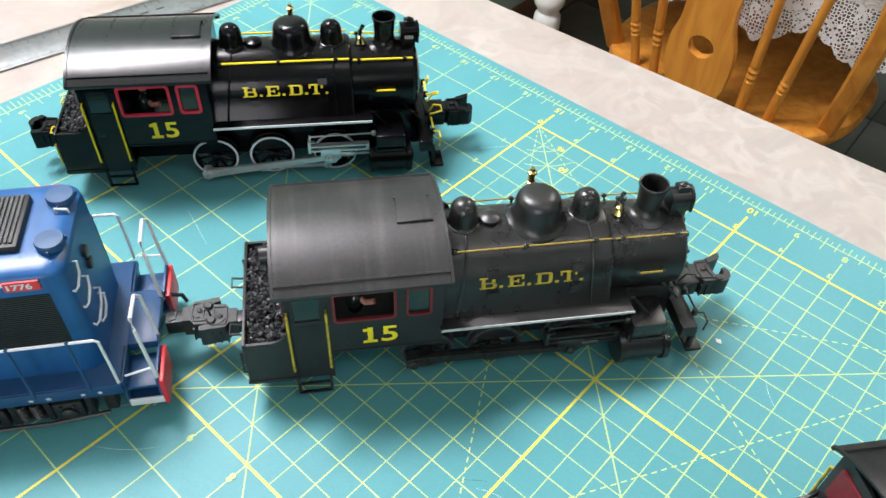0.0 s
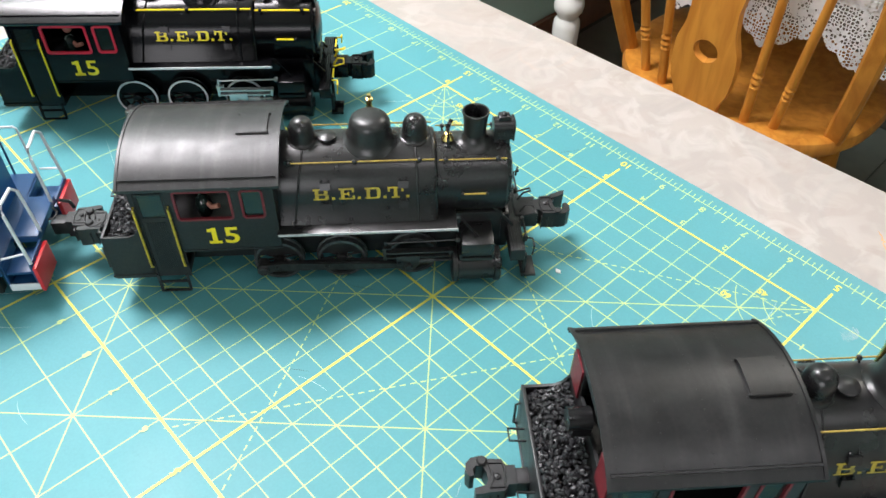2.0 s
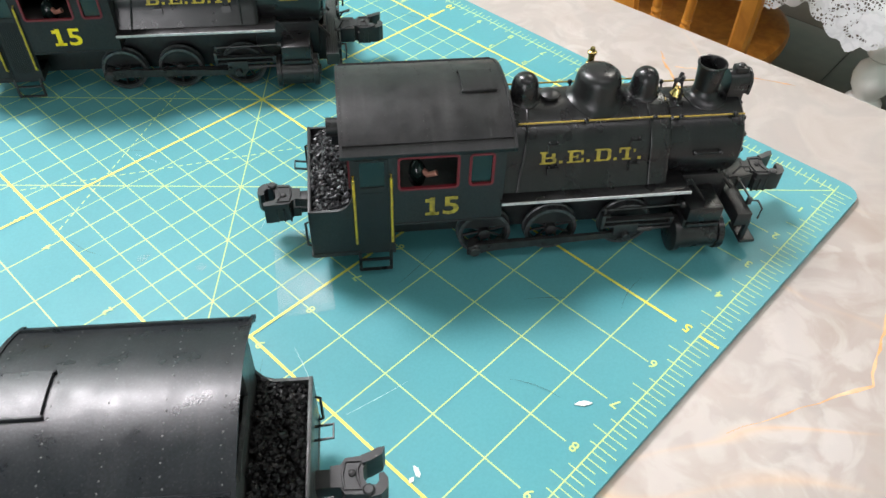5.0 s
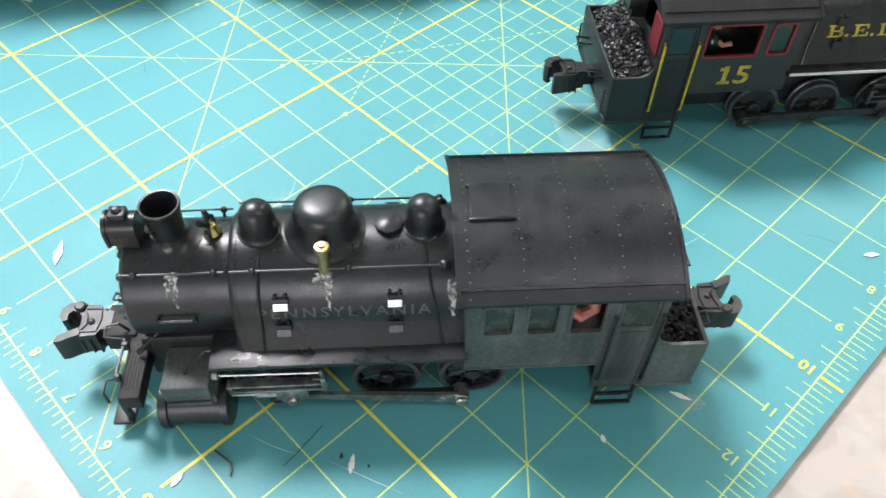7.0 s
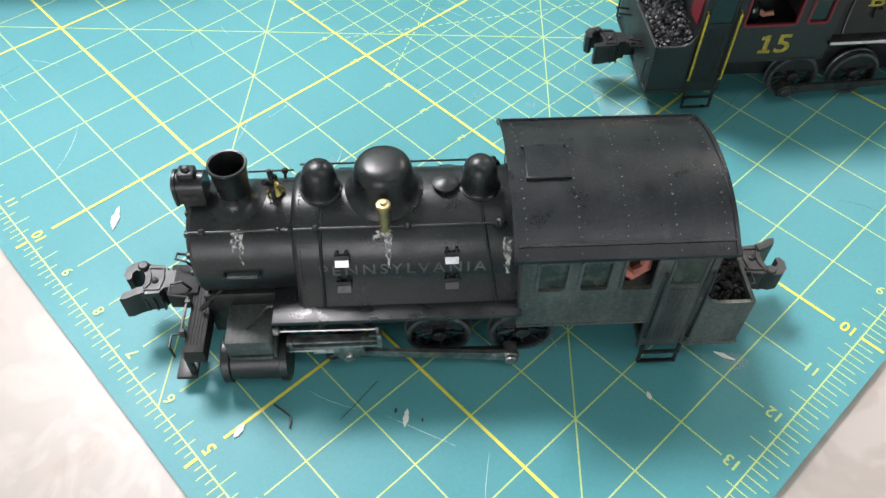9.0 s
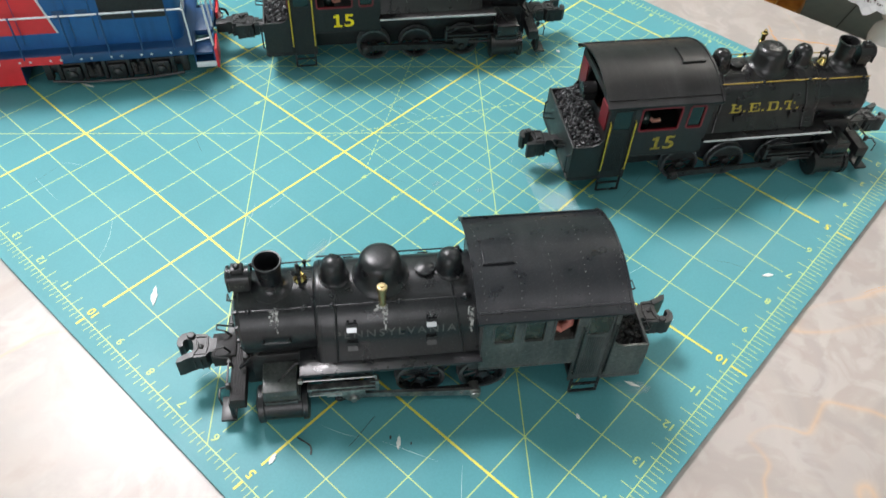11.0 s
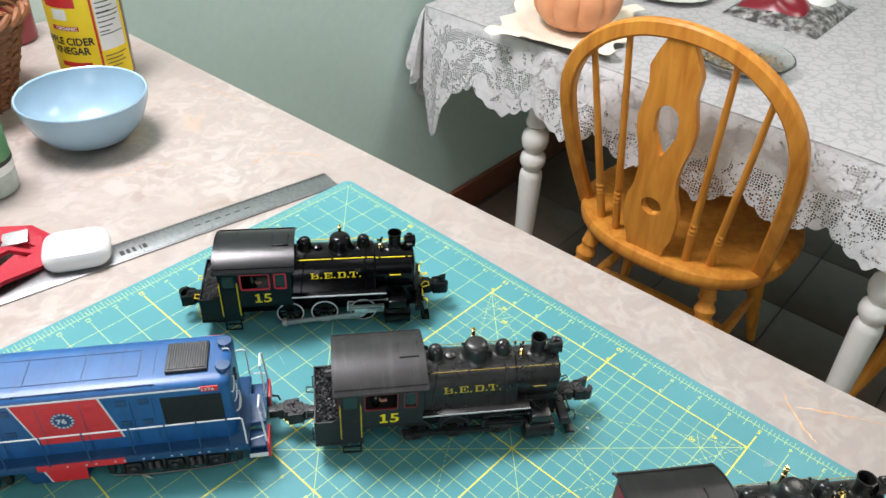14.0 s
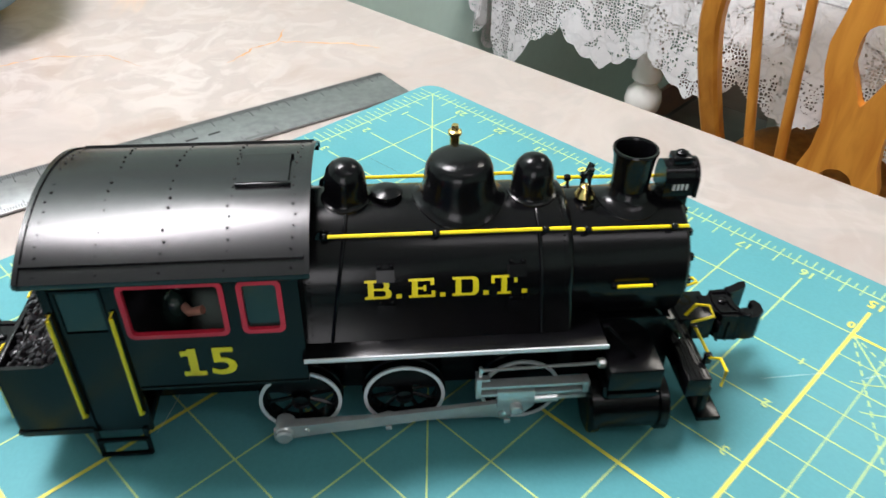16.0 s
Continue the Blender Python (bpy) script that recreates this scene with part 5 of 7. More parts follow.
def diesel(m):
    t = root("diesel_locomotive", m, "blue and red toy diesel locomotive with white handrails", "toy locomotive")
    W, ZD, ZR, XF, XE = 24.0, 26.0, 81.6, -22.0, -262.0

    def hood_section(grow=0.0):
        w, z = W + grow, ZR + grow
        pts = [(-w, ZD), (-w, 77.6)]
        for k in range(7):
            a = radians(180 - 15 * k)
            pts.append((-w + 10 + 10 * math.cos(a), 78 + (z - 78) * math.sin(a)))
        for k in range(7):
            a = radians(90 - 15 * k)
            pts.append((w - 10 + 10 * math.cos(a), 78 + (z - 78) * math.sin(a)))
        return pts + [(w, 77.6), (w, ZD)]
    bm = bmesh.new()
    sec = hood_section()
    # the nose is rounded in plan by shrinking the section towards the front
    rings = []
    for x, k in ((XE, 1), (XF - 7, 1), (XF - 4, 0.975), (XF - 1.6, 0.92), (XF, 0.82)):
        rings.append([bm.verts.new((x, y * k, ZD + (z - ZD) * (1 - (1 - k) * 0.25))) for y, z in sec])
    for a, b in zip(rings, rings[1:]):
        for i in range(len(sec)):
            j = (i + 1) % len(sec)
            bm.faces.new((a[i], a[j], b[j], b[i]))
    bm.faces.new(rings[0])
    bm.faces.new(rings[-1][::-1])
    hood = part("hood", bm, M["blue"], t, "blue painted hood", MM)
    # red band on the side with a slanted end, and white stripes
    for s in (-1, 1):
        y0, y1 = W * s, (W + 0.3) * s
        bm = bmesh.new()
        prism(bm, [(-149.8, 37), (-97.6, 37), (-107, 76.2), (-160.4, 76.2)], "y", y0, y1)
        part("red_panel", bm, M["diesel_red"], hood, "red painted side panel", MM)
        bm = bmesh.new()
        prism(bm, [(-97.6, 37), (-96.4, 37), (-105.8, 76.2), (-107, 76.2)], "y", y0, y1 + 0.1 * s)
        part("stripe", bm, M["white"], hood, "white painted stripe", MM)
        bm = bmesh.new()
        prism(bm, [(-151.0, 37), (-149.8, 37), (-160.4, 76.2), (-161.6, 76.2)], "y", y0, y1 + 0.1 * s)
        part("stripe", bm, M["white"], hood, "white painted stripe", MM)
        bm = bmesh.new()
        prism(bm, [(XE, 76.2), (XF - 8, 76.2), (XF - 8, 77.6), (XE, 77.6)], "y", y0, y1 + 0.1 * s)
        part("stripe", bm, M["white"], hood, "white painted stripe", MM)
        bm = bmesh.new()
        box(bm, -68.5, -28.8, min(y0, y1), max(y0, y1), 44, 70.6)
        part("screen", bm, M["grille"], hood, "black radiator screen", MM)
        bm = bmesh.new()
        for k in range(26):
            box(bm, -68.2, -29.2, min(y0, y1 + 0.25 * s), max(y0, y1 + 0.25 * s), 44.6 + k * 1.0, 44.95 + k * 1.0)
        part("louvre", bm, M["grille"], hood, s=MM, kind="stuff")
        for dx in (-82.5, -96.5, -116, -129.5, -143, -169, -183):
            for dz in (66.5, 46.5):
                bm = bmesh.new()
                box(bm, dx, dx + 7, min(y0, y1 + 0.1 * s), max(y0, y1 + 0.1 * s), dz, dz + 5.5, 0.1)
                part("hood_vent", bm, M["diesel_red"] if -150 < dx < -104 else M["dark_blue"], hood, s=MM)
        for dx in (-74, -88, -119, -146, -173, -201):
            bm = bmesh.new()
            box(bm, dx, dx + 0.4, min(y0, y1 + 0.12 * s), max(y0, y1 + 0.12 * s), 30, 72)
            part("door_seam", bm, M["dark_blue"], hood, s=MM)
        bm = bmesh.new()
        prism(bm, [(-41.5, 74.0), (-30, 74.0), (-30, 78.2), (-41.5, 78.2)], "y", y0, y1 + 0.5 * s)
        board = part("number_board", bm, M["diesel_red"], hood, "red number board", MM)
        bm = letters("1776", 3.6, 0.1, 1.25)
        yy = (W + 0.9) * s
        mapped(bm, lambda x, y, z: Vector((-40.6 + x if s < 0 else -31 - x, yy, 74.9 + y)))
        part("number", bm, M["white"], board, "white number", MM)
        bm = bmesh.new()
        lathe(bm, [(0.02, W), (7.4, W), (7.4, W + 0.5), (0.02, W + 0.55)], (-131.7, 0, 58.6), "y", 32)
        if s < 0:
            bmesh.ops.scale(bm, vec=(1, -1, 1), verts=bm.verts)
        emblem = part("emblem", bm, M["dark_blue"], hood, "round blue emblem with white stars", MM)
        bm = bmesh.new()
        for k in range(15):
            a = 2 * math.pi * k / 15
            star(bm, -131.7 + 6.4 * math.cos(a), 58.6 + 6.4 * math.sin(a), 1.25, (W + 0.6) * s)
        part("star_ring", bm, M["white"], emblem, s=MM)
        bm = letters("76", 6.0, 0.2, 1.1)
        yy = (W + 0.75) * s
        mapped(bm, lambda x, y, z: Vector((-135.7 + x if s < 0 else -127.7 - x, yy, 56.4 + y)))
        part("emblem_number", bm, M["white"], emblem, s=MM)
    # roof details
    bm = bmesh.new()
    box(bm, -64.2, -36.8, -13.5, 13.5, 80.5, 84.4, 0.6)
    fan = part("roof_grille", bm, M["grille"], t, "black roof grille with slats", MM)
    for k in range(15):
        bm = bmesh.new()
        box(bm, -62.4 + k * 1.65, -61.5 + k * 1.65, -12, 12, 84.2, 85.2)
        part("slat", bm, M["dark_steel"], fan, s=MM)
    for s in (-1, 1):
        bm = bmesh.new()
        lathe(bm, [(2.6, 78), (2.6, 81.4), (4.6, 81.8), (5.0, 82.2), (5.0, 84.2), (4.7, 84.7), (0.02, 84.9)], (-26.6, 11.6 * s, 0), seg=28)
        for k in range(3):
            a = 2 * math.pi * k / 3 + 0.5
            box(bm, -26.6 + 4.8 * math.cos(a) - 0.7, -26.6 + 4.8 * math.cos(a) + 0.7, 11.6 * s + 4.8 * math.sin(a) - 0.7, 11.6 * s + 4.8 * math.sin(a) + 0.7, 81.6, 83.4, 0.15)
        part("cap", bm, M["dark_blue"], t, "dark blue round cap", MM)
    bm = bmesh.new()
    for y in (-12, 12):
        box(bm, -240, -82, y - 0.2, y + 0.2, 81.2, 81.95)
    for x in (-72, -82, -117.8, -154):
        box(bm, x - 0.25, x + 0.25, -12, 12, 81.2, 81.95)
    part("roof_seam", bm, M["dark_blue"], t, s=MM)
    bm = bmesh.new()
    tube(bm, [(-70, -20.8, 81.2), (-250, -20.8, 81.2)], 0.4, 6)
    for x in (-72.3, -100.8, -129, -158, -187):
        ball(bm, (x, -20.8, 80.9), 1.0)
    part("roof_conduit", bm, M["dark_blue"], t, s=MM)
    # nose grab irons
    for x, y, z, run in ((XF - 1.2, -17.5, 70, 6.0), (XF - 0.6, -16.5, 60, 7.0), (XF - 0.2, -15, 48, 11.0), (XF, -9.5, 43.5, 6.0)):
        bm = bmesh.new()
        tube(bm, [(x - 1.2, y - 2.2, z - 2.6), (x + 1.4, y - 3.2, z - 3.2), (x + 2.2, y - 1.2, z - 3.0), (x + 2.6, y + run * 0.5, z - 0.6), (x + 2.4, y + run * 0.9, z + 3.2), (x + 0.2, y + run * 0.85, z + 3.6)], 0.5, 6)
        part("grab_iron", bm, M["white"], t, "white grab iron", MM)
    bm = bmesh.new()
    tube(bm, [(XF - 6, 5, 81.4), (XF - 5.8, 5, 83.4), (XF - 1.8, 5.5, 82.2), (XF - 1.6, 5.5, 79.8)], 0.5, 6)
    part("grab_iron", bm, M["white"], t, "white grab iron", MM)
    bm = bmesh.new()
    for dz in (66, 60):
        lathe(bm, [(2.6, XF - 1), (2.6, XF + 1.4), (1.8, XF + 1.6)], (0, 0, dz), "x", 16)
    part("headlight", bm, M["dark_steel"], t, s=MM)
    # deck, sill, steps, pilot
    bm = bmesh.new()
    box(bm, XE - 18, -15, -32, 32, 23, ZD, 0.4)
    box(bm, -15.2, -3.5, -14, 14, 22, ZD, 0.4)
    part("deck", bm, M["dark_blue"], t, s=MM)
    for s in (-1, 1):
        bm = bmesh.new()
        box(bm, XE - 14, -16, min(31.6 * s, 32.6 * s), max(31.6 * s, 32.6 * s), 19.5, 25.6, 0.2)
        sill = part("side_sill", bm, M["dark_blue"], t, s=MM)
        bm = bmesh.new()
        box(bm, -155, -98, min(32.5 * s, 32.9 * s), max(32.5 * s, 32.9 * s), 19.6, 25.5)
        part("red_sill", bm, M["diesel_red"], sill, "red painted sill", MM)
        bm = bmesh.new()
        for k in range(18):
            x = -24 - 6.2 * k - (6 if k % 3 == 2 else 0)
            star(bm, x, 22.5, 1.15, 33.05 * s)
        part("sill_star", bm, M["white"], sill, s=MM, kind="stuff")
        bm = bmesh.new()
        box(bm, -15.5, -3.5, min(14 * s, 31 * s), max(14 * s, 31 * s), 10, 12, 0.2)
        box(bm, -15.5, -3.5, min(14 * s, 30 * s), max(14 * s, 30 * s), 17.5, 19, 0.2)
        box(bm, -16.5, -15.5, min(14 * s, 31 * s), max(14 * s, 31 * s), 9, ZD, 0.2)
        box(bm, -4, -3, min(14 * s, 31 * s), max(14 * s, 31 * s), 9, 24, 0.2)
        steps = part("steps", bm, M["dark_blue"], t, s=MM)
        bm = bmesh.new()
        box(bm, -16, -3, min(30.6 * s, 31.4 * s), max(30.6 * s, 31.4 * s), 8.6, 12.6, 0.2)
        part("step_edge", bm, M["white"], steps, "white painted step edge", MM)
        bm = bmesh.new()
        box(bm, -3, -1.2, min(13 * s, 31.4 * s), max(13 * s, 31.4 * s), 7.6, 22, 0.3)
        part("pilot", bm, M["diesel_red"], t, "red painted pilot", MM)
        # side handrail
        bm = bmesh.new()
        tube(bm, [(-16.2, 32.8 * s, 27), (-16.4, 32.8 * s, 40), (-16.8, 32.8 * s, 52), (-18, 32.8 * s, 53.4), (XE, 32.8 * s, 53.4)], 0.6, 6)
        rail = part("side_handrail", bm, M["white"], t, "white wire handrail", MM)
        for x in (-27, -47, -67.4, -90.3, -119.8, -146, -173, -200, -227):
            bm = bmesh.new()
            tube(bm, [(x, 32.8 * s, 24), (x, 32.8 * s, 53.4)], 0.6, 6)
            ball(bm, (x, 32.8 * s, 53.4), 1.0)
            part("stanchion", bm, M["dark_blue"], rail, s=MM)
        bm = bmesh.new()
        tube(bm, [(-3, 30 * s, 24), (-4, 29.5 * s, 36), (-5, 29 * s, 52), (-6, 26 * s, 55), (-6, 14 * s, 54), (-5, 11 * s, 50), (-4, 10 * s, 30), (-4, 10 * s, 25)], 0.75, 8)
        tube(bm, [(-3.4, 29.8 * s, 30), (-13.5, 31.5 * s, 29)], 0.5, 6)
        part("end_handrail", bm, M["white"], t, "white wire end rail", MM)
    # trucks and tank
    for cx in (-67, -221):
        bm = bmesh.new()
        box(bm, cx - 42, cx + 42, -24, 24, 7, 22, 0.8)
        for wx in (-28, 0, 28):
            lathe(bm, [(9.6, -17), (9.6, 17)], (cx + wx, 0, 10.4), "y", 24)
        truck = part("truck", bm, M["under"], t, s=MM)
        for s in (-1, 1):
            bm = bmesh.new()
            def block(x0, x1, y0, y1, z0, z1, b=0.5):
                box(bm, cx + x0, cx + x1, min(y0 * s, y1 * s), max(y0 * s, y1 * s), z0, z1, b)
            block(-44, 44, 24, 28, 12, 16)
            block(-45.5, -41, 24, 29, 5, 18)
            block(41, 45.5, 24, 29, 5, 18)
            for wx in (-28, 0, 28):
                block(wx - 5.5, wx + 5.5, 24, 31, 4.5, 15, 0.8)
                block(wx - 9, wx - 6.4, 25, 30, 4, 19, 0.4)
                block(wx + 6.4, wx + 9, 25, 30, 4, 19, 0.4)
                lathe(bm, [(3.0, 30.5 * s), (3.0, 32.2 * s), (1.8, 33 * s)], (cx + wx, 0, 9.5), "y", 12)
                for ex in (-2.4, 2.4):
                    lathe(bm, [(0.8, 30.8 * s), (0.8, 31.8 * s), (0.4, 32 * s)], (cx + wx + ex, 0, 13.4), "y", 8)
            for wx in (-14, 14):
                block(wx - 4.5, wx + 4.5, 24, 29.5, 5, 12, 0.6)
                for k in range(5):
                    for ex in (-2.6, 2.6):
                        lathe(bm, [(1.7, 8.0 + k * 1.7), (2.2, 8.7 + k * 1.7), (1.7, 9.4 + k * 1.7)], (cx + wx + ex, 30 * s, 0), seg=10)
            tube(bm, [(cx - 42, 30 * s, 5), (cx - 20, 31 * s, 3.4), (cx + 20, 31 * s, 3.4), (cx + 42, 30 * s, 5)], 0.9, 6)
            tube(bm, [(cx - 42, 30 * s, 19), (cx + 42, 30 * s, 19)], 0.7, 6)
            part("side_frame", bm, M["under"], truck, s=MM)
    bm = bmesh.new()
    prism(bm, [(-163, 3), (-126, 3), (-125, 20.4), (-168, 20.4)], "y", -29, 29)
    tank = part("fuel_tank", bm, M["dark_blue"], t, "blue and red painted fuel tank", MM)
    for s in (-1, 1):
        bm = bmesh.new()
        prism(bm, [(-149.2, 3.2), (-126.2, 3.2), (-125.3, 20.2), (-153.4, 20.2)], "y", 29 * s, 29.3 * s)
        part("red_panel", bm, M["diesel_red"], tank, "red painted panel", MM)
        bm = bmesh.new()
        prism(bm, [(-150.4, 3.2), (-149.2, 3.2), (-153.4, 20.2), (-154.6, 20.2)], "y", 29 * s, 29.4 * s)
        part("stripe", bm, M["white"], tank, "white painted stripe", MM)
    coupler(t, M["under"], 6, 1, 20, False)
    bm = bmesh.new()
    tube(bm, [(1, -8, 30), (4, -8, 31), (4, -4, 31), (2, -3, 33)], 0.5, 6)
    tube(bm, [(1, 8, 28), (5, 9, 26), (6, 9, 22)], 0.9, 6)
    part("air_hose", bm, M["under"], t, s=MM)
    return t


diesel(pose(0.1924, 0.3941, MATZ, 0, 0, -37.45))

# ---- things on the counter ----
def thing(name, bm, mat, label, category, group=""):
    return tagged(part(name, bm, mat), label, category, group)


bm = bmesh.new()
prof = [(0.0005, 0.0015), (0.030, 0.0), (0.034, 0.001), (0.052, 0.012), (0.066, 0.032), (0.0745, 0.056), (0.0765, 0.070), (0.0755, 0.0715), (0.0735, 0.070), (0.0715, 0.056), (0.063, 0.034), (0.050, 0.016), (0.030, 0.005), (0.0005, 0.004)]
lathe(bm, prof, seg=72)
bowl = thing("bowl", bm, M["bowl"], "pale blue melamine bowl on the counter", "bowl")
bowl.location = (0.312, 0.903, TOPZ + 0.0005)
bowl.scale = (0.952, 0.952, 0.835)

# steel ruler, partly on the mat's edge
ruler = root("steel_ruler", pose(0.4552, 0.6362, TOPZ + 0.0004, 0, 0, 170.65), "long brushed steel ruler with engraved scales on the counter", "ruler")
bm = bmesh.new()
box(bm, 0, 0.62, -0.0155, 0.0155, 0, 0.0012, 0.0002)
part("blade", bm, M["ruler"], ruler)
bm = bmesh.new()
for k in range(1, 610):
    if k % 2 and k > 300:
        continue
    ln = 0.009 if k % 10 == 0 else 0.006 if k % 5 == 0 else 0.004
    for side in (1,):
        a = (k * 0.001, -0.0153)
        bm.faces.new([bm.verts.new(p) for p in ((a[0] - 0.00018, a[1], 0.00127), (a[0] + 0.00018, a[1], 0.00127), (a[0] + 0.00018, a[1] + ln, 0.00127), (a[0] - 0.00018, a[1] + ln, 0.00127))])
for k in range(24, 500):
    if k % 3 and k > 250:
        continue
    x, ln = 0.05 + k * 0.0011, 0.0055 if k % 8 == 0 else 0.003
    bm.faces.new([bm.verts.new(p) for p in ((x - 0.00016, 0.0153, 0.00127), (x + 0.00016, 0.0153, 0.00127), (x + 0.00016, 0.0153 - ln, 0.00127), (x - 0.00016, 0.0153 - ln, 0.00127))])
part("scale_engraving", bm, M["ink"], ruler, "engraved black scale marks", kind="stuff")
for k, w in enumerate((4.2, 3.4, 3.0, 1.4, 3.8)):
    x = 0.212 + (4 - k) * 0.0055
    bm = bmesh.new()
    box(bm, x, x + w * 0.001, -0.001, 0.0065, 0.0012, 0.00128)
    part("maker_mark", bm, M["ink"], ruler, "plain black bar of the maker's mark")
for k in range(6):
    bm = bmesh.new()
    box(bm, 0.10 + k * 0.011, 0.106 + k * 0.011, -0.001, 0.0006, 0.0012, 0.00128)
    part("text_bar", bm, M["dark_steel"], ruler, "small grey bar of writing")

# earbud case
bm = bmesh.new()
outline = []
for k in range(40):
    a = 2 * math.pi * k / 40
    c, s = math.cos(a), math.sin(a)
    outline.append((0.0305 * math.copysign(abs(c) ** 0.5, c), 0.0235 * math.copysign(abs(s) ** 0.5, s)))
rings = []
for z, k in ((0.0, 0.78), (0.0018, 0.90), (0.006, 0.985), (0.0105, 1.0), (0.015, 0.985), (0.0192, 0.90), (0.021, 0.76), (0.0213, 0.5)):
    rings.append([bm.verts.new((x * k, y * k, z)) for x, y in outline])
for a, b in zip(rings, rings[1:]):
    for i in range(40):
        bm.faces.new((a[i], a[(i + 1) % 40], b[(i + 1) % 40], b[i]))
bm.faces.new(rings[0][::-1])
bm.faces.new(rings[-1])
case = thing("earbud_case", bm, M["case"], "white rounded plastic earbud case lying on a steel ruler", "earbud case")
case.matrix_world = pose(0.1895, 0.6925, TOPZ + 0.0018, 0, 0, -28)

# red lanyard with a metal buckle
lanyard = root("lanyard", pose(0.130, 0.735, TOPZ, 0, 0, 0), "red ribbon lanyard with a metal buckle on the counter", "lanyard")
bm = bmesh.new()
def ribbon(path, width):
    rows = []
    for i, p in enumerate(path):
        a, b = Vector(path[max(i - 1, 0)]), Vector(path[min(i + 1, len(path) - 1)])
        d = (b - a).normalized()
        n = Vector((-d.y, d.x, 0.0)).normalized() * width / 2
        pv = Vector(p)
        rows.append([bm.verts.new(pv + n * k + Vector((0, 0, 0.0042 * math.sin(i * 1.9 + 2.2 * k) + 0.002))) for k in (-1, -0.33, 0.33, 1)])
    for a, b in zip(rows, rows[1:]):
        for i in range(3):
            bm.faces.new((a[i], a[i + 1], b[i + 1], b[i]))
ribbon([(0.052, -0.012, 0.006), (0.042, -0.008, 0.010), (0.032, -0.004, 0.012), (0.018, 0.004, 0.013), (0.0, 0.012, 0.012), (-0.03, 0.02, 0.010), (-0.07, 0.03, 0.008), (-0.12, 0.03, 0.006)], 0.030)
ribbon([(0.050, -0.014, 0.006), (0.036, 0.010, 0.016), (0.020, 0.022, 0.012), (0.000, 0.016, 0.018), (-0.012, -0.004, 0.012), (-0.030, -0.012, 0.014), (-0.060, -0.004, 0.010), (-0.100, 0.004, 0.008)], 0.024)
ribbon([(0.048, -0.020, 0.005), (0.034, -0.022, 0.007), (0.016, -0.026, 0.008), (-0.01, -0.030, 0.007), (-0.05, -0.034, 0.006), (-0.10, -0.036, 0.005)], 0.026)
ext = bmesh.ops.extrude_face_region(bm, geom=list(bm.faces))["geom"]
bmesh.ops.translate(bm, vec=(0, 0, -0.004), verts=[g for g in ext if isinstance(g, bmesh.types.BMVert)])
part("ribbon", bm, M["cloth_red"], lanyard)
bm = bmesh.new()
box(bm, -0.012, 0.012, -0.0085, 0.0085, 0, 0.0022, 0.0008)
for k in range(5):
    box(bm, -0.009, 0.009, -0.0066 + k * 0.003, -0.0056 + k * 0.003, 0.0021, 0.0026)
bk = part("buckle", bm, M["steel"], lanyard, "engraved steel buckle")
bk.matrix_basis = pose(0.024, 0.006, 0.017, 12, -8, -32)

# vinegar bottle
BX, BY, BR = 0.405, 1.062, 0.047
bottle = root("vinegar_bottle", pose(BX, BY, TOPZ, 0, 0, -112), "vinegar bottle with a yellow and red paper label on the counter", "bottle")
M["bottle"] = material("amber_vinegar_glass", (0.20, 0.08, 0.03), 0.08, grain=0.05, size=20)
M["label_yellow"] = material("yellow_label_paper", srgb(240, 208, 30), 0.5, grain=0.03, size=80)
M["label_white"] = material("white_label_paper", (0.75, 0.75, 0.74), 0.5, grain=0.03, size=80)
M["label_red"] = material("red_label_ink", srgb(196, 40, 40), 0.5, grain=0.04, size=80)
bm = bmesh.new()
lathe(bm, [(0.043, 0.0), (0.0465, 0.003), (BR, 0.008), (BR, 0.165), (0.044, 0.185), (0.032, 0.208), (0.019, 0.225), (0.0165, 0.25), (0.0165, 0.266)], seg=48)
part("glass", bm, M["bottle"], bottle)
bm = bmesh.new()
lathe(bm, [(0.018, 0.256), (0.018, 0.278), (0.017, 0.280)], seg=32)
part("cap", bm, M["label_yellow"], bottle, "yellow screw cap")


def wrap(name, a0, a1, z0, z1, r, mat, label=""):
    bm = bmesh.new()
    n = max(2, int(abs(a1 - a0) / 5))
    for i in range(n):
        p, q = radians(a0 + (a1 - a0) * i / n), radians(a0 + (a1 - a0) * (i + 1) / n)
        vs = [bm.verts.new((r * math.cos(a), r * math.sin(a), z)) for a, z in ((p, z0), (q, z0), (q, z1), (p, z1))]
        bm.faces.new(vs)
    return part(name, bm, mat, bottle, label)


wrap("label_sheet", -150, 64, 0.008, 0.162, BR + 0.0002, M["label_yellow"], "yellow paper label")
wrap("label_panel", 11, 56, 0.050, 0.158, BR + 0.0004, M["label_white"], "white facts panel")
wrap("label_stripe", 6, 9.5, 0.010, 0.160, BR + 0.0004, M["label_red"])
wrap("label_mark", -66, -14, 0.108, 0.128, BR + 0.0004, M["label_red"], "plain red maker's mark")
wrap("label_mark", -54, -30, 0.092, 0.106, BR + 0.0004, M["label_white"])
wrap("label_band", -60, -16, 0.0785, 0.0845, BR + 0.0004, M["label_red"])
wrap("label_band", -58, -8, 0.030, 0.0365, BR + 0.0004, M["label_red"])
for z in (0.136, 0.120, 0.098, 0.070):
    wrap("label_rule", 13, 54, z, z + 0.0012, BR + 0.0006, M["ink"])
for k in range(9):
    wrap("label_print", 14, 30 + (k * 7) % 22, 0.074 + k * 0.0062, 0.0755 + k * 0.0062, BR + 0.0006, M["grout"])
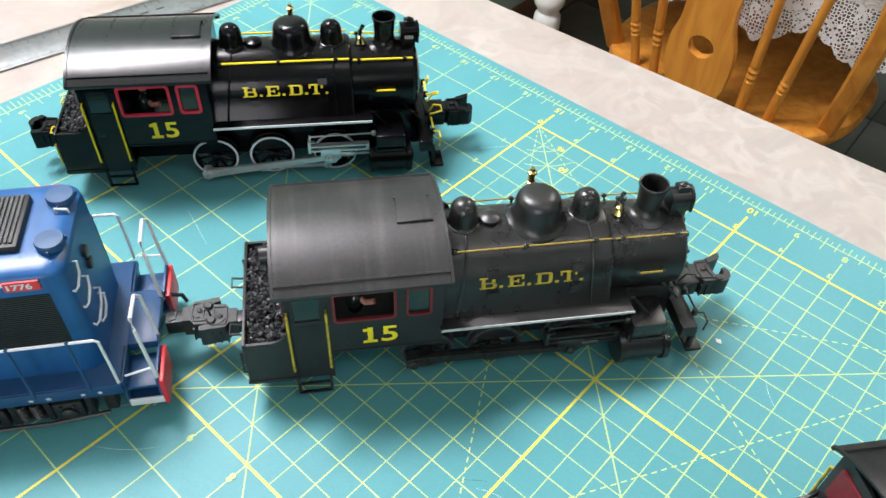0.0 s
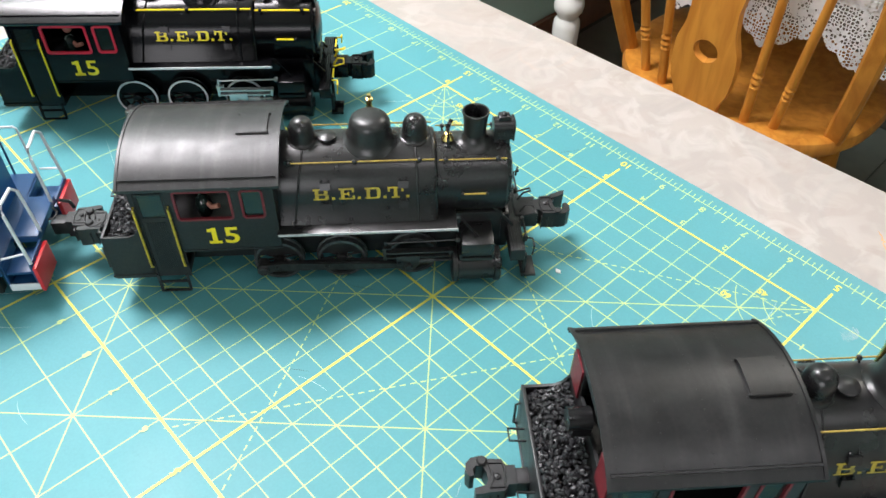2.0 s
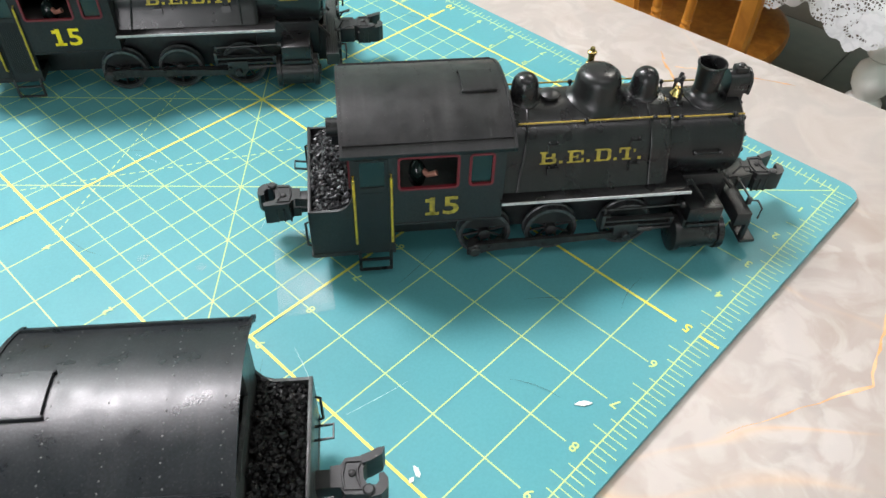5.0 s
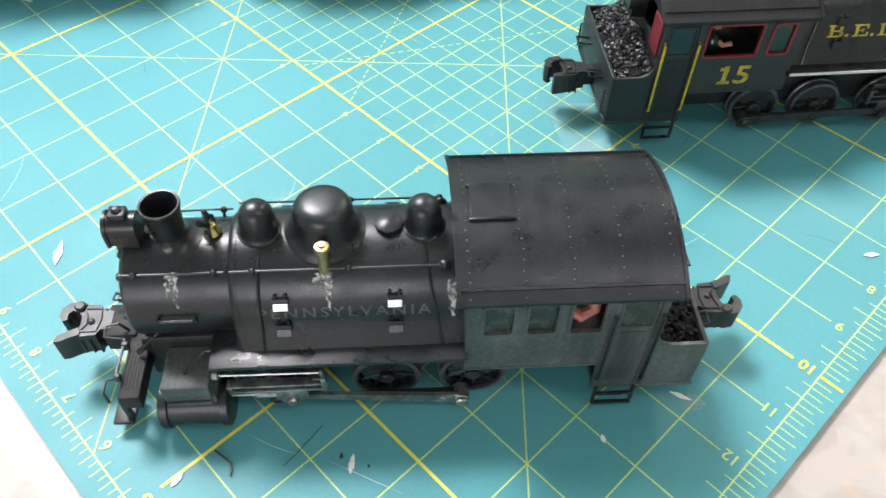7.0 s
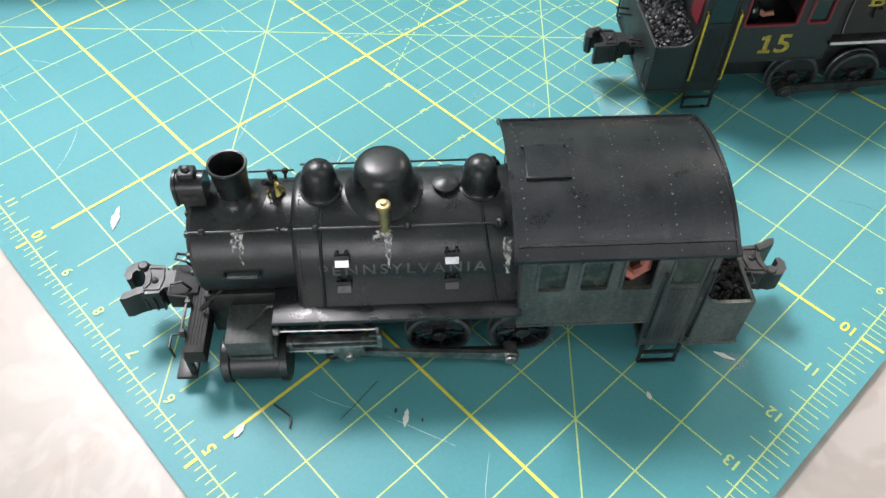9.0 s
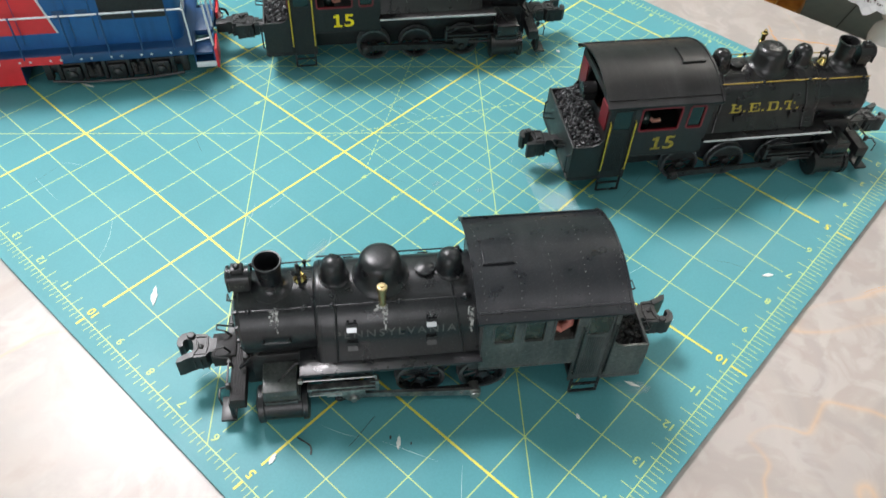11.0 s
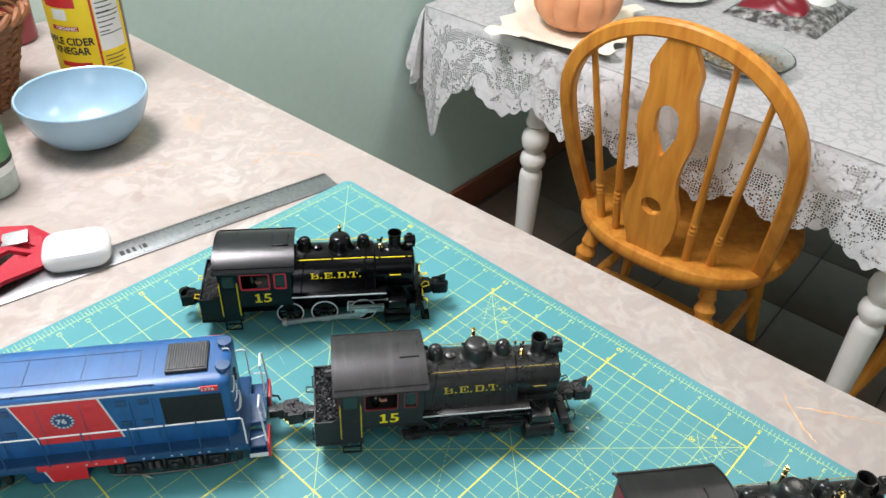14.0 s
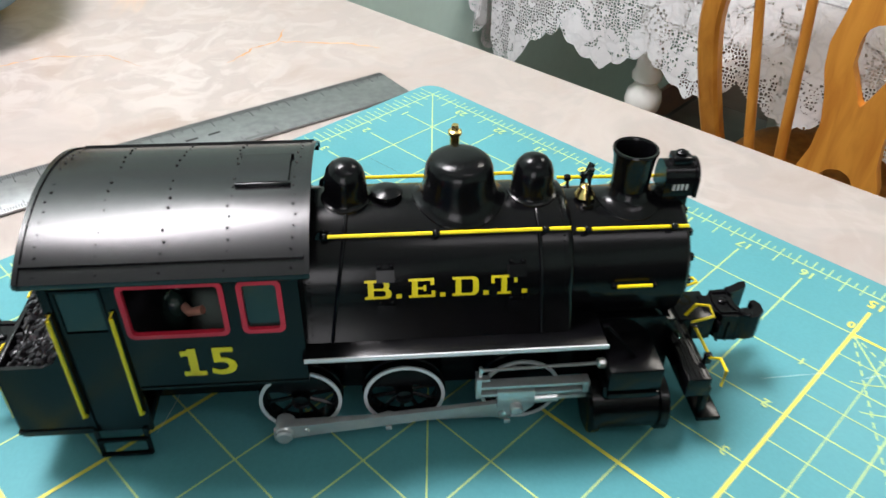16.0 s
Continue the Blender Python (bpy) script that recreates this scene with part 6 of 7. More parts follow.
for k in range(4):
    wrap("label_print", 14, 40 + (k * 9) % 14, 0.026 + k * 0.0052, 0.0273 + k * 0.0052, BR + 0.0006, M["grout"])


def wrapped_text(text, size, a_end, z, mat, bold_by, wide=1.0, a_start=None):
    bm = letters(text, size, bold_by, wide)
    w = max(v.co.x for v in bm.verts)
    r = BR + 0.0007
    a0 = radians(a_start) if a_start is not None else radians(a_end) - w / r
    mapped(bm, lambda x, y, zz: Vector((r * math.cos(a0 + x / r), r * math.sin(a0 + x / r), z + y)))
    part("label_text", bm, mat, bottle)


wrapped_text("APPLE CIDER", 0.0135, 3, 0.0600, M["ink"], 0.0004, 0.92)
wrapped_text("VINEGAR", 0.0135, -6, 0.0475, M["ink"], 0.0004, 0.92)
wrapped_text("ORGANIC", 0.0062, -18, 0.0795, M["label_white"], 0.0002)
wrapped_text("Nutrition Facts", 0.0074, 0, 0.1475, M["ink"], 0.0002, 0.8, 13)
wrapped_text("Calories", 0.0070, 0, 0.1255, M["ink"], 0.0002, 0.9, 13)

# wicker basket
M["wicker"] = material("brown_wicker", srgb(118, 72, 40), 0.6, grain=0.25, size=120)
basket = root("wicker_basket", pose(0.2365, 1.0915, TOPZ), "brown woven wicker basket on the counter", "basket")
for k in range(13):
    bm = bmesh.new()
    r = 0.060 + 0.0029 * k
    pts = [((r + 0.0022 * math.cos(12 * a + math.pi * k)) * math.cos(a), (r + 0.0022 * math.cos(12 * a + math.pi * k)) * math.sin(a), 0.005 + 0.0085 * k) for a in (2 * math.pi * i / 96 for i in range(96))]
    tube(bm, pts, 0.0036, 6, close=True)
    part("weave_ring", bm, M["wicker"], basket)
for k in range(24):
    bm = bmesh.new()
    a = 2 * math.pi * (k + 0.5) / 24
    tube(bm, [(0.060 * math.cos(a), 0.060 * math.sin(a), 0.0), (0.098 * math.cos(a), 0.098 * math.sin(a), 0.114)], 0.003, 6)
    part("stake", bm, M["wicker"], basket)
for k in range(3):
    bm = bmesh.new()
    pts = [((0.1 + 0.004 * math.cos(9 * a + 2.1 * k)) * math.cos(a), (0.1 + 0.004 * math.cos(9 * a + 2.1 * k)) * math.sin(a), 0.116 + 0.0045 * math.sin(9 * a + 2.1 * k)) for a in (2 * math.pi * i / 96 for i in range(96))]
    tube(bm, pts, 0.0042, 6, close=True)
    part("rim", bm, M["wicker"], basket)
bm = bmesh.new()
lathe(bm, [(0.057, 0.001), (0.058, 0.004)], seg=32)
part("bottom", bm, M["wicker"], basket)

# red glass candle jar
M["jar"] = material("dusky_red_glass", srgb(132, 50, 52), 0.15, grain=0.06, size=30)
bm = bmesh.new()
lathe(bm, [(0.034, 0), (0.037, 0.003), (0.037, 0.088), (0.033, 0.096), (0.033, 0.104), (0.030, 0.104), (0.030, 0.02)], seg=48)
jar = thing("candle_jar", bm, M["jar"], "dusky red glass candle jar on the counter", "jar")
jar.location = (0.369, 1.257, TOPZ)

# clear soap bottle with a green label
M["clear"] = material("clear_green_plastic", (0.30, 0.36, 0.31), 0.08, grain=0.15, size=30, other=(0.5, 0.55, 0.5), blotch=0.7, blotch_size=40)
M["label_green"] = material("green_label", srgb(92, 146, 98), 0.4, grain=0.1, size=60)
soap = root("soap_bottle", pose(0.180, 0.872, TOPZ), "clear plastic soap bottle with a green label on the counter", "bottle")
bm = bmesh.new()
lathe(bm, [(0.026, 0), (0.029, 0.002), (0.030, 0.006), (0.030, 0.12), (0.026, 0.135), (0.012, 0.145), (0.012, 0.16)], seg=40)
part("flask", bm, M["clear"], soap)
bm = bmesh.new()
lathe(bm, [(0.0303, 0.030), (0.0303, 0.104)], seg=40)
for f in [f for f in bm.faces if len(f.verts) > 8]:
    bm.faces.remove(f)
part("label_sheet", bm, M["label_green"], soap, "green printed label")
bm = bmesh.new()
lathe(bm, [(0.0305, 0.026), (0.0305, 0.036)], seg=40)
for f in [f for f in bm.faces if len(f.verts) > 8]:
    bm.faces.remove(f)
part("label_band", bm, M["label_white"], soap)
bm = bmesh.new()
lathe(bm, [(0.0307, 0.036), (0.0307, 0.041)], seg=40)
for f in [f for f in bm.faces if len(f.verts) > 8]:
    bm.faces.remove(f)
part("label_line", bm, M["ink"], soap)
bm = bmesh.new()
lathe(bm, [(0.014, 0.155), (0.014, 0.175), (0.006, 0.178), (0.006, 0.19)], seg=24)
part("pump", bm, M["case"], soap, "white pump")

# worn film, residue and cuts on the mat
frng = random.Random(31)
bm = bmesh.new()
bm.faces.new([bm.verts.new(p) for p in ((-0.011, -0.025, 0), (0.012, -0.024, 0), (0.0115, 0.024, 0), (-0.0115, 0.026, 0))])
M["tape"] = film_material("clear_tape", (0.72, 0.78, 0.78), 0.3, (0.4, 0.4, 0.4), 0.15)
tape = part("tape_strip", bm, M["tape"], mat_root, "clear tape strip stuck on the mat")
tape.matrix_parent_inverse = mat_root.matrix_world.inverted()
tape.matrix_basis = pose(0.240, 0.140, MATZ + 0.0005, 0, 0, -35)
for cx, cy, rx, ry, turn in ((0.2108, 0.1722, 0.0026, 0.0024, 0), (0.1984, 0.194, 0.0014, 0.0012, 0), (0.158, 0.029, 0.004, 0.009, 40), (0.112, 0.205, 0.010, 0.004, 20), (0.026, 0.203, 0.003, 0.007, 15), (0.196, 0.194, 0.003, 0.002, 0), (0.365, 0.075, 0.010, 0.006, 30), (0.43, 0.11, 0.006, 0.004, 10)):
    bm = bmesh.new()
    pts = [(rx * math.cos(2 * math.pi * k / 22) * frng.uniform(0.8, 1.1), ry * math.sin(2 * math.pi * k / 22) * frng.uniform(0.8, 1.1)) for k in range(22)]
    bm.faces.new([bm.verts.new((x, y, 0)) for x, y in pts])
    spot = part("residue", bm, M["film"], mat_root, "pale worn residue on the mat")
    spot.matrix_parent_inverse = mat_root.matrix_world.inverted()
    spot.matrix_basis = pose(cx, cy, MATZ + 0.00045, 0, 0, turn)
for mat_key, count, seed in (("cut_dark", 26, 3), ("cut_pale", 46, 4)):
    crng = random.Random(seed)
    bm = bmesh.new()
    for k in range(count):
        x, y, a, ln = crng.uniform(0.02, 0.44), crng.uniform(0.02, 0.58), crng.uniform(0, math.pi), crng.uniform(0.004, 0.03)
        w = 0.00010 if mat_key == "cut_dark" else 0.00009
        d, nn = Vector((math.cos(a), math.sin(a), 0)), Vector((-math.sin(a), math.cos(a), 0)) * w
        c = Vector((x, y, MATZ + 0.00042))
        bend = Vector((-d.y, d.x, 0)) * ln * crng.uniform(-0.08, 0.08)
        rows = [(c + d * (ln * (f - 0.5)) + bend * (1 - (2 * f - 1) ** 2), math.sin(math.pi * (0.1 + 0.8 * f))) for f in (0, 0.25, 0.5, 0.75, 1)]
        made = [(bm.verts.new(p - nn * g), bm.verts.new(p + nn * g)) for p, g in rows]
        for (a0, a1), (b0, b1) in zip(made, made[1:]):
            bm.faces.new((a0, b0, b1, a1))
    M[mat_key] = material(mat_key, (0.02, 0.07, 0.07) if mat_key == "cut_dark" else (0.45, 0.60, 0.60), 0.6, grain=0.3, size=300)
    cuts = part("cut_marks", bm, M[mat_key], mat_root, "fine knife cuts in the mat", kind="stuff")
    cuts.matrix_parent_inverse = mat_root.matrix_world.inverted()

# scraps on the mat
rng = random.Random(5)
def scrap(x, y, l, w, turn, pointed=1.0):
    """A torn sliver of paper, thin at its ends."""
    n = 9
    up = [(l * (2 * k / n - 1), w * math.sin(math.pi * k / n) ** pointed * rng.uniform(0.7, 1.2)) for k in range(n + 1)]
    low = [(px, -w * math.sin(math.pi * k / n) ** pointed * rng.uniform(0.5, 1.1)) for k, (px, _) in enumerate(up)][1:-1]
    bm = bmesh.new()
    prism(bm, up + low[::-1], "z", 0, 0.0004)
    ob = thing("paper_scrap", bm, M["scrap"], "small torn white scrap lying on the mat", "scrap", "scraps on the mat")
    ob.matrix_world = pose(x, y, MATZ + 0.0002, 0, 0, turn)
for x, y, l, w, turn in ((0.0322, 0.2410, 0.0066, 0.0017, 50), (0.0596, 0.0907, 0.0036, 0.0011, 40), (0.0154, 0.1257, 0.0030, 0.0014, 20), (0.1270, 0.0390, 0.0016, 0.0009, 60),
                         (0.2080, 0.0385, 0.0026, 0.0011, 250), (0.2045, 0.0375, 0.0014, 0.0008, 10), (0.1598, 0.0302, 0.0040, 0.0008, 110), (0.2710, 0.0140, 0.0035, 0.0011, 320), (0.1035, 0.4235, 0.0050, 0.0007, -67), (0.3610, 0.2250, 0.0018, 0.0012, 80)):
    scrap(x, y, l, w, turn)
bm = bmesh.new()
tube(bm, [(0.0010, 0.0074, 0.0006), (0.0019, 0.0030, 0.0006), (0.0023, 0.0002, 0.0006), (0.0010, -0.0018, 0.0006), (-0.0004, -0.0032, 0.0006)], 0.0004, 6)
wire = thing("wire_scrap", bm, M["dark_steel"], "small bent wire offcut lying on the mat", "wire")
wire.matrix_world = pose(0.0288, 0.118, MATZ + 0.0002)
bm = bmesh.new()
tube(bm, [(0, 0, 0.0003), (0.0062, 0.0006, 0.0003), (0.0124, 0.0016, 0.0003), (0.0189, 0.0026, 0.0003)], 0.00012, 5)
fibre = thing("dark_fibre", bm, M["ink"], "fine dark fibre lying on the mat", "fibre")
fibre.matrix_world = pose(0.0429, 0.1056, MATZ + 0.0002)
for x, y, r in ((0.0589, 0.0952, 0.0008), (0.0632, 0.0863, 0.0006)):
    bm = bmesh.new()
    ball(bm, (0, 0, 0.0002), r, 1, (1.5, 0.7, 0.4))
    crumb = thing("soot_crumb", bm, M["ink"], "tiny black crumb lying on the mat", "crumb", "crumbs on the mat")
    crumb.matrix_world = pose(x, y, MATZ + 0.0002, 0, 0, 40)

# ---- chair ----
def windsor_chair(m):
    t = root("windsor_chair", m, "honey oak bow-back wooden chair pushed under the table", "chair")
    bm = bmesh.new()
    pts = []
    for k in range(48):
        a = 2 * math.pi * k / 48
        c, s = math.cos(a), math.sin(a)
        pts.append((0.212 * math.copysign(abs(c) ** 0.8, c) + 0.004, (0.234 + 0.012 * c) * math.copysign(abs(s) ** 0.8, s) - 0.012))
    rings = []
    for z, k in ((0.398, 0.90), (0.404, 0.96), (0.415, 0.995), (0.428, 1.0), (0.437, 0.985), (0.441, 0.95), (0.440, 0.8), (0.433, 0.5), (0.431, 0.2)):
        rings.append([bm.verts.new((x * k, y * k, z)) for x, y in pts])
    for a, b in zip(rings, rings[1:]):
        for i in range(48):
            bm.faces.new((a[i], a[(i + 1) % 48], b[(i + 1) % 48], b[i]))
    bm.faces.new(rings[0][::-1])
    bm.faces.new(rings[-1])
    part("seat", bm, M["oak"], t)

    def bow_point(u):
        """u from -1 to 1 along the bow."""
        keys = [(0.0, -0.234, 0.0, 0.924), (0.18, -0.233, 0.078, 0.914), (0.34, -0.229, 0.145, 0.881), (0.48, -0.222, 0.196, 0.829), (0.60, -0.211, 0.221, 0.766), (0.70, -0.194, 0.226, 0.704), (0.84, -0.148, 0.215, 0.565), (1.0, -0.092, 0.197, 0.43)]
        a = abs(u)
        for p, q in zip(keys, keys[1:]):
            if a <= q[0]:
                f = (a - p[0]) / (q[0] - p[0])
                f2 = f
                return Vector((p[1] + (q[1] - p[1]) * f2, math.copysign(p[2] + (q[2] - p[2]) * f2, u if u else 1) * 1.02 - 0.008, p[3] + (q[3] - p[3]) * f2))
    raw = [bow_point(-1 + 2 * k / 60) for k in range(61)]
    smooth = raw
    for _ in range(4):
        smooth = [smooth[0]] + [(smooth[i - 1] + smooth[i] * 2 + smooth[i + 1]) / 4 for i in range(1, 60)] + [smooth[60]]
    bm = bmesh.new()
    rows = []
    for k, p in enumerate(smooth):
        d = (smooth[min(k + 1, 60)] - smooth[max(k - 1, 0)]).normalized()
        side = Vector((1, 0, 0)) - d * d.x
        side.normalize()
        across = d.cross(side)
        rows.append([bm.verts.new(p + across * (a * 0.0155) + side * (b * 0.0120)) for a, b in ((-1, -0.6), (-0.7, -1), (0.7, -1), (1, -0.6), (1, 0.6), (0.7, 1), (-0.7, 1), (-1, 0.6))])
    for a, b in zip(rows, rows[1:]):
        for i in range(8):
            bm.faces.new((a[i], a[(i + 1) % 8], b[(i + 1) % 8], b[i]))
    bm.faces.new(rows[0][::-1])
    bm.faces.new(rows[-1])
    part("bow", bm, M["oak"], t)
    for y0, x0, y1, z1 in ((0.1245, -0.142, 0.170, 0.858), (0.080, -0.160, 0.099, 0.902)):
        for s in (-1, 1):
            bm = bmesh.new()
            a, b = Vector((x0, y0 * s, 0.432)), Vector((-0.222 if z1 < 0.87 else -0.230, y1 * s, z1))
            n = 150
            line, rad = [], []
            for k in range(n + 1):
                f = k / n
                line.append(a.lerp(b, f))
                r = 0.0085 - 0.0025 * f
                if 0.17 < f < 0.245:
                    r += 0.0013 * math.cos(2 * math.pi * (f - 0.17) / 0.025)
                rad.append(r)
            tube(bm, line, rad, 14)
            part("spindle", bm, M["oak"], t)
    # pierced splat
    prof = [(0.0, 0.038), (0.06, 0.041), (0.12, 0.052), (0.20, 0.056), (0.27, 0.054), (0.34, 0.043), (0.42, 0.0395), (0.50, 0.045), (0.58, 0.055), (0.65, 0.057), (0.72, 0.050), (0.785, 0.045), (0.865, 0.0485), (0.93, 0.036), (0.97, 0.026), (1.0, 0.022)]
    def width(f):
        for p, q in zip(prof, prof[1:]):
            if f <= q[0]:
                return p[1] + (q[1] - p[1]) * (f - p[0]) / (q[0] - p[0])
        return prof[-1][1]
    def hole(f):
        if abs(f - 0.257) < 0.042:
            return 0.0215 * math.sqrt(max(0, 1 - ((f - 0.257) / 0.042) ** 2))
        if 0.505 < f < 0.725:
            g = (f - 0.505) / 0.22
            return 0.023 * (min(1, 0.12 + g / 0.5) if g < 0.72 else math.sqrt(max(0, 1 - ((g - 0.72) / 0.28) ** 2)))
        return 0.0
    bm = bmesh.new()
    base, top = Vector((-0.181, 0, 0.430)), Vector((-0.233, 0, 0.916))
    n = 150
    nrm = Vector((-(top - base).z, 0, (top - base).x)).normalized() * 0.008
    soft = [sum(width(min(1, max(0, k / n + d * 0.005))) for d in (-2, -1, 0, 1, 2)) / 5 for k in range(n + 1)]

    def row(k, a, b):
        p = base.lerp(top, k / n)
        return [bm.verts.new(p + Vector((0, a, 0)) + nrm), bm.verts.new(p + Vector((0, b, 0)) + nrm), bm.verts.new(p + Vector((0, b, 0)) - nrm), bm.verts.new(p + Vector((0, a, 0)) - nrm)]
    for k in range(n):
        h0, h1 = hole(k / n), hole((k + 1) / n)
        spans = [(-soft[k], soft[k], -soft[k + 1], soft[k + 1], (0, 1, 2, 3))]
        if h0 or h1:
            spans = [(-soft[k], -h0, -soft[k + 1], -h1, (0, 1, 2, 3)), (h0, soft[k], h1, soft[k + 1], (0, 1, 2, 3))]
        for a0, b0, a1, b1, sides in spans:
            r0, r1 = row(k, a0, b0), row(k + 1, a1, b1)
            for i in sides:
                bm.faces.new((r0[i], r0[(i + 1) % 4], r1[(i + 1) % 4], r1[i]))
    bmesh.ops.remove_doubles(bm, verts=bm.verts, dist=0.0001)
    part("splat", bm, M["oak"], t, "pierced flat splat")
    legs = {}
    for sx in (-1, 1):
        for sy in (-1, 1):
            bm = bmesh.new()
            a, b = Vector((0.135 * sx, 0.135 * sy, 0.405)), Vector((0.205 * sx, 0.185 * sy, 0.021))
            line, rad = [], []
            for k in range(61):
                f = k / 60
                line.append(a.lerp(b, f))
                r = 0.015 + 0.006 * math.sin(math.pi * min(1, f * 1.4))
                if 0.10 < f < 0.36:
                    r += 0.0035 * math.cos((f - 0.10) / 0.26 * 6 * math.pi)
                if f > 0.8:
                    r *= 1 - 1.6 * (f - 0.8)
                rad.append(r)
            tube(bm, line, rad, 14)
            part("leg", bm, M["oak"], t)
            legs[sx, sy] = a.lerp(b, 0.58)
    for sy in (-1, 1):
        bm = bmesh.new()
        tube(bm, [legs[-1, sy].lerp(legs[1, sy], f) for f in (0, 0.25, 0.5, 0.75, 1)], [0.008, 0.011, 0.013, 0.011, 0.008], 10)
        part("stretcher", bm, M["oak"], t)
    bm = bmesh.new()
    tube(bm, [legs[-1, -1].lerp(legs[1, -1], 0.5).lerp(legs[-1, 1].lerp(legs[1, 1], 0.5), f) for f in (0, 0.25, 0.5, 0.75, 1)], [0.008, 0.011, 0.013, 0.011, 0.008], 10)
    part("stretcher", bm, M["oak"], t)
    bm = bmesh.new()
    tube(bm, [legs[-1, -1], legs[-1, -1].lerp(legs[-1, 1], 0.5), legs[-1, 1]], [0.009, 0.013, 0.009], 10)
    part("stretcher", bm, M["oak"], t)
    return t


chair = windsor_chair(ROOM @ pose(1.4500, 0.5720, -0.021, 0, 0, 0.6) @ Matrix.Diagonal((1.015, 1.015, 1, 1)))
far_chair = copy_thing(chair, pose(1.775, -0.03, -0.021, 0, 0, 92))
tagged(far_chair, "honey oak bow-back wooden chair at the table's end", "chair")

# ---- dining table with lace cloth ----
TX0, TX1, TY0, TY1, TZ = 1.351, 2.28, -0.16, 1.264, 0.725
table = root("dining_table", ROOM, "white painted dining table with turned legs", "table")
bm = bmesh.new()
box(bm, TX0, TX1, TY0, TY1, TZ - 0.028, TZ, 0.006)
part("tabletop", bm, M["white_gloss"], table)
bm = bmesh.new()
box(bm, TX0 + 0.035, TX1 - 0.06, 0.12, 0.94, TZ - 0.11, TZ - 0.0285, 0.003)
part("apron", bm, M["white_gloss"], table)
for lx in (1.397, 2.19):
    for ly in (0.143, 0.950):
        bm = bmesh.new()
        lathe(bm, [(0.0139, 0), (0.0169, 0.004), (0.020, 0.06), (0.0262, 0.27), (0.0285, 0.372), (0.0270, 0.384), (0.0218, 0.392), (0.0225, 0.397), (0.0300, 0.408), (0.0318, 0.419), (0.0295, 0.432), (0.0218, 0.441), (0.0225, 0.446), (0.0300, 0.458), (0.0332, 0.475),
                   (0.0300, 0.492), (0.0205, 0.503), (0.0195, 0.509), (0.0262, 0.515), (0.0270, 0.524), (0.0225, 0.533), (0.0215, 0.55), (0.0277, 0.62), (0.0277, TZ - 0.03)], (lx, ly, 0), seg=32)
        part("leg", bm, M["white_gloss"], table, "white turned leg")


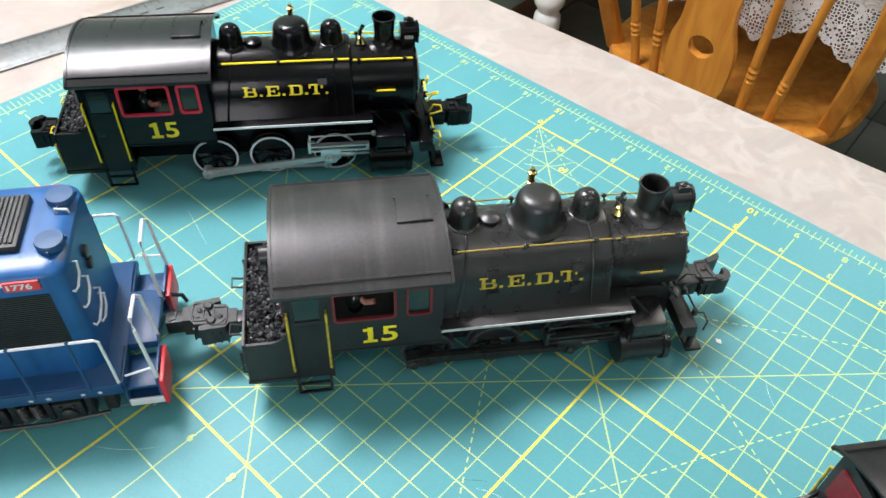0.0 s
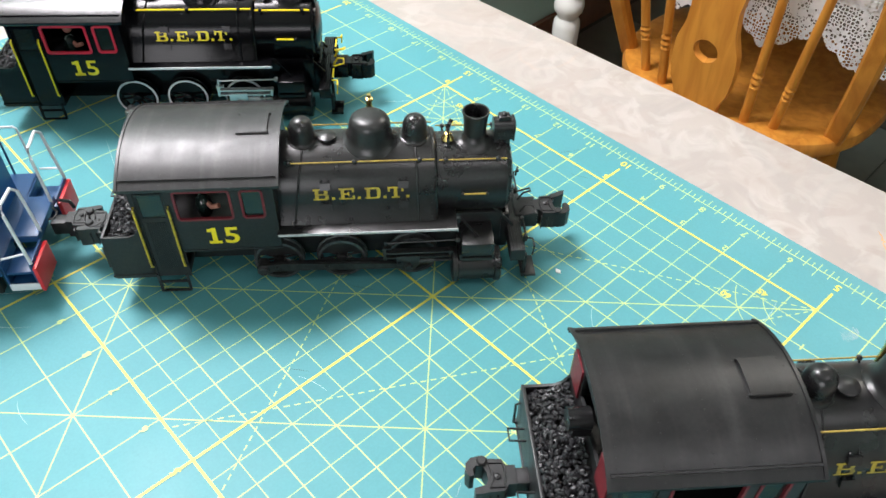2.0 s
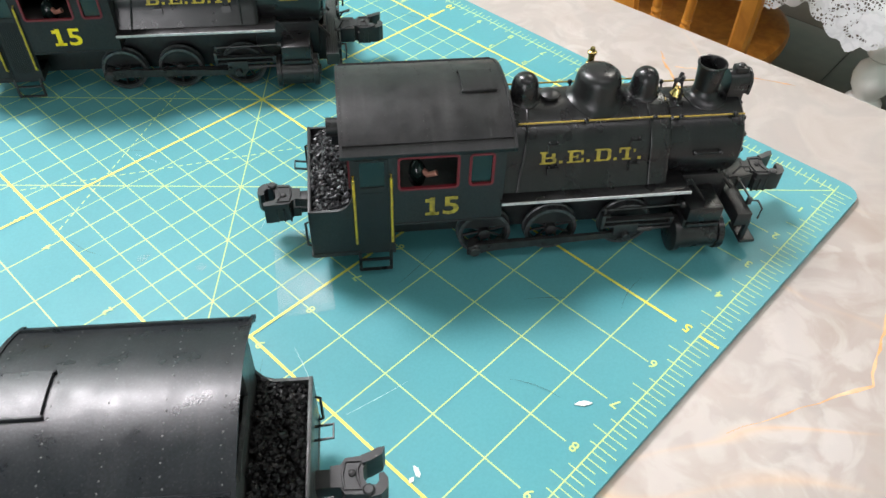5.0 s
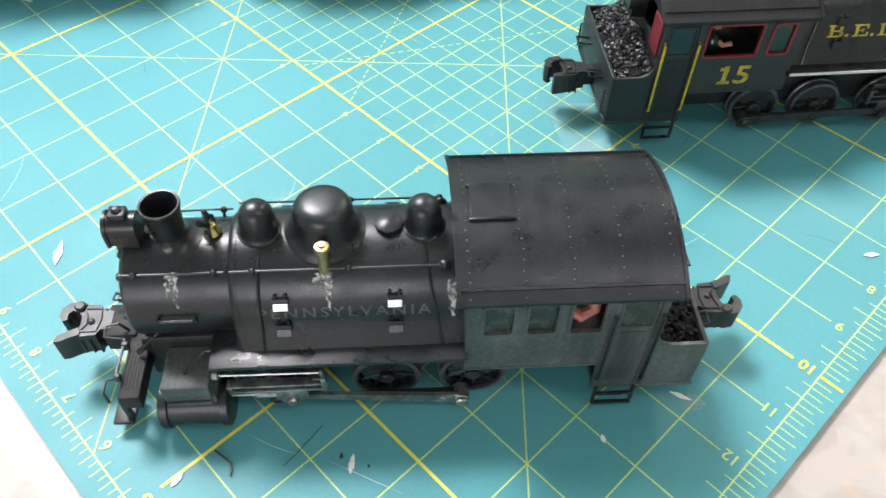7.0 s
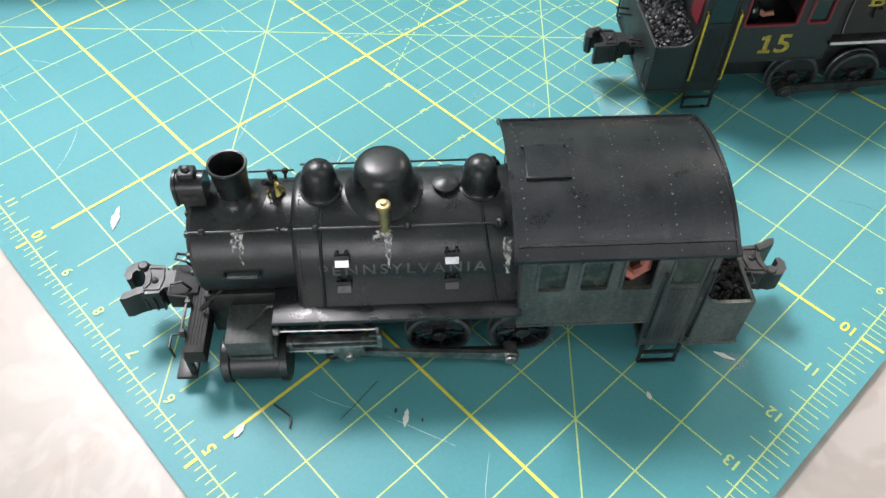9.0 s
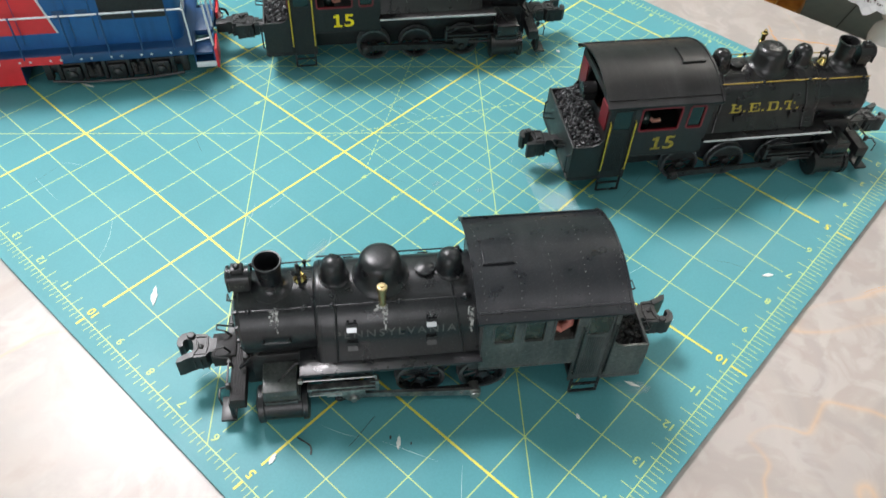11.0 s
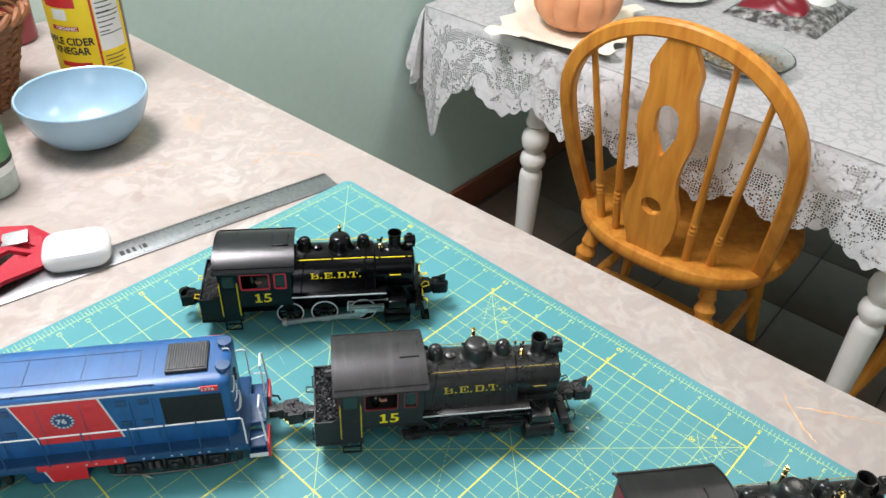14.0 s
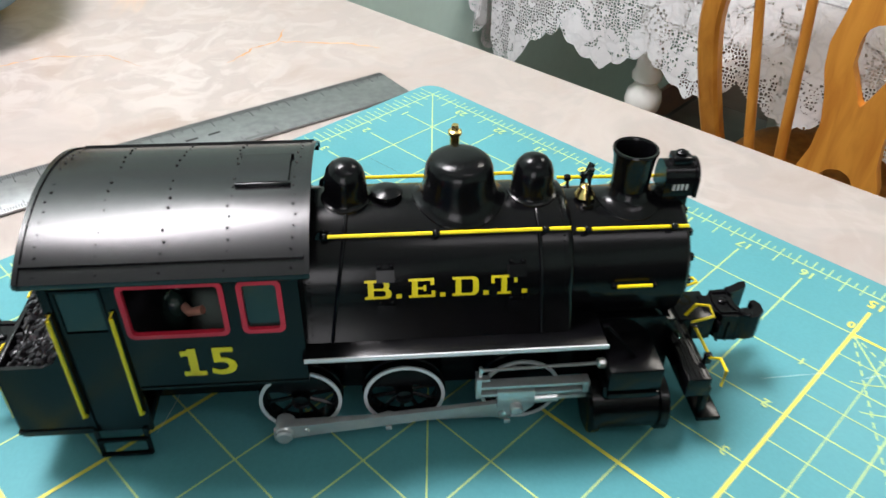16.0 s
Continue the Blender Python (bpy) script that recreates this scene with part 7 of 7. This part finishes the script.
def lace_material(name, open_work):
    """White lace: closely worked flowers and leaves, open net between them, and rows of small holes."""
    m = bpy.data.materials.new(name)
    m.use_nodes = True
    nt = m.node_tree
    nodes, links = nt.nodes, nt.links
    bsdf, out = nodes["Principled BSDF"], nodes["Material Output"]
    bsdf.inputs["Roughness"].default_value = 0.85
    tc = nodes.new("ShaderNodeTexCoord")

    def math_node(op, a, b=None):
        n = nodes.new("ShaderNodeMath")
        n.operation = op
        for i, v in enumerate((a, b)):
            if v is None:
                continue
            if isinstance(v, (int, float)):
                n.inputs[i].default_value = v
            else:
                links.new(v, n.inputs[i])
        return n.outputs[0]

    def noise_node(scale, detail):
        n = nodes.new("ShaderNodeTexNoise")
        n.inputs["Scale"].default_value, n.inputs["Detail"].default_value = scale, detail
        links.new(tc.outputs["Object"], n.inputs["Vector"])
        return n
    warp = nodes.new("ShaderNodeMixRGB")
    warp.blend_type, warp.inputs["Fac"].default_value = "ADD", 0.05
    links.new(tc.outputs["Object"], warp.inputs["Color1"])
    links.new(noise_node(30, 3).outputs["Color"], warp.inputs["Color2"])
    flower = nodes.new("ShaderNodeTexVoronoi")
    flower.inputs["Scale"].default_value = 13
    links.new(warp.outputs["Color"], flower.inputs["Vector"])
    petal = nodes.new("ShaderNodeTexVoronoi")
    petal.feature = "DISTANCE_TO_EDGE"
    petal.inputs["Scale"].default_value = 34
    links.new(warp.outputs["Color"], petal.inputs["Vector"])
    zone = noise_node(10, 2).outputs["Fac"]
    worked = math_node("LESS_THAN", math_node("ADD", flower.outputs["Distance"], math_node("MULTIPLY", zone, -1.3)), -0.165)
    slit = math_node("GREATER_THAN", petal.outputs["Distance"], 0.13)
    band = math_node("LESS_THAN", math_node("ABSOLUTE", math_node("SUBTRACT", noise_node(26, 1).outputs["Fac"], 0.5)), 0.06)
    worked = math_node("MULTIPLY", worked, math_node("MAXIMUM", slit, math_node("SUBTRACT", 1.0, band)))
    wave = nodes.new("ShaderNodeTexVoronoi")
    wave.feature = "DISTANCE_TO_EDGE"
    wave.inputs["Scale"].default_value, wave.inputs["Randomness"].default_value = 190, 0.6
    links.new(tc.outputs["Object"], wave.inputs["Vector"])
    thread = math_node("LESS_THAN", wave.outputs["Distance"], 0.17)
    cover = math_node("MAXIMUM", worked, thread)
    ramp = nodes.new("ShaderNodeValToRGB")
    low, high = (0.66, 0.74) if open_work else (0.36, 0.46)
    ramp.color_ramp.elements[0].position, ramp.color_ramp.elements[0].color = 0.02, (low, low, low * 1.02, 1)
    ramp.color_ramp.elements[1].position, ramp.color_ramp.elements[1].color = 0.12, (high, high * 0.995, high * 1.015, 1)
    links.new(petal.outputs["Distance"], ramp.inputs["Fac"])
    links.new(ramp.outputs["Color"], bsdf.inputs["Base Color"])
    bump = nodes.new("ShaderNodeBump")
    bump.inputs["Strength"].default_value, bump.inputs["Distance"].default_value = (0.5, 0.003) if open_work else (0.25, 0.0015)
    links.new(petal.outputs["Distance"], bump.inputs["Height"])
    links.new(bump.outputs["Normal"], bsdf.inputs["Normal"])
    if open_work:
        hole_shader = nodes.new("ShaderNodeBsdfTransparent")
        mix = nodes.new("ShaderNodeMixShader")
        links.new(cover, mix.inputs["Fac"])
        links.new(hole_shader.outputs[0], mix.inputs[1])
        links.new(bsdf.outputs[0], mix.inputs[2])
        links.new(mix.outputs[0], out.inputs["Surface"])
    return m


M["lace"] = lace_material("white_lace", True)
M["damask"] = lace_material("white_damask", False)
cloth = root("tablecloth", ROOM, "white lace-edged tablecloth draped over the table", "tablecloth")
bm = bmesh.new()
prism(bm, [(TX0 - 0.004, TY0 - 0.004), (TX1 + 0.004, TY0 - 0.004), (TX1 + 0.004, TY1 + 0.004), (TX0 - 0.004, TY1 + 0.004)], "z", TZ + 0.001, TZ + 0.004)
part("cloth_top", bm, M["damask"], cloth, "white damask cloth top")


def skirt(p0, p1, out, drop0, drop1, phase, sway=1.0, tail=0.0):
    """A hanging side of the cloth: folds, a scalloped lace hem, and a tail that droops near the far end."""
    bm = bmesh.new()
    a, b, o = Vector(p0), Vector(p1), Vector(out)
    ln = (b - a).length
    nx, nz = max(40, int(ln / 0.006)), 14
    rows = []
    for j in range(nz + 1):
        row = []
        for i in range(nx + 1):
            f = i / nx
            s = f * ln
            drop = drop0 + (drop1 - drop0) * f
            point = (s / 0.165 + phase) % 1.0
            hem = 0.052 * (1 - abs(2 * point - 1)) ** 0.8 + 0.009 * abs(math.sin(s * math.pi / 0.033)) + tail * math.exp(-((ln - s - 0.034) / 0.036) ** 2)
            d = (drop - 0.035 + hem) * j / nz
            g = j / nz
            wave = (0.016 * math.sin(s * 21 + phase) + 0.009 * math.sin(s * 47 + 2 * phase)) * g
            p = a.lerp(b, f) + o * (0.004 + (0.026 * g ** 0.6 + wave) * sway) + Vector((0, 0, -d))
            row.append(bm.verts.new(p))
        rows.append(row)
    for r0, r1 in zip(rows, rows[1:]):
        for i in range(nx):
            bm.faces.new((r0[i], r0[i + 1], r1[i + 1], r1[i]))
    part("lace_skirt", bm, M["lace"], cloth, "hanging white lace hem", angle=80)


CZ = TZ + 0.003
skirt((TX0 - 0.003, TY0, CZ), (TX0 - 0.003, TY1, CZ), (-1, 0, 0), 0.170, 0.170, 0.4, 0.5, 0.17)
skirt((TX0, TY1 + 0.003, CZ), (TX1, TY1 + 0.003, CZ), (0, 1, 0), 0.25, 0.25, 1.1, 0.5)
skirt((TX0, TY0 - 0.003, CZ), (TX1, TY0 - 0.003, CZ), (0, -1, 0), 0.165, 0.165, 2.0)
skirt((TX1 + 0.003, TY0, CZ), (TX1 + 0.003, TY1, CZ), (1, 0, 0), 0.165, 0.165, 0.9)
for cx, cy, ox, oy in ((TX0, TY1, -1, 1), (TX0, TY0, -1, -1)):
    bm = bmesh.new()
    rows = []
    for j in range(15):
        g = j / 14
        row = []
        for i in range(25):
            f = i / 24
            ang = f * math.pi / 2
            d = g * (0.155 + 0.055 * math.exp(-((f - 0.80) / 0.16) ** 2) + 0.03 * math.exp(-((f - 0.2) / 0.15) ** 2) - 0.02 * math.exp(-((f - 0.5) / 0.06) ** 2))
            rad = 0.004 + 0.030 * g ** 0.6 + 0.018 * g * math.sin(5 * math.pi * f + 0.6)
            row.append(bm.verts.new((cx + ox * rad * math.cos(ang), cy + oy * min(rad, 0.05) * math.sin(ang), CZ - d)))
        rows.append(row)
    for r0, r1 in zip(rows, rows[1:]):
        for i in range(24):
            bm.faces.new((r0[i], r0[i + 1], r1[i + 1], r1[i]))
    part("lace_corner", bm, M["lace"], cloth, "drooping lace corner", angle=80)

# things on the table
M["pumpkin"] = material("terracotta_ceramic", srgb(216, 152, 110), 0.45, grain=0.05, size=40, other=srgb(200, 130, 88), blotch=0.5, blotch_size=12)
M["cream"] = material("cream_linen", srgb(236, 226, 208), 0.85, grain=0.06, size=300, bump=0.2, bump_size=900)
pumpkin = root("ceramic_pumpkin", pose(1.445, 0.973, TZ + 0.008), "terracotta coloured ribbed ceramic pumpkin on a cream cloth", "pumpkin")
bm = bmesh.new()
rings = []
for j in range(19):
    b = math.pi * j / 18
    ring = []
    for i in range(80):
        a = 2 * math.pi * i / 80
        rib = 1 - 0.10 * abs(math.sin(5 * a)) ** 0.4 * -1 - 0.10
        r = 0.098 * math.sin(b) ** 0.75 * rib + 0.001
        ring.append(bm.verts.new((r * math.cos(a), r * math.sin(a), 0.066 - 0.066 * math.cos(b))))
    rings.append(ring)
for a, b in zip(rings, rings[1:]):
    for i in range(80):
        bm.faces.new((a[i], a[(i + 1) % 80], b[(i + 1) % 80], b[i]))
part("body", bm, M["pumpkin"], pumpkin, angle=60)
bm = bmesh.new()
tube(bm, [(0, 0, 0.125), (0.003, 0, 0.145), (0.012, 0.004, 0.16)], [0.014, 0.009, 0.008], 10)
part("stem", bm, M["base"], pumpkin)
bm = bmesh.new()
rows = []
for j in range(25):
    row = []
    for i in range(25):
        x, y = (i / 24 - 0.5) * (0.30 + 0.02 * math.sin(j * 0.9)), (j / 24 - 0.5) * (0.27 + 0.02 * math.sin(i * 0.8 + 1))
        z = 0.0032 + (0.5 + 0.5 * noise.noise(Vector((x * 22, y * 22, 3)))) * 0.035 * max(0, math.hypot(x, y) - 0.085) / 0.1
        row.append(bm.verts.new((x, y, z)))
    rows.append(row)
for r0, r1 in zip(rows, rows[1:]):
    for i in range(24):
        bm.faces.new((r0[i], r0[i + 1], r1[i + 1], r1[i]))
napkin = thing("linen_cloth", bm, M["cream"], "rumpled cream linen cloth under the pumpkin", "cloth")
napkin.matrix_world = pose(1.435, 0.985, TZ + 0.0045, 0, 0, 20)

M["glass"] = bpy.data.materials.new("cut_glass")
M["glass"].use_nodes = True
b = M["glass"].node_tree.nodes["Principled BSDF"]
b.inputs["Base Color"].default_value, b.inputs["Roughness"].default_value, b.inputs["Transmission Weight"].default_value = (0.9, 0.92, 0.9, 1), 0.05, 1.0
bm = bmesh.new()
lathe(bm, [(0.045, 0.0), (0.062, 0.004), (0.082, 0.016), (0.092, 0.030), (0.089, 0.031), (0.079, 0.018), (0.058, 0.008), (0.002, 0.006)], seg=64)
dish = thing("glass_dish", bm, M["glass"], "shallow cut-glass dish on the lace cloth", "dish")
dish.matrix_world = pose(1.530, 0.612, TZ + 0.0045) @ Matrix.Diagonal((1.12, 1.12, 1.0, 1.0))
bm = bmesh.new()
prng = random.Random(9)
for k in range(260):
    a, r = prng.uniform(0, 6.28), 0.070 * math.sqrt(prng.random())
    ball(bm, (r * math.cos(a), r * math.sin(a), 0.011 + prng.uniform(0, 0.005)), prng.uniform(0.003, 0.0055), 1, (1, 0.8, 0.5))
M["pot"] = material("dried_petals", srgb(150, 128, 98), 0.7, grain=0.5, size=120, other=srgb(70, 80, 52), blotch=0.9, blotch_size=90)
petals = thing("potpourri", bm, M["pot"], "brown and green dried petals in the glass dish", "potpourri")
petals.matrix_world = dish.matrix_world

M["foil_red"] = material("maroon_foil", srgb(120, 20, 36), 0.3, grain=0.1, size=60)
M["foil_dark"] = material("dark_printed_foil", srgb(70, 66, 64), 0.35, grain=0.5, size=70, other=(0.6, 0.6, 0.6), blotch=0.7, blotch_size=60)
bag = root("snack_bag", pose(1.945, 0.68, TZ + 0.004, 0, 0, -88), "maroon, white and black printed foil bag on the table", "bag")
def pouch(x0, x1, y0, y1, h, seed):
    bm = bmesh.new()
    rows = []
    for j in range(21):
        row = []
        for i in range(25):
            fx, fy = i / 24, j / 20
            z = h * math.sin(math.pi * fx) ** 0.5 * math.sin(math.pi * fy) ** 0.6
            z += 0.25 * h * noise.noise(Vector((fx * 5 + seed, fy * 5, seed))) * math.sin(math.pi * fx) * math.sin(math.pi * fy)
            row.append(bm.verts.new((x0 + (x1 - x0) * fx, y0 + (y1 - y0) * fy, max(0.0008, z))))
        rows.append(row)
    for r0, r1 in zip(rows, rows[1:]):
        for i in range(24):
            bm.faces.new((r0[i], r0[i + 1], r1[i + 1], r1[i]))
    return bm
part("dark_end", pouch(-0.115, 0.115, -0.145, 0.145, 0.040, 1.0), M["foil_dark"], bag)
part("maroon_front", pouch(-0.105, 0.075, -0.118, 0.02, 0.056, 2.0), M["foil_red"], bag, "maroon printed panel")
part("white_panel", pouch(-0.07, 0.09, -0.035, 0.11, 0.062, 3.0), M["label_white"], bag, "white printed panel")
bm = bmesh.new()
lathe(bm, [(0.05, 0), (0.07, 0.003), (0.115, 0.014), (0.117, 0.016), (0.068, 0.006), (0.001, 0.005)], seg=64)
plate = thing("plate", bm, M["white_gloss"], "white dinner plate on the lace cloth", "plate")
plate.location = (1.83, 0.95, TZ + 0.0045)

# ---- floor tiles ----
tile_mesh = None
TS = 0.305
for i in range(11):
    for j in range(10):
        x, y = 0.62 + i * TS, WALL_Y - 0.02 - (j + 1) * TS
        if x + TS > 3.88 or y < -1.75:
            continue
        if tile_mesh is None:
            bm = bmesh.new()
            box(bm, 0.0022, TS - 0.0022, 0.0022, TS - 0.0022, -0.006, 0.0, 0.0008)
            ob = part("tile", bm, M["tile"], floor)
            tile_mesh = ob.data
        else:
            ob = new("tile", tile_mesh)
            ob.parent = floor
        ob.location = (x, y, 0)
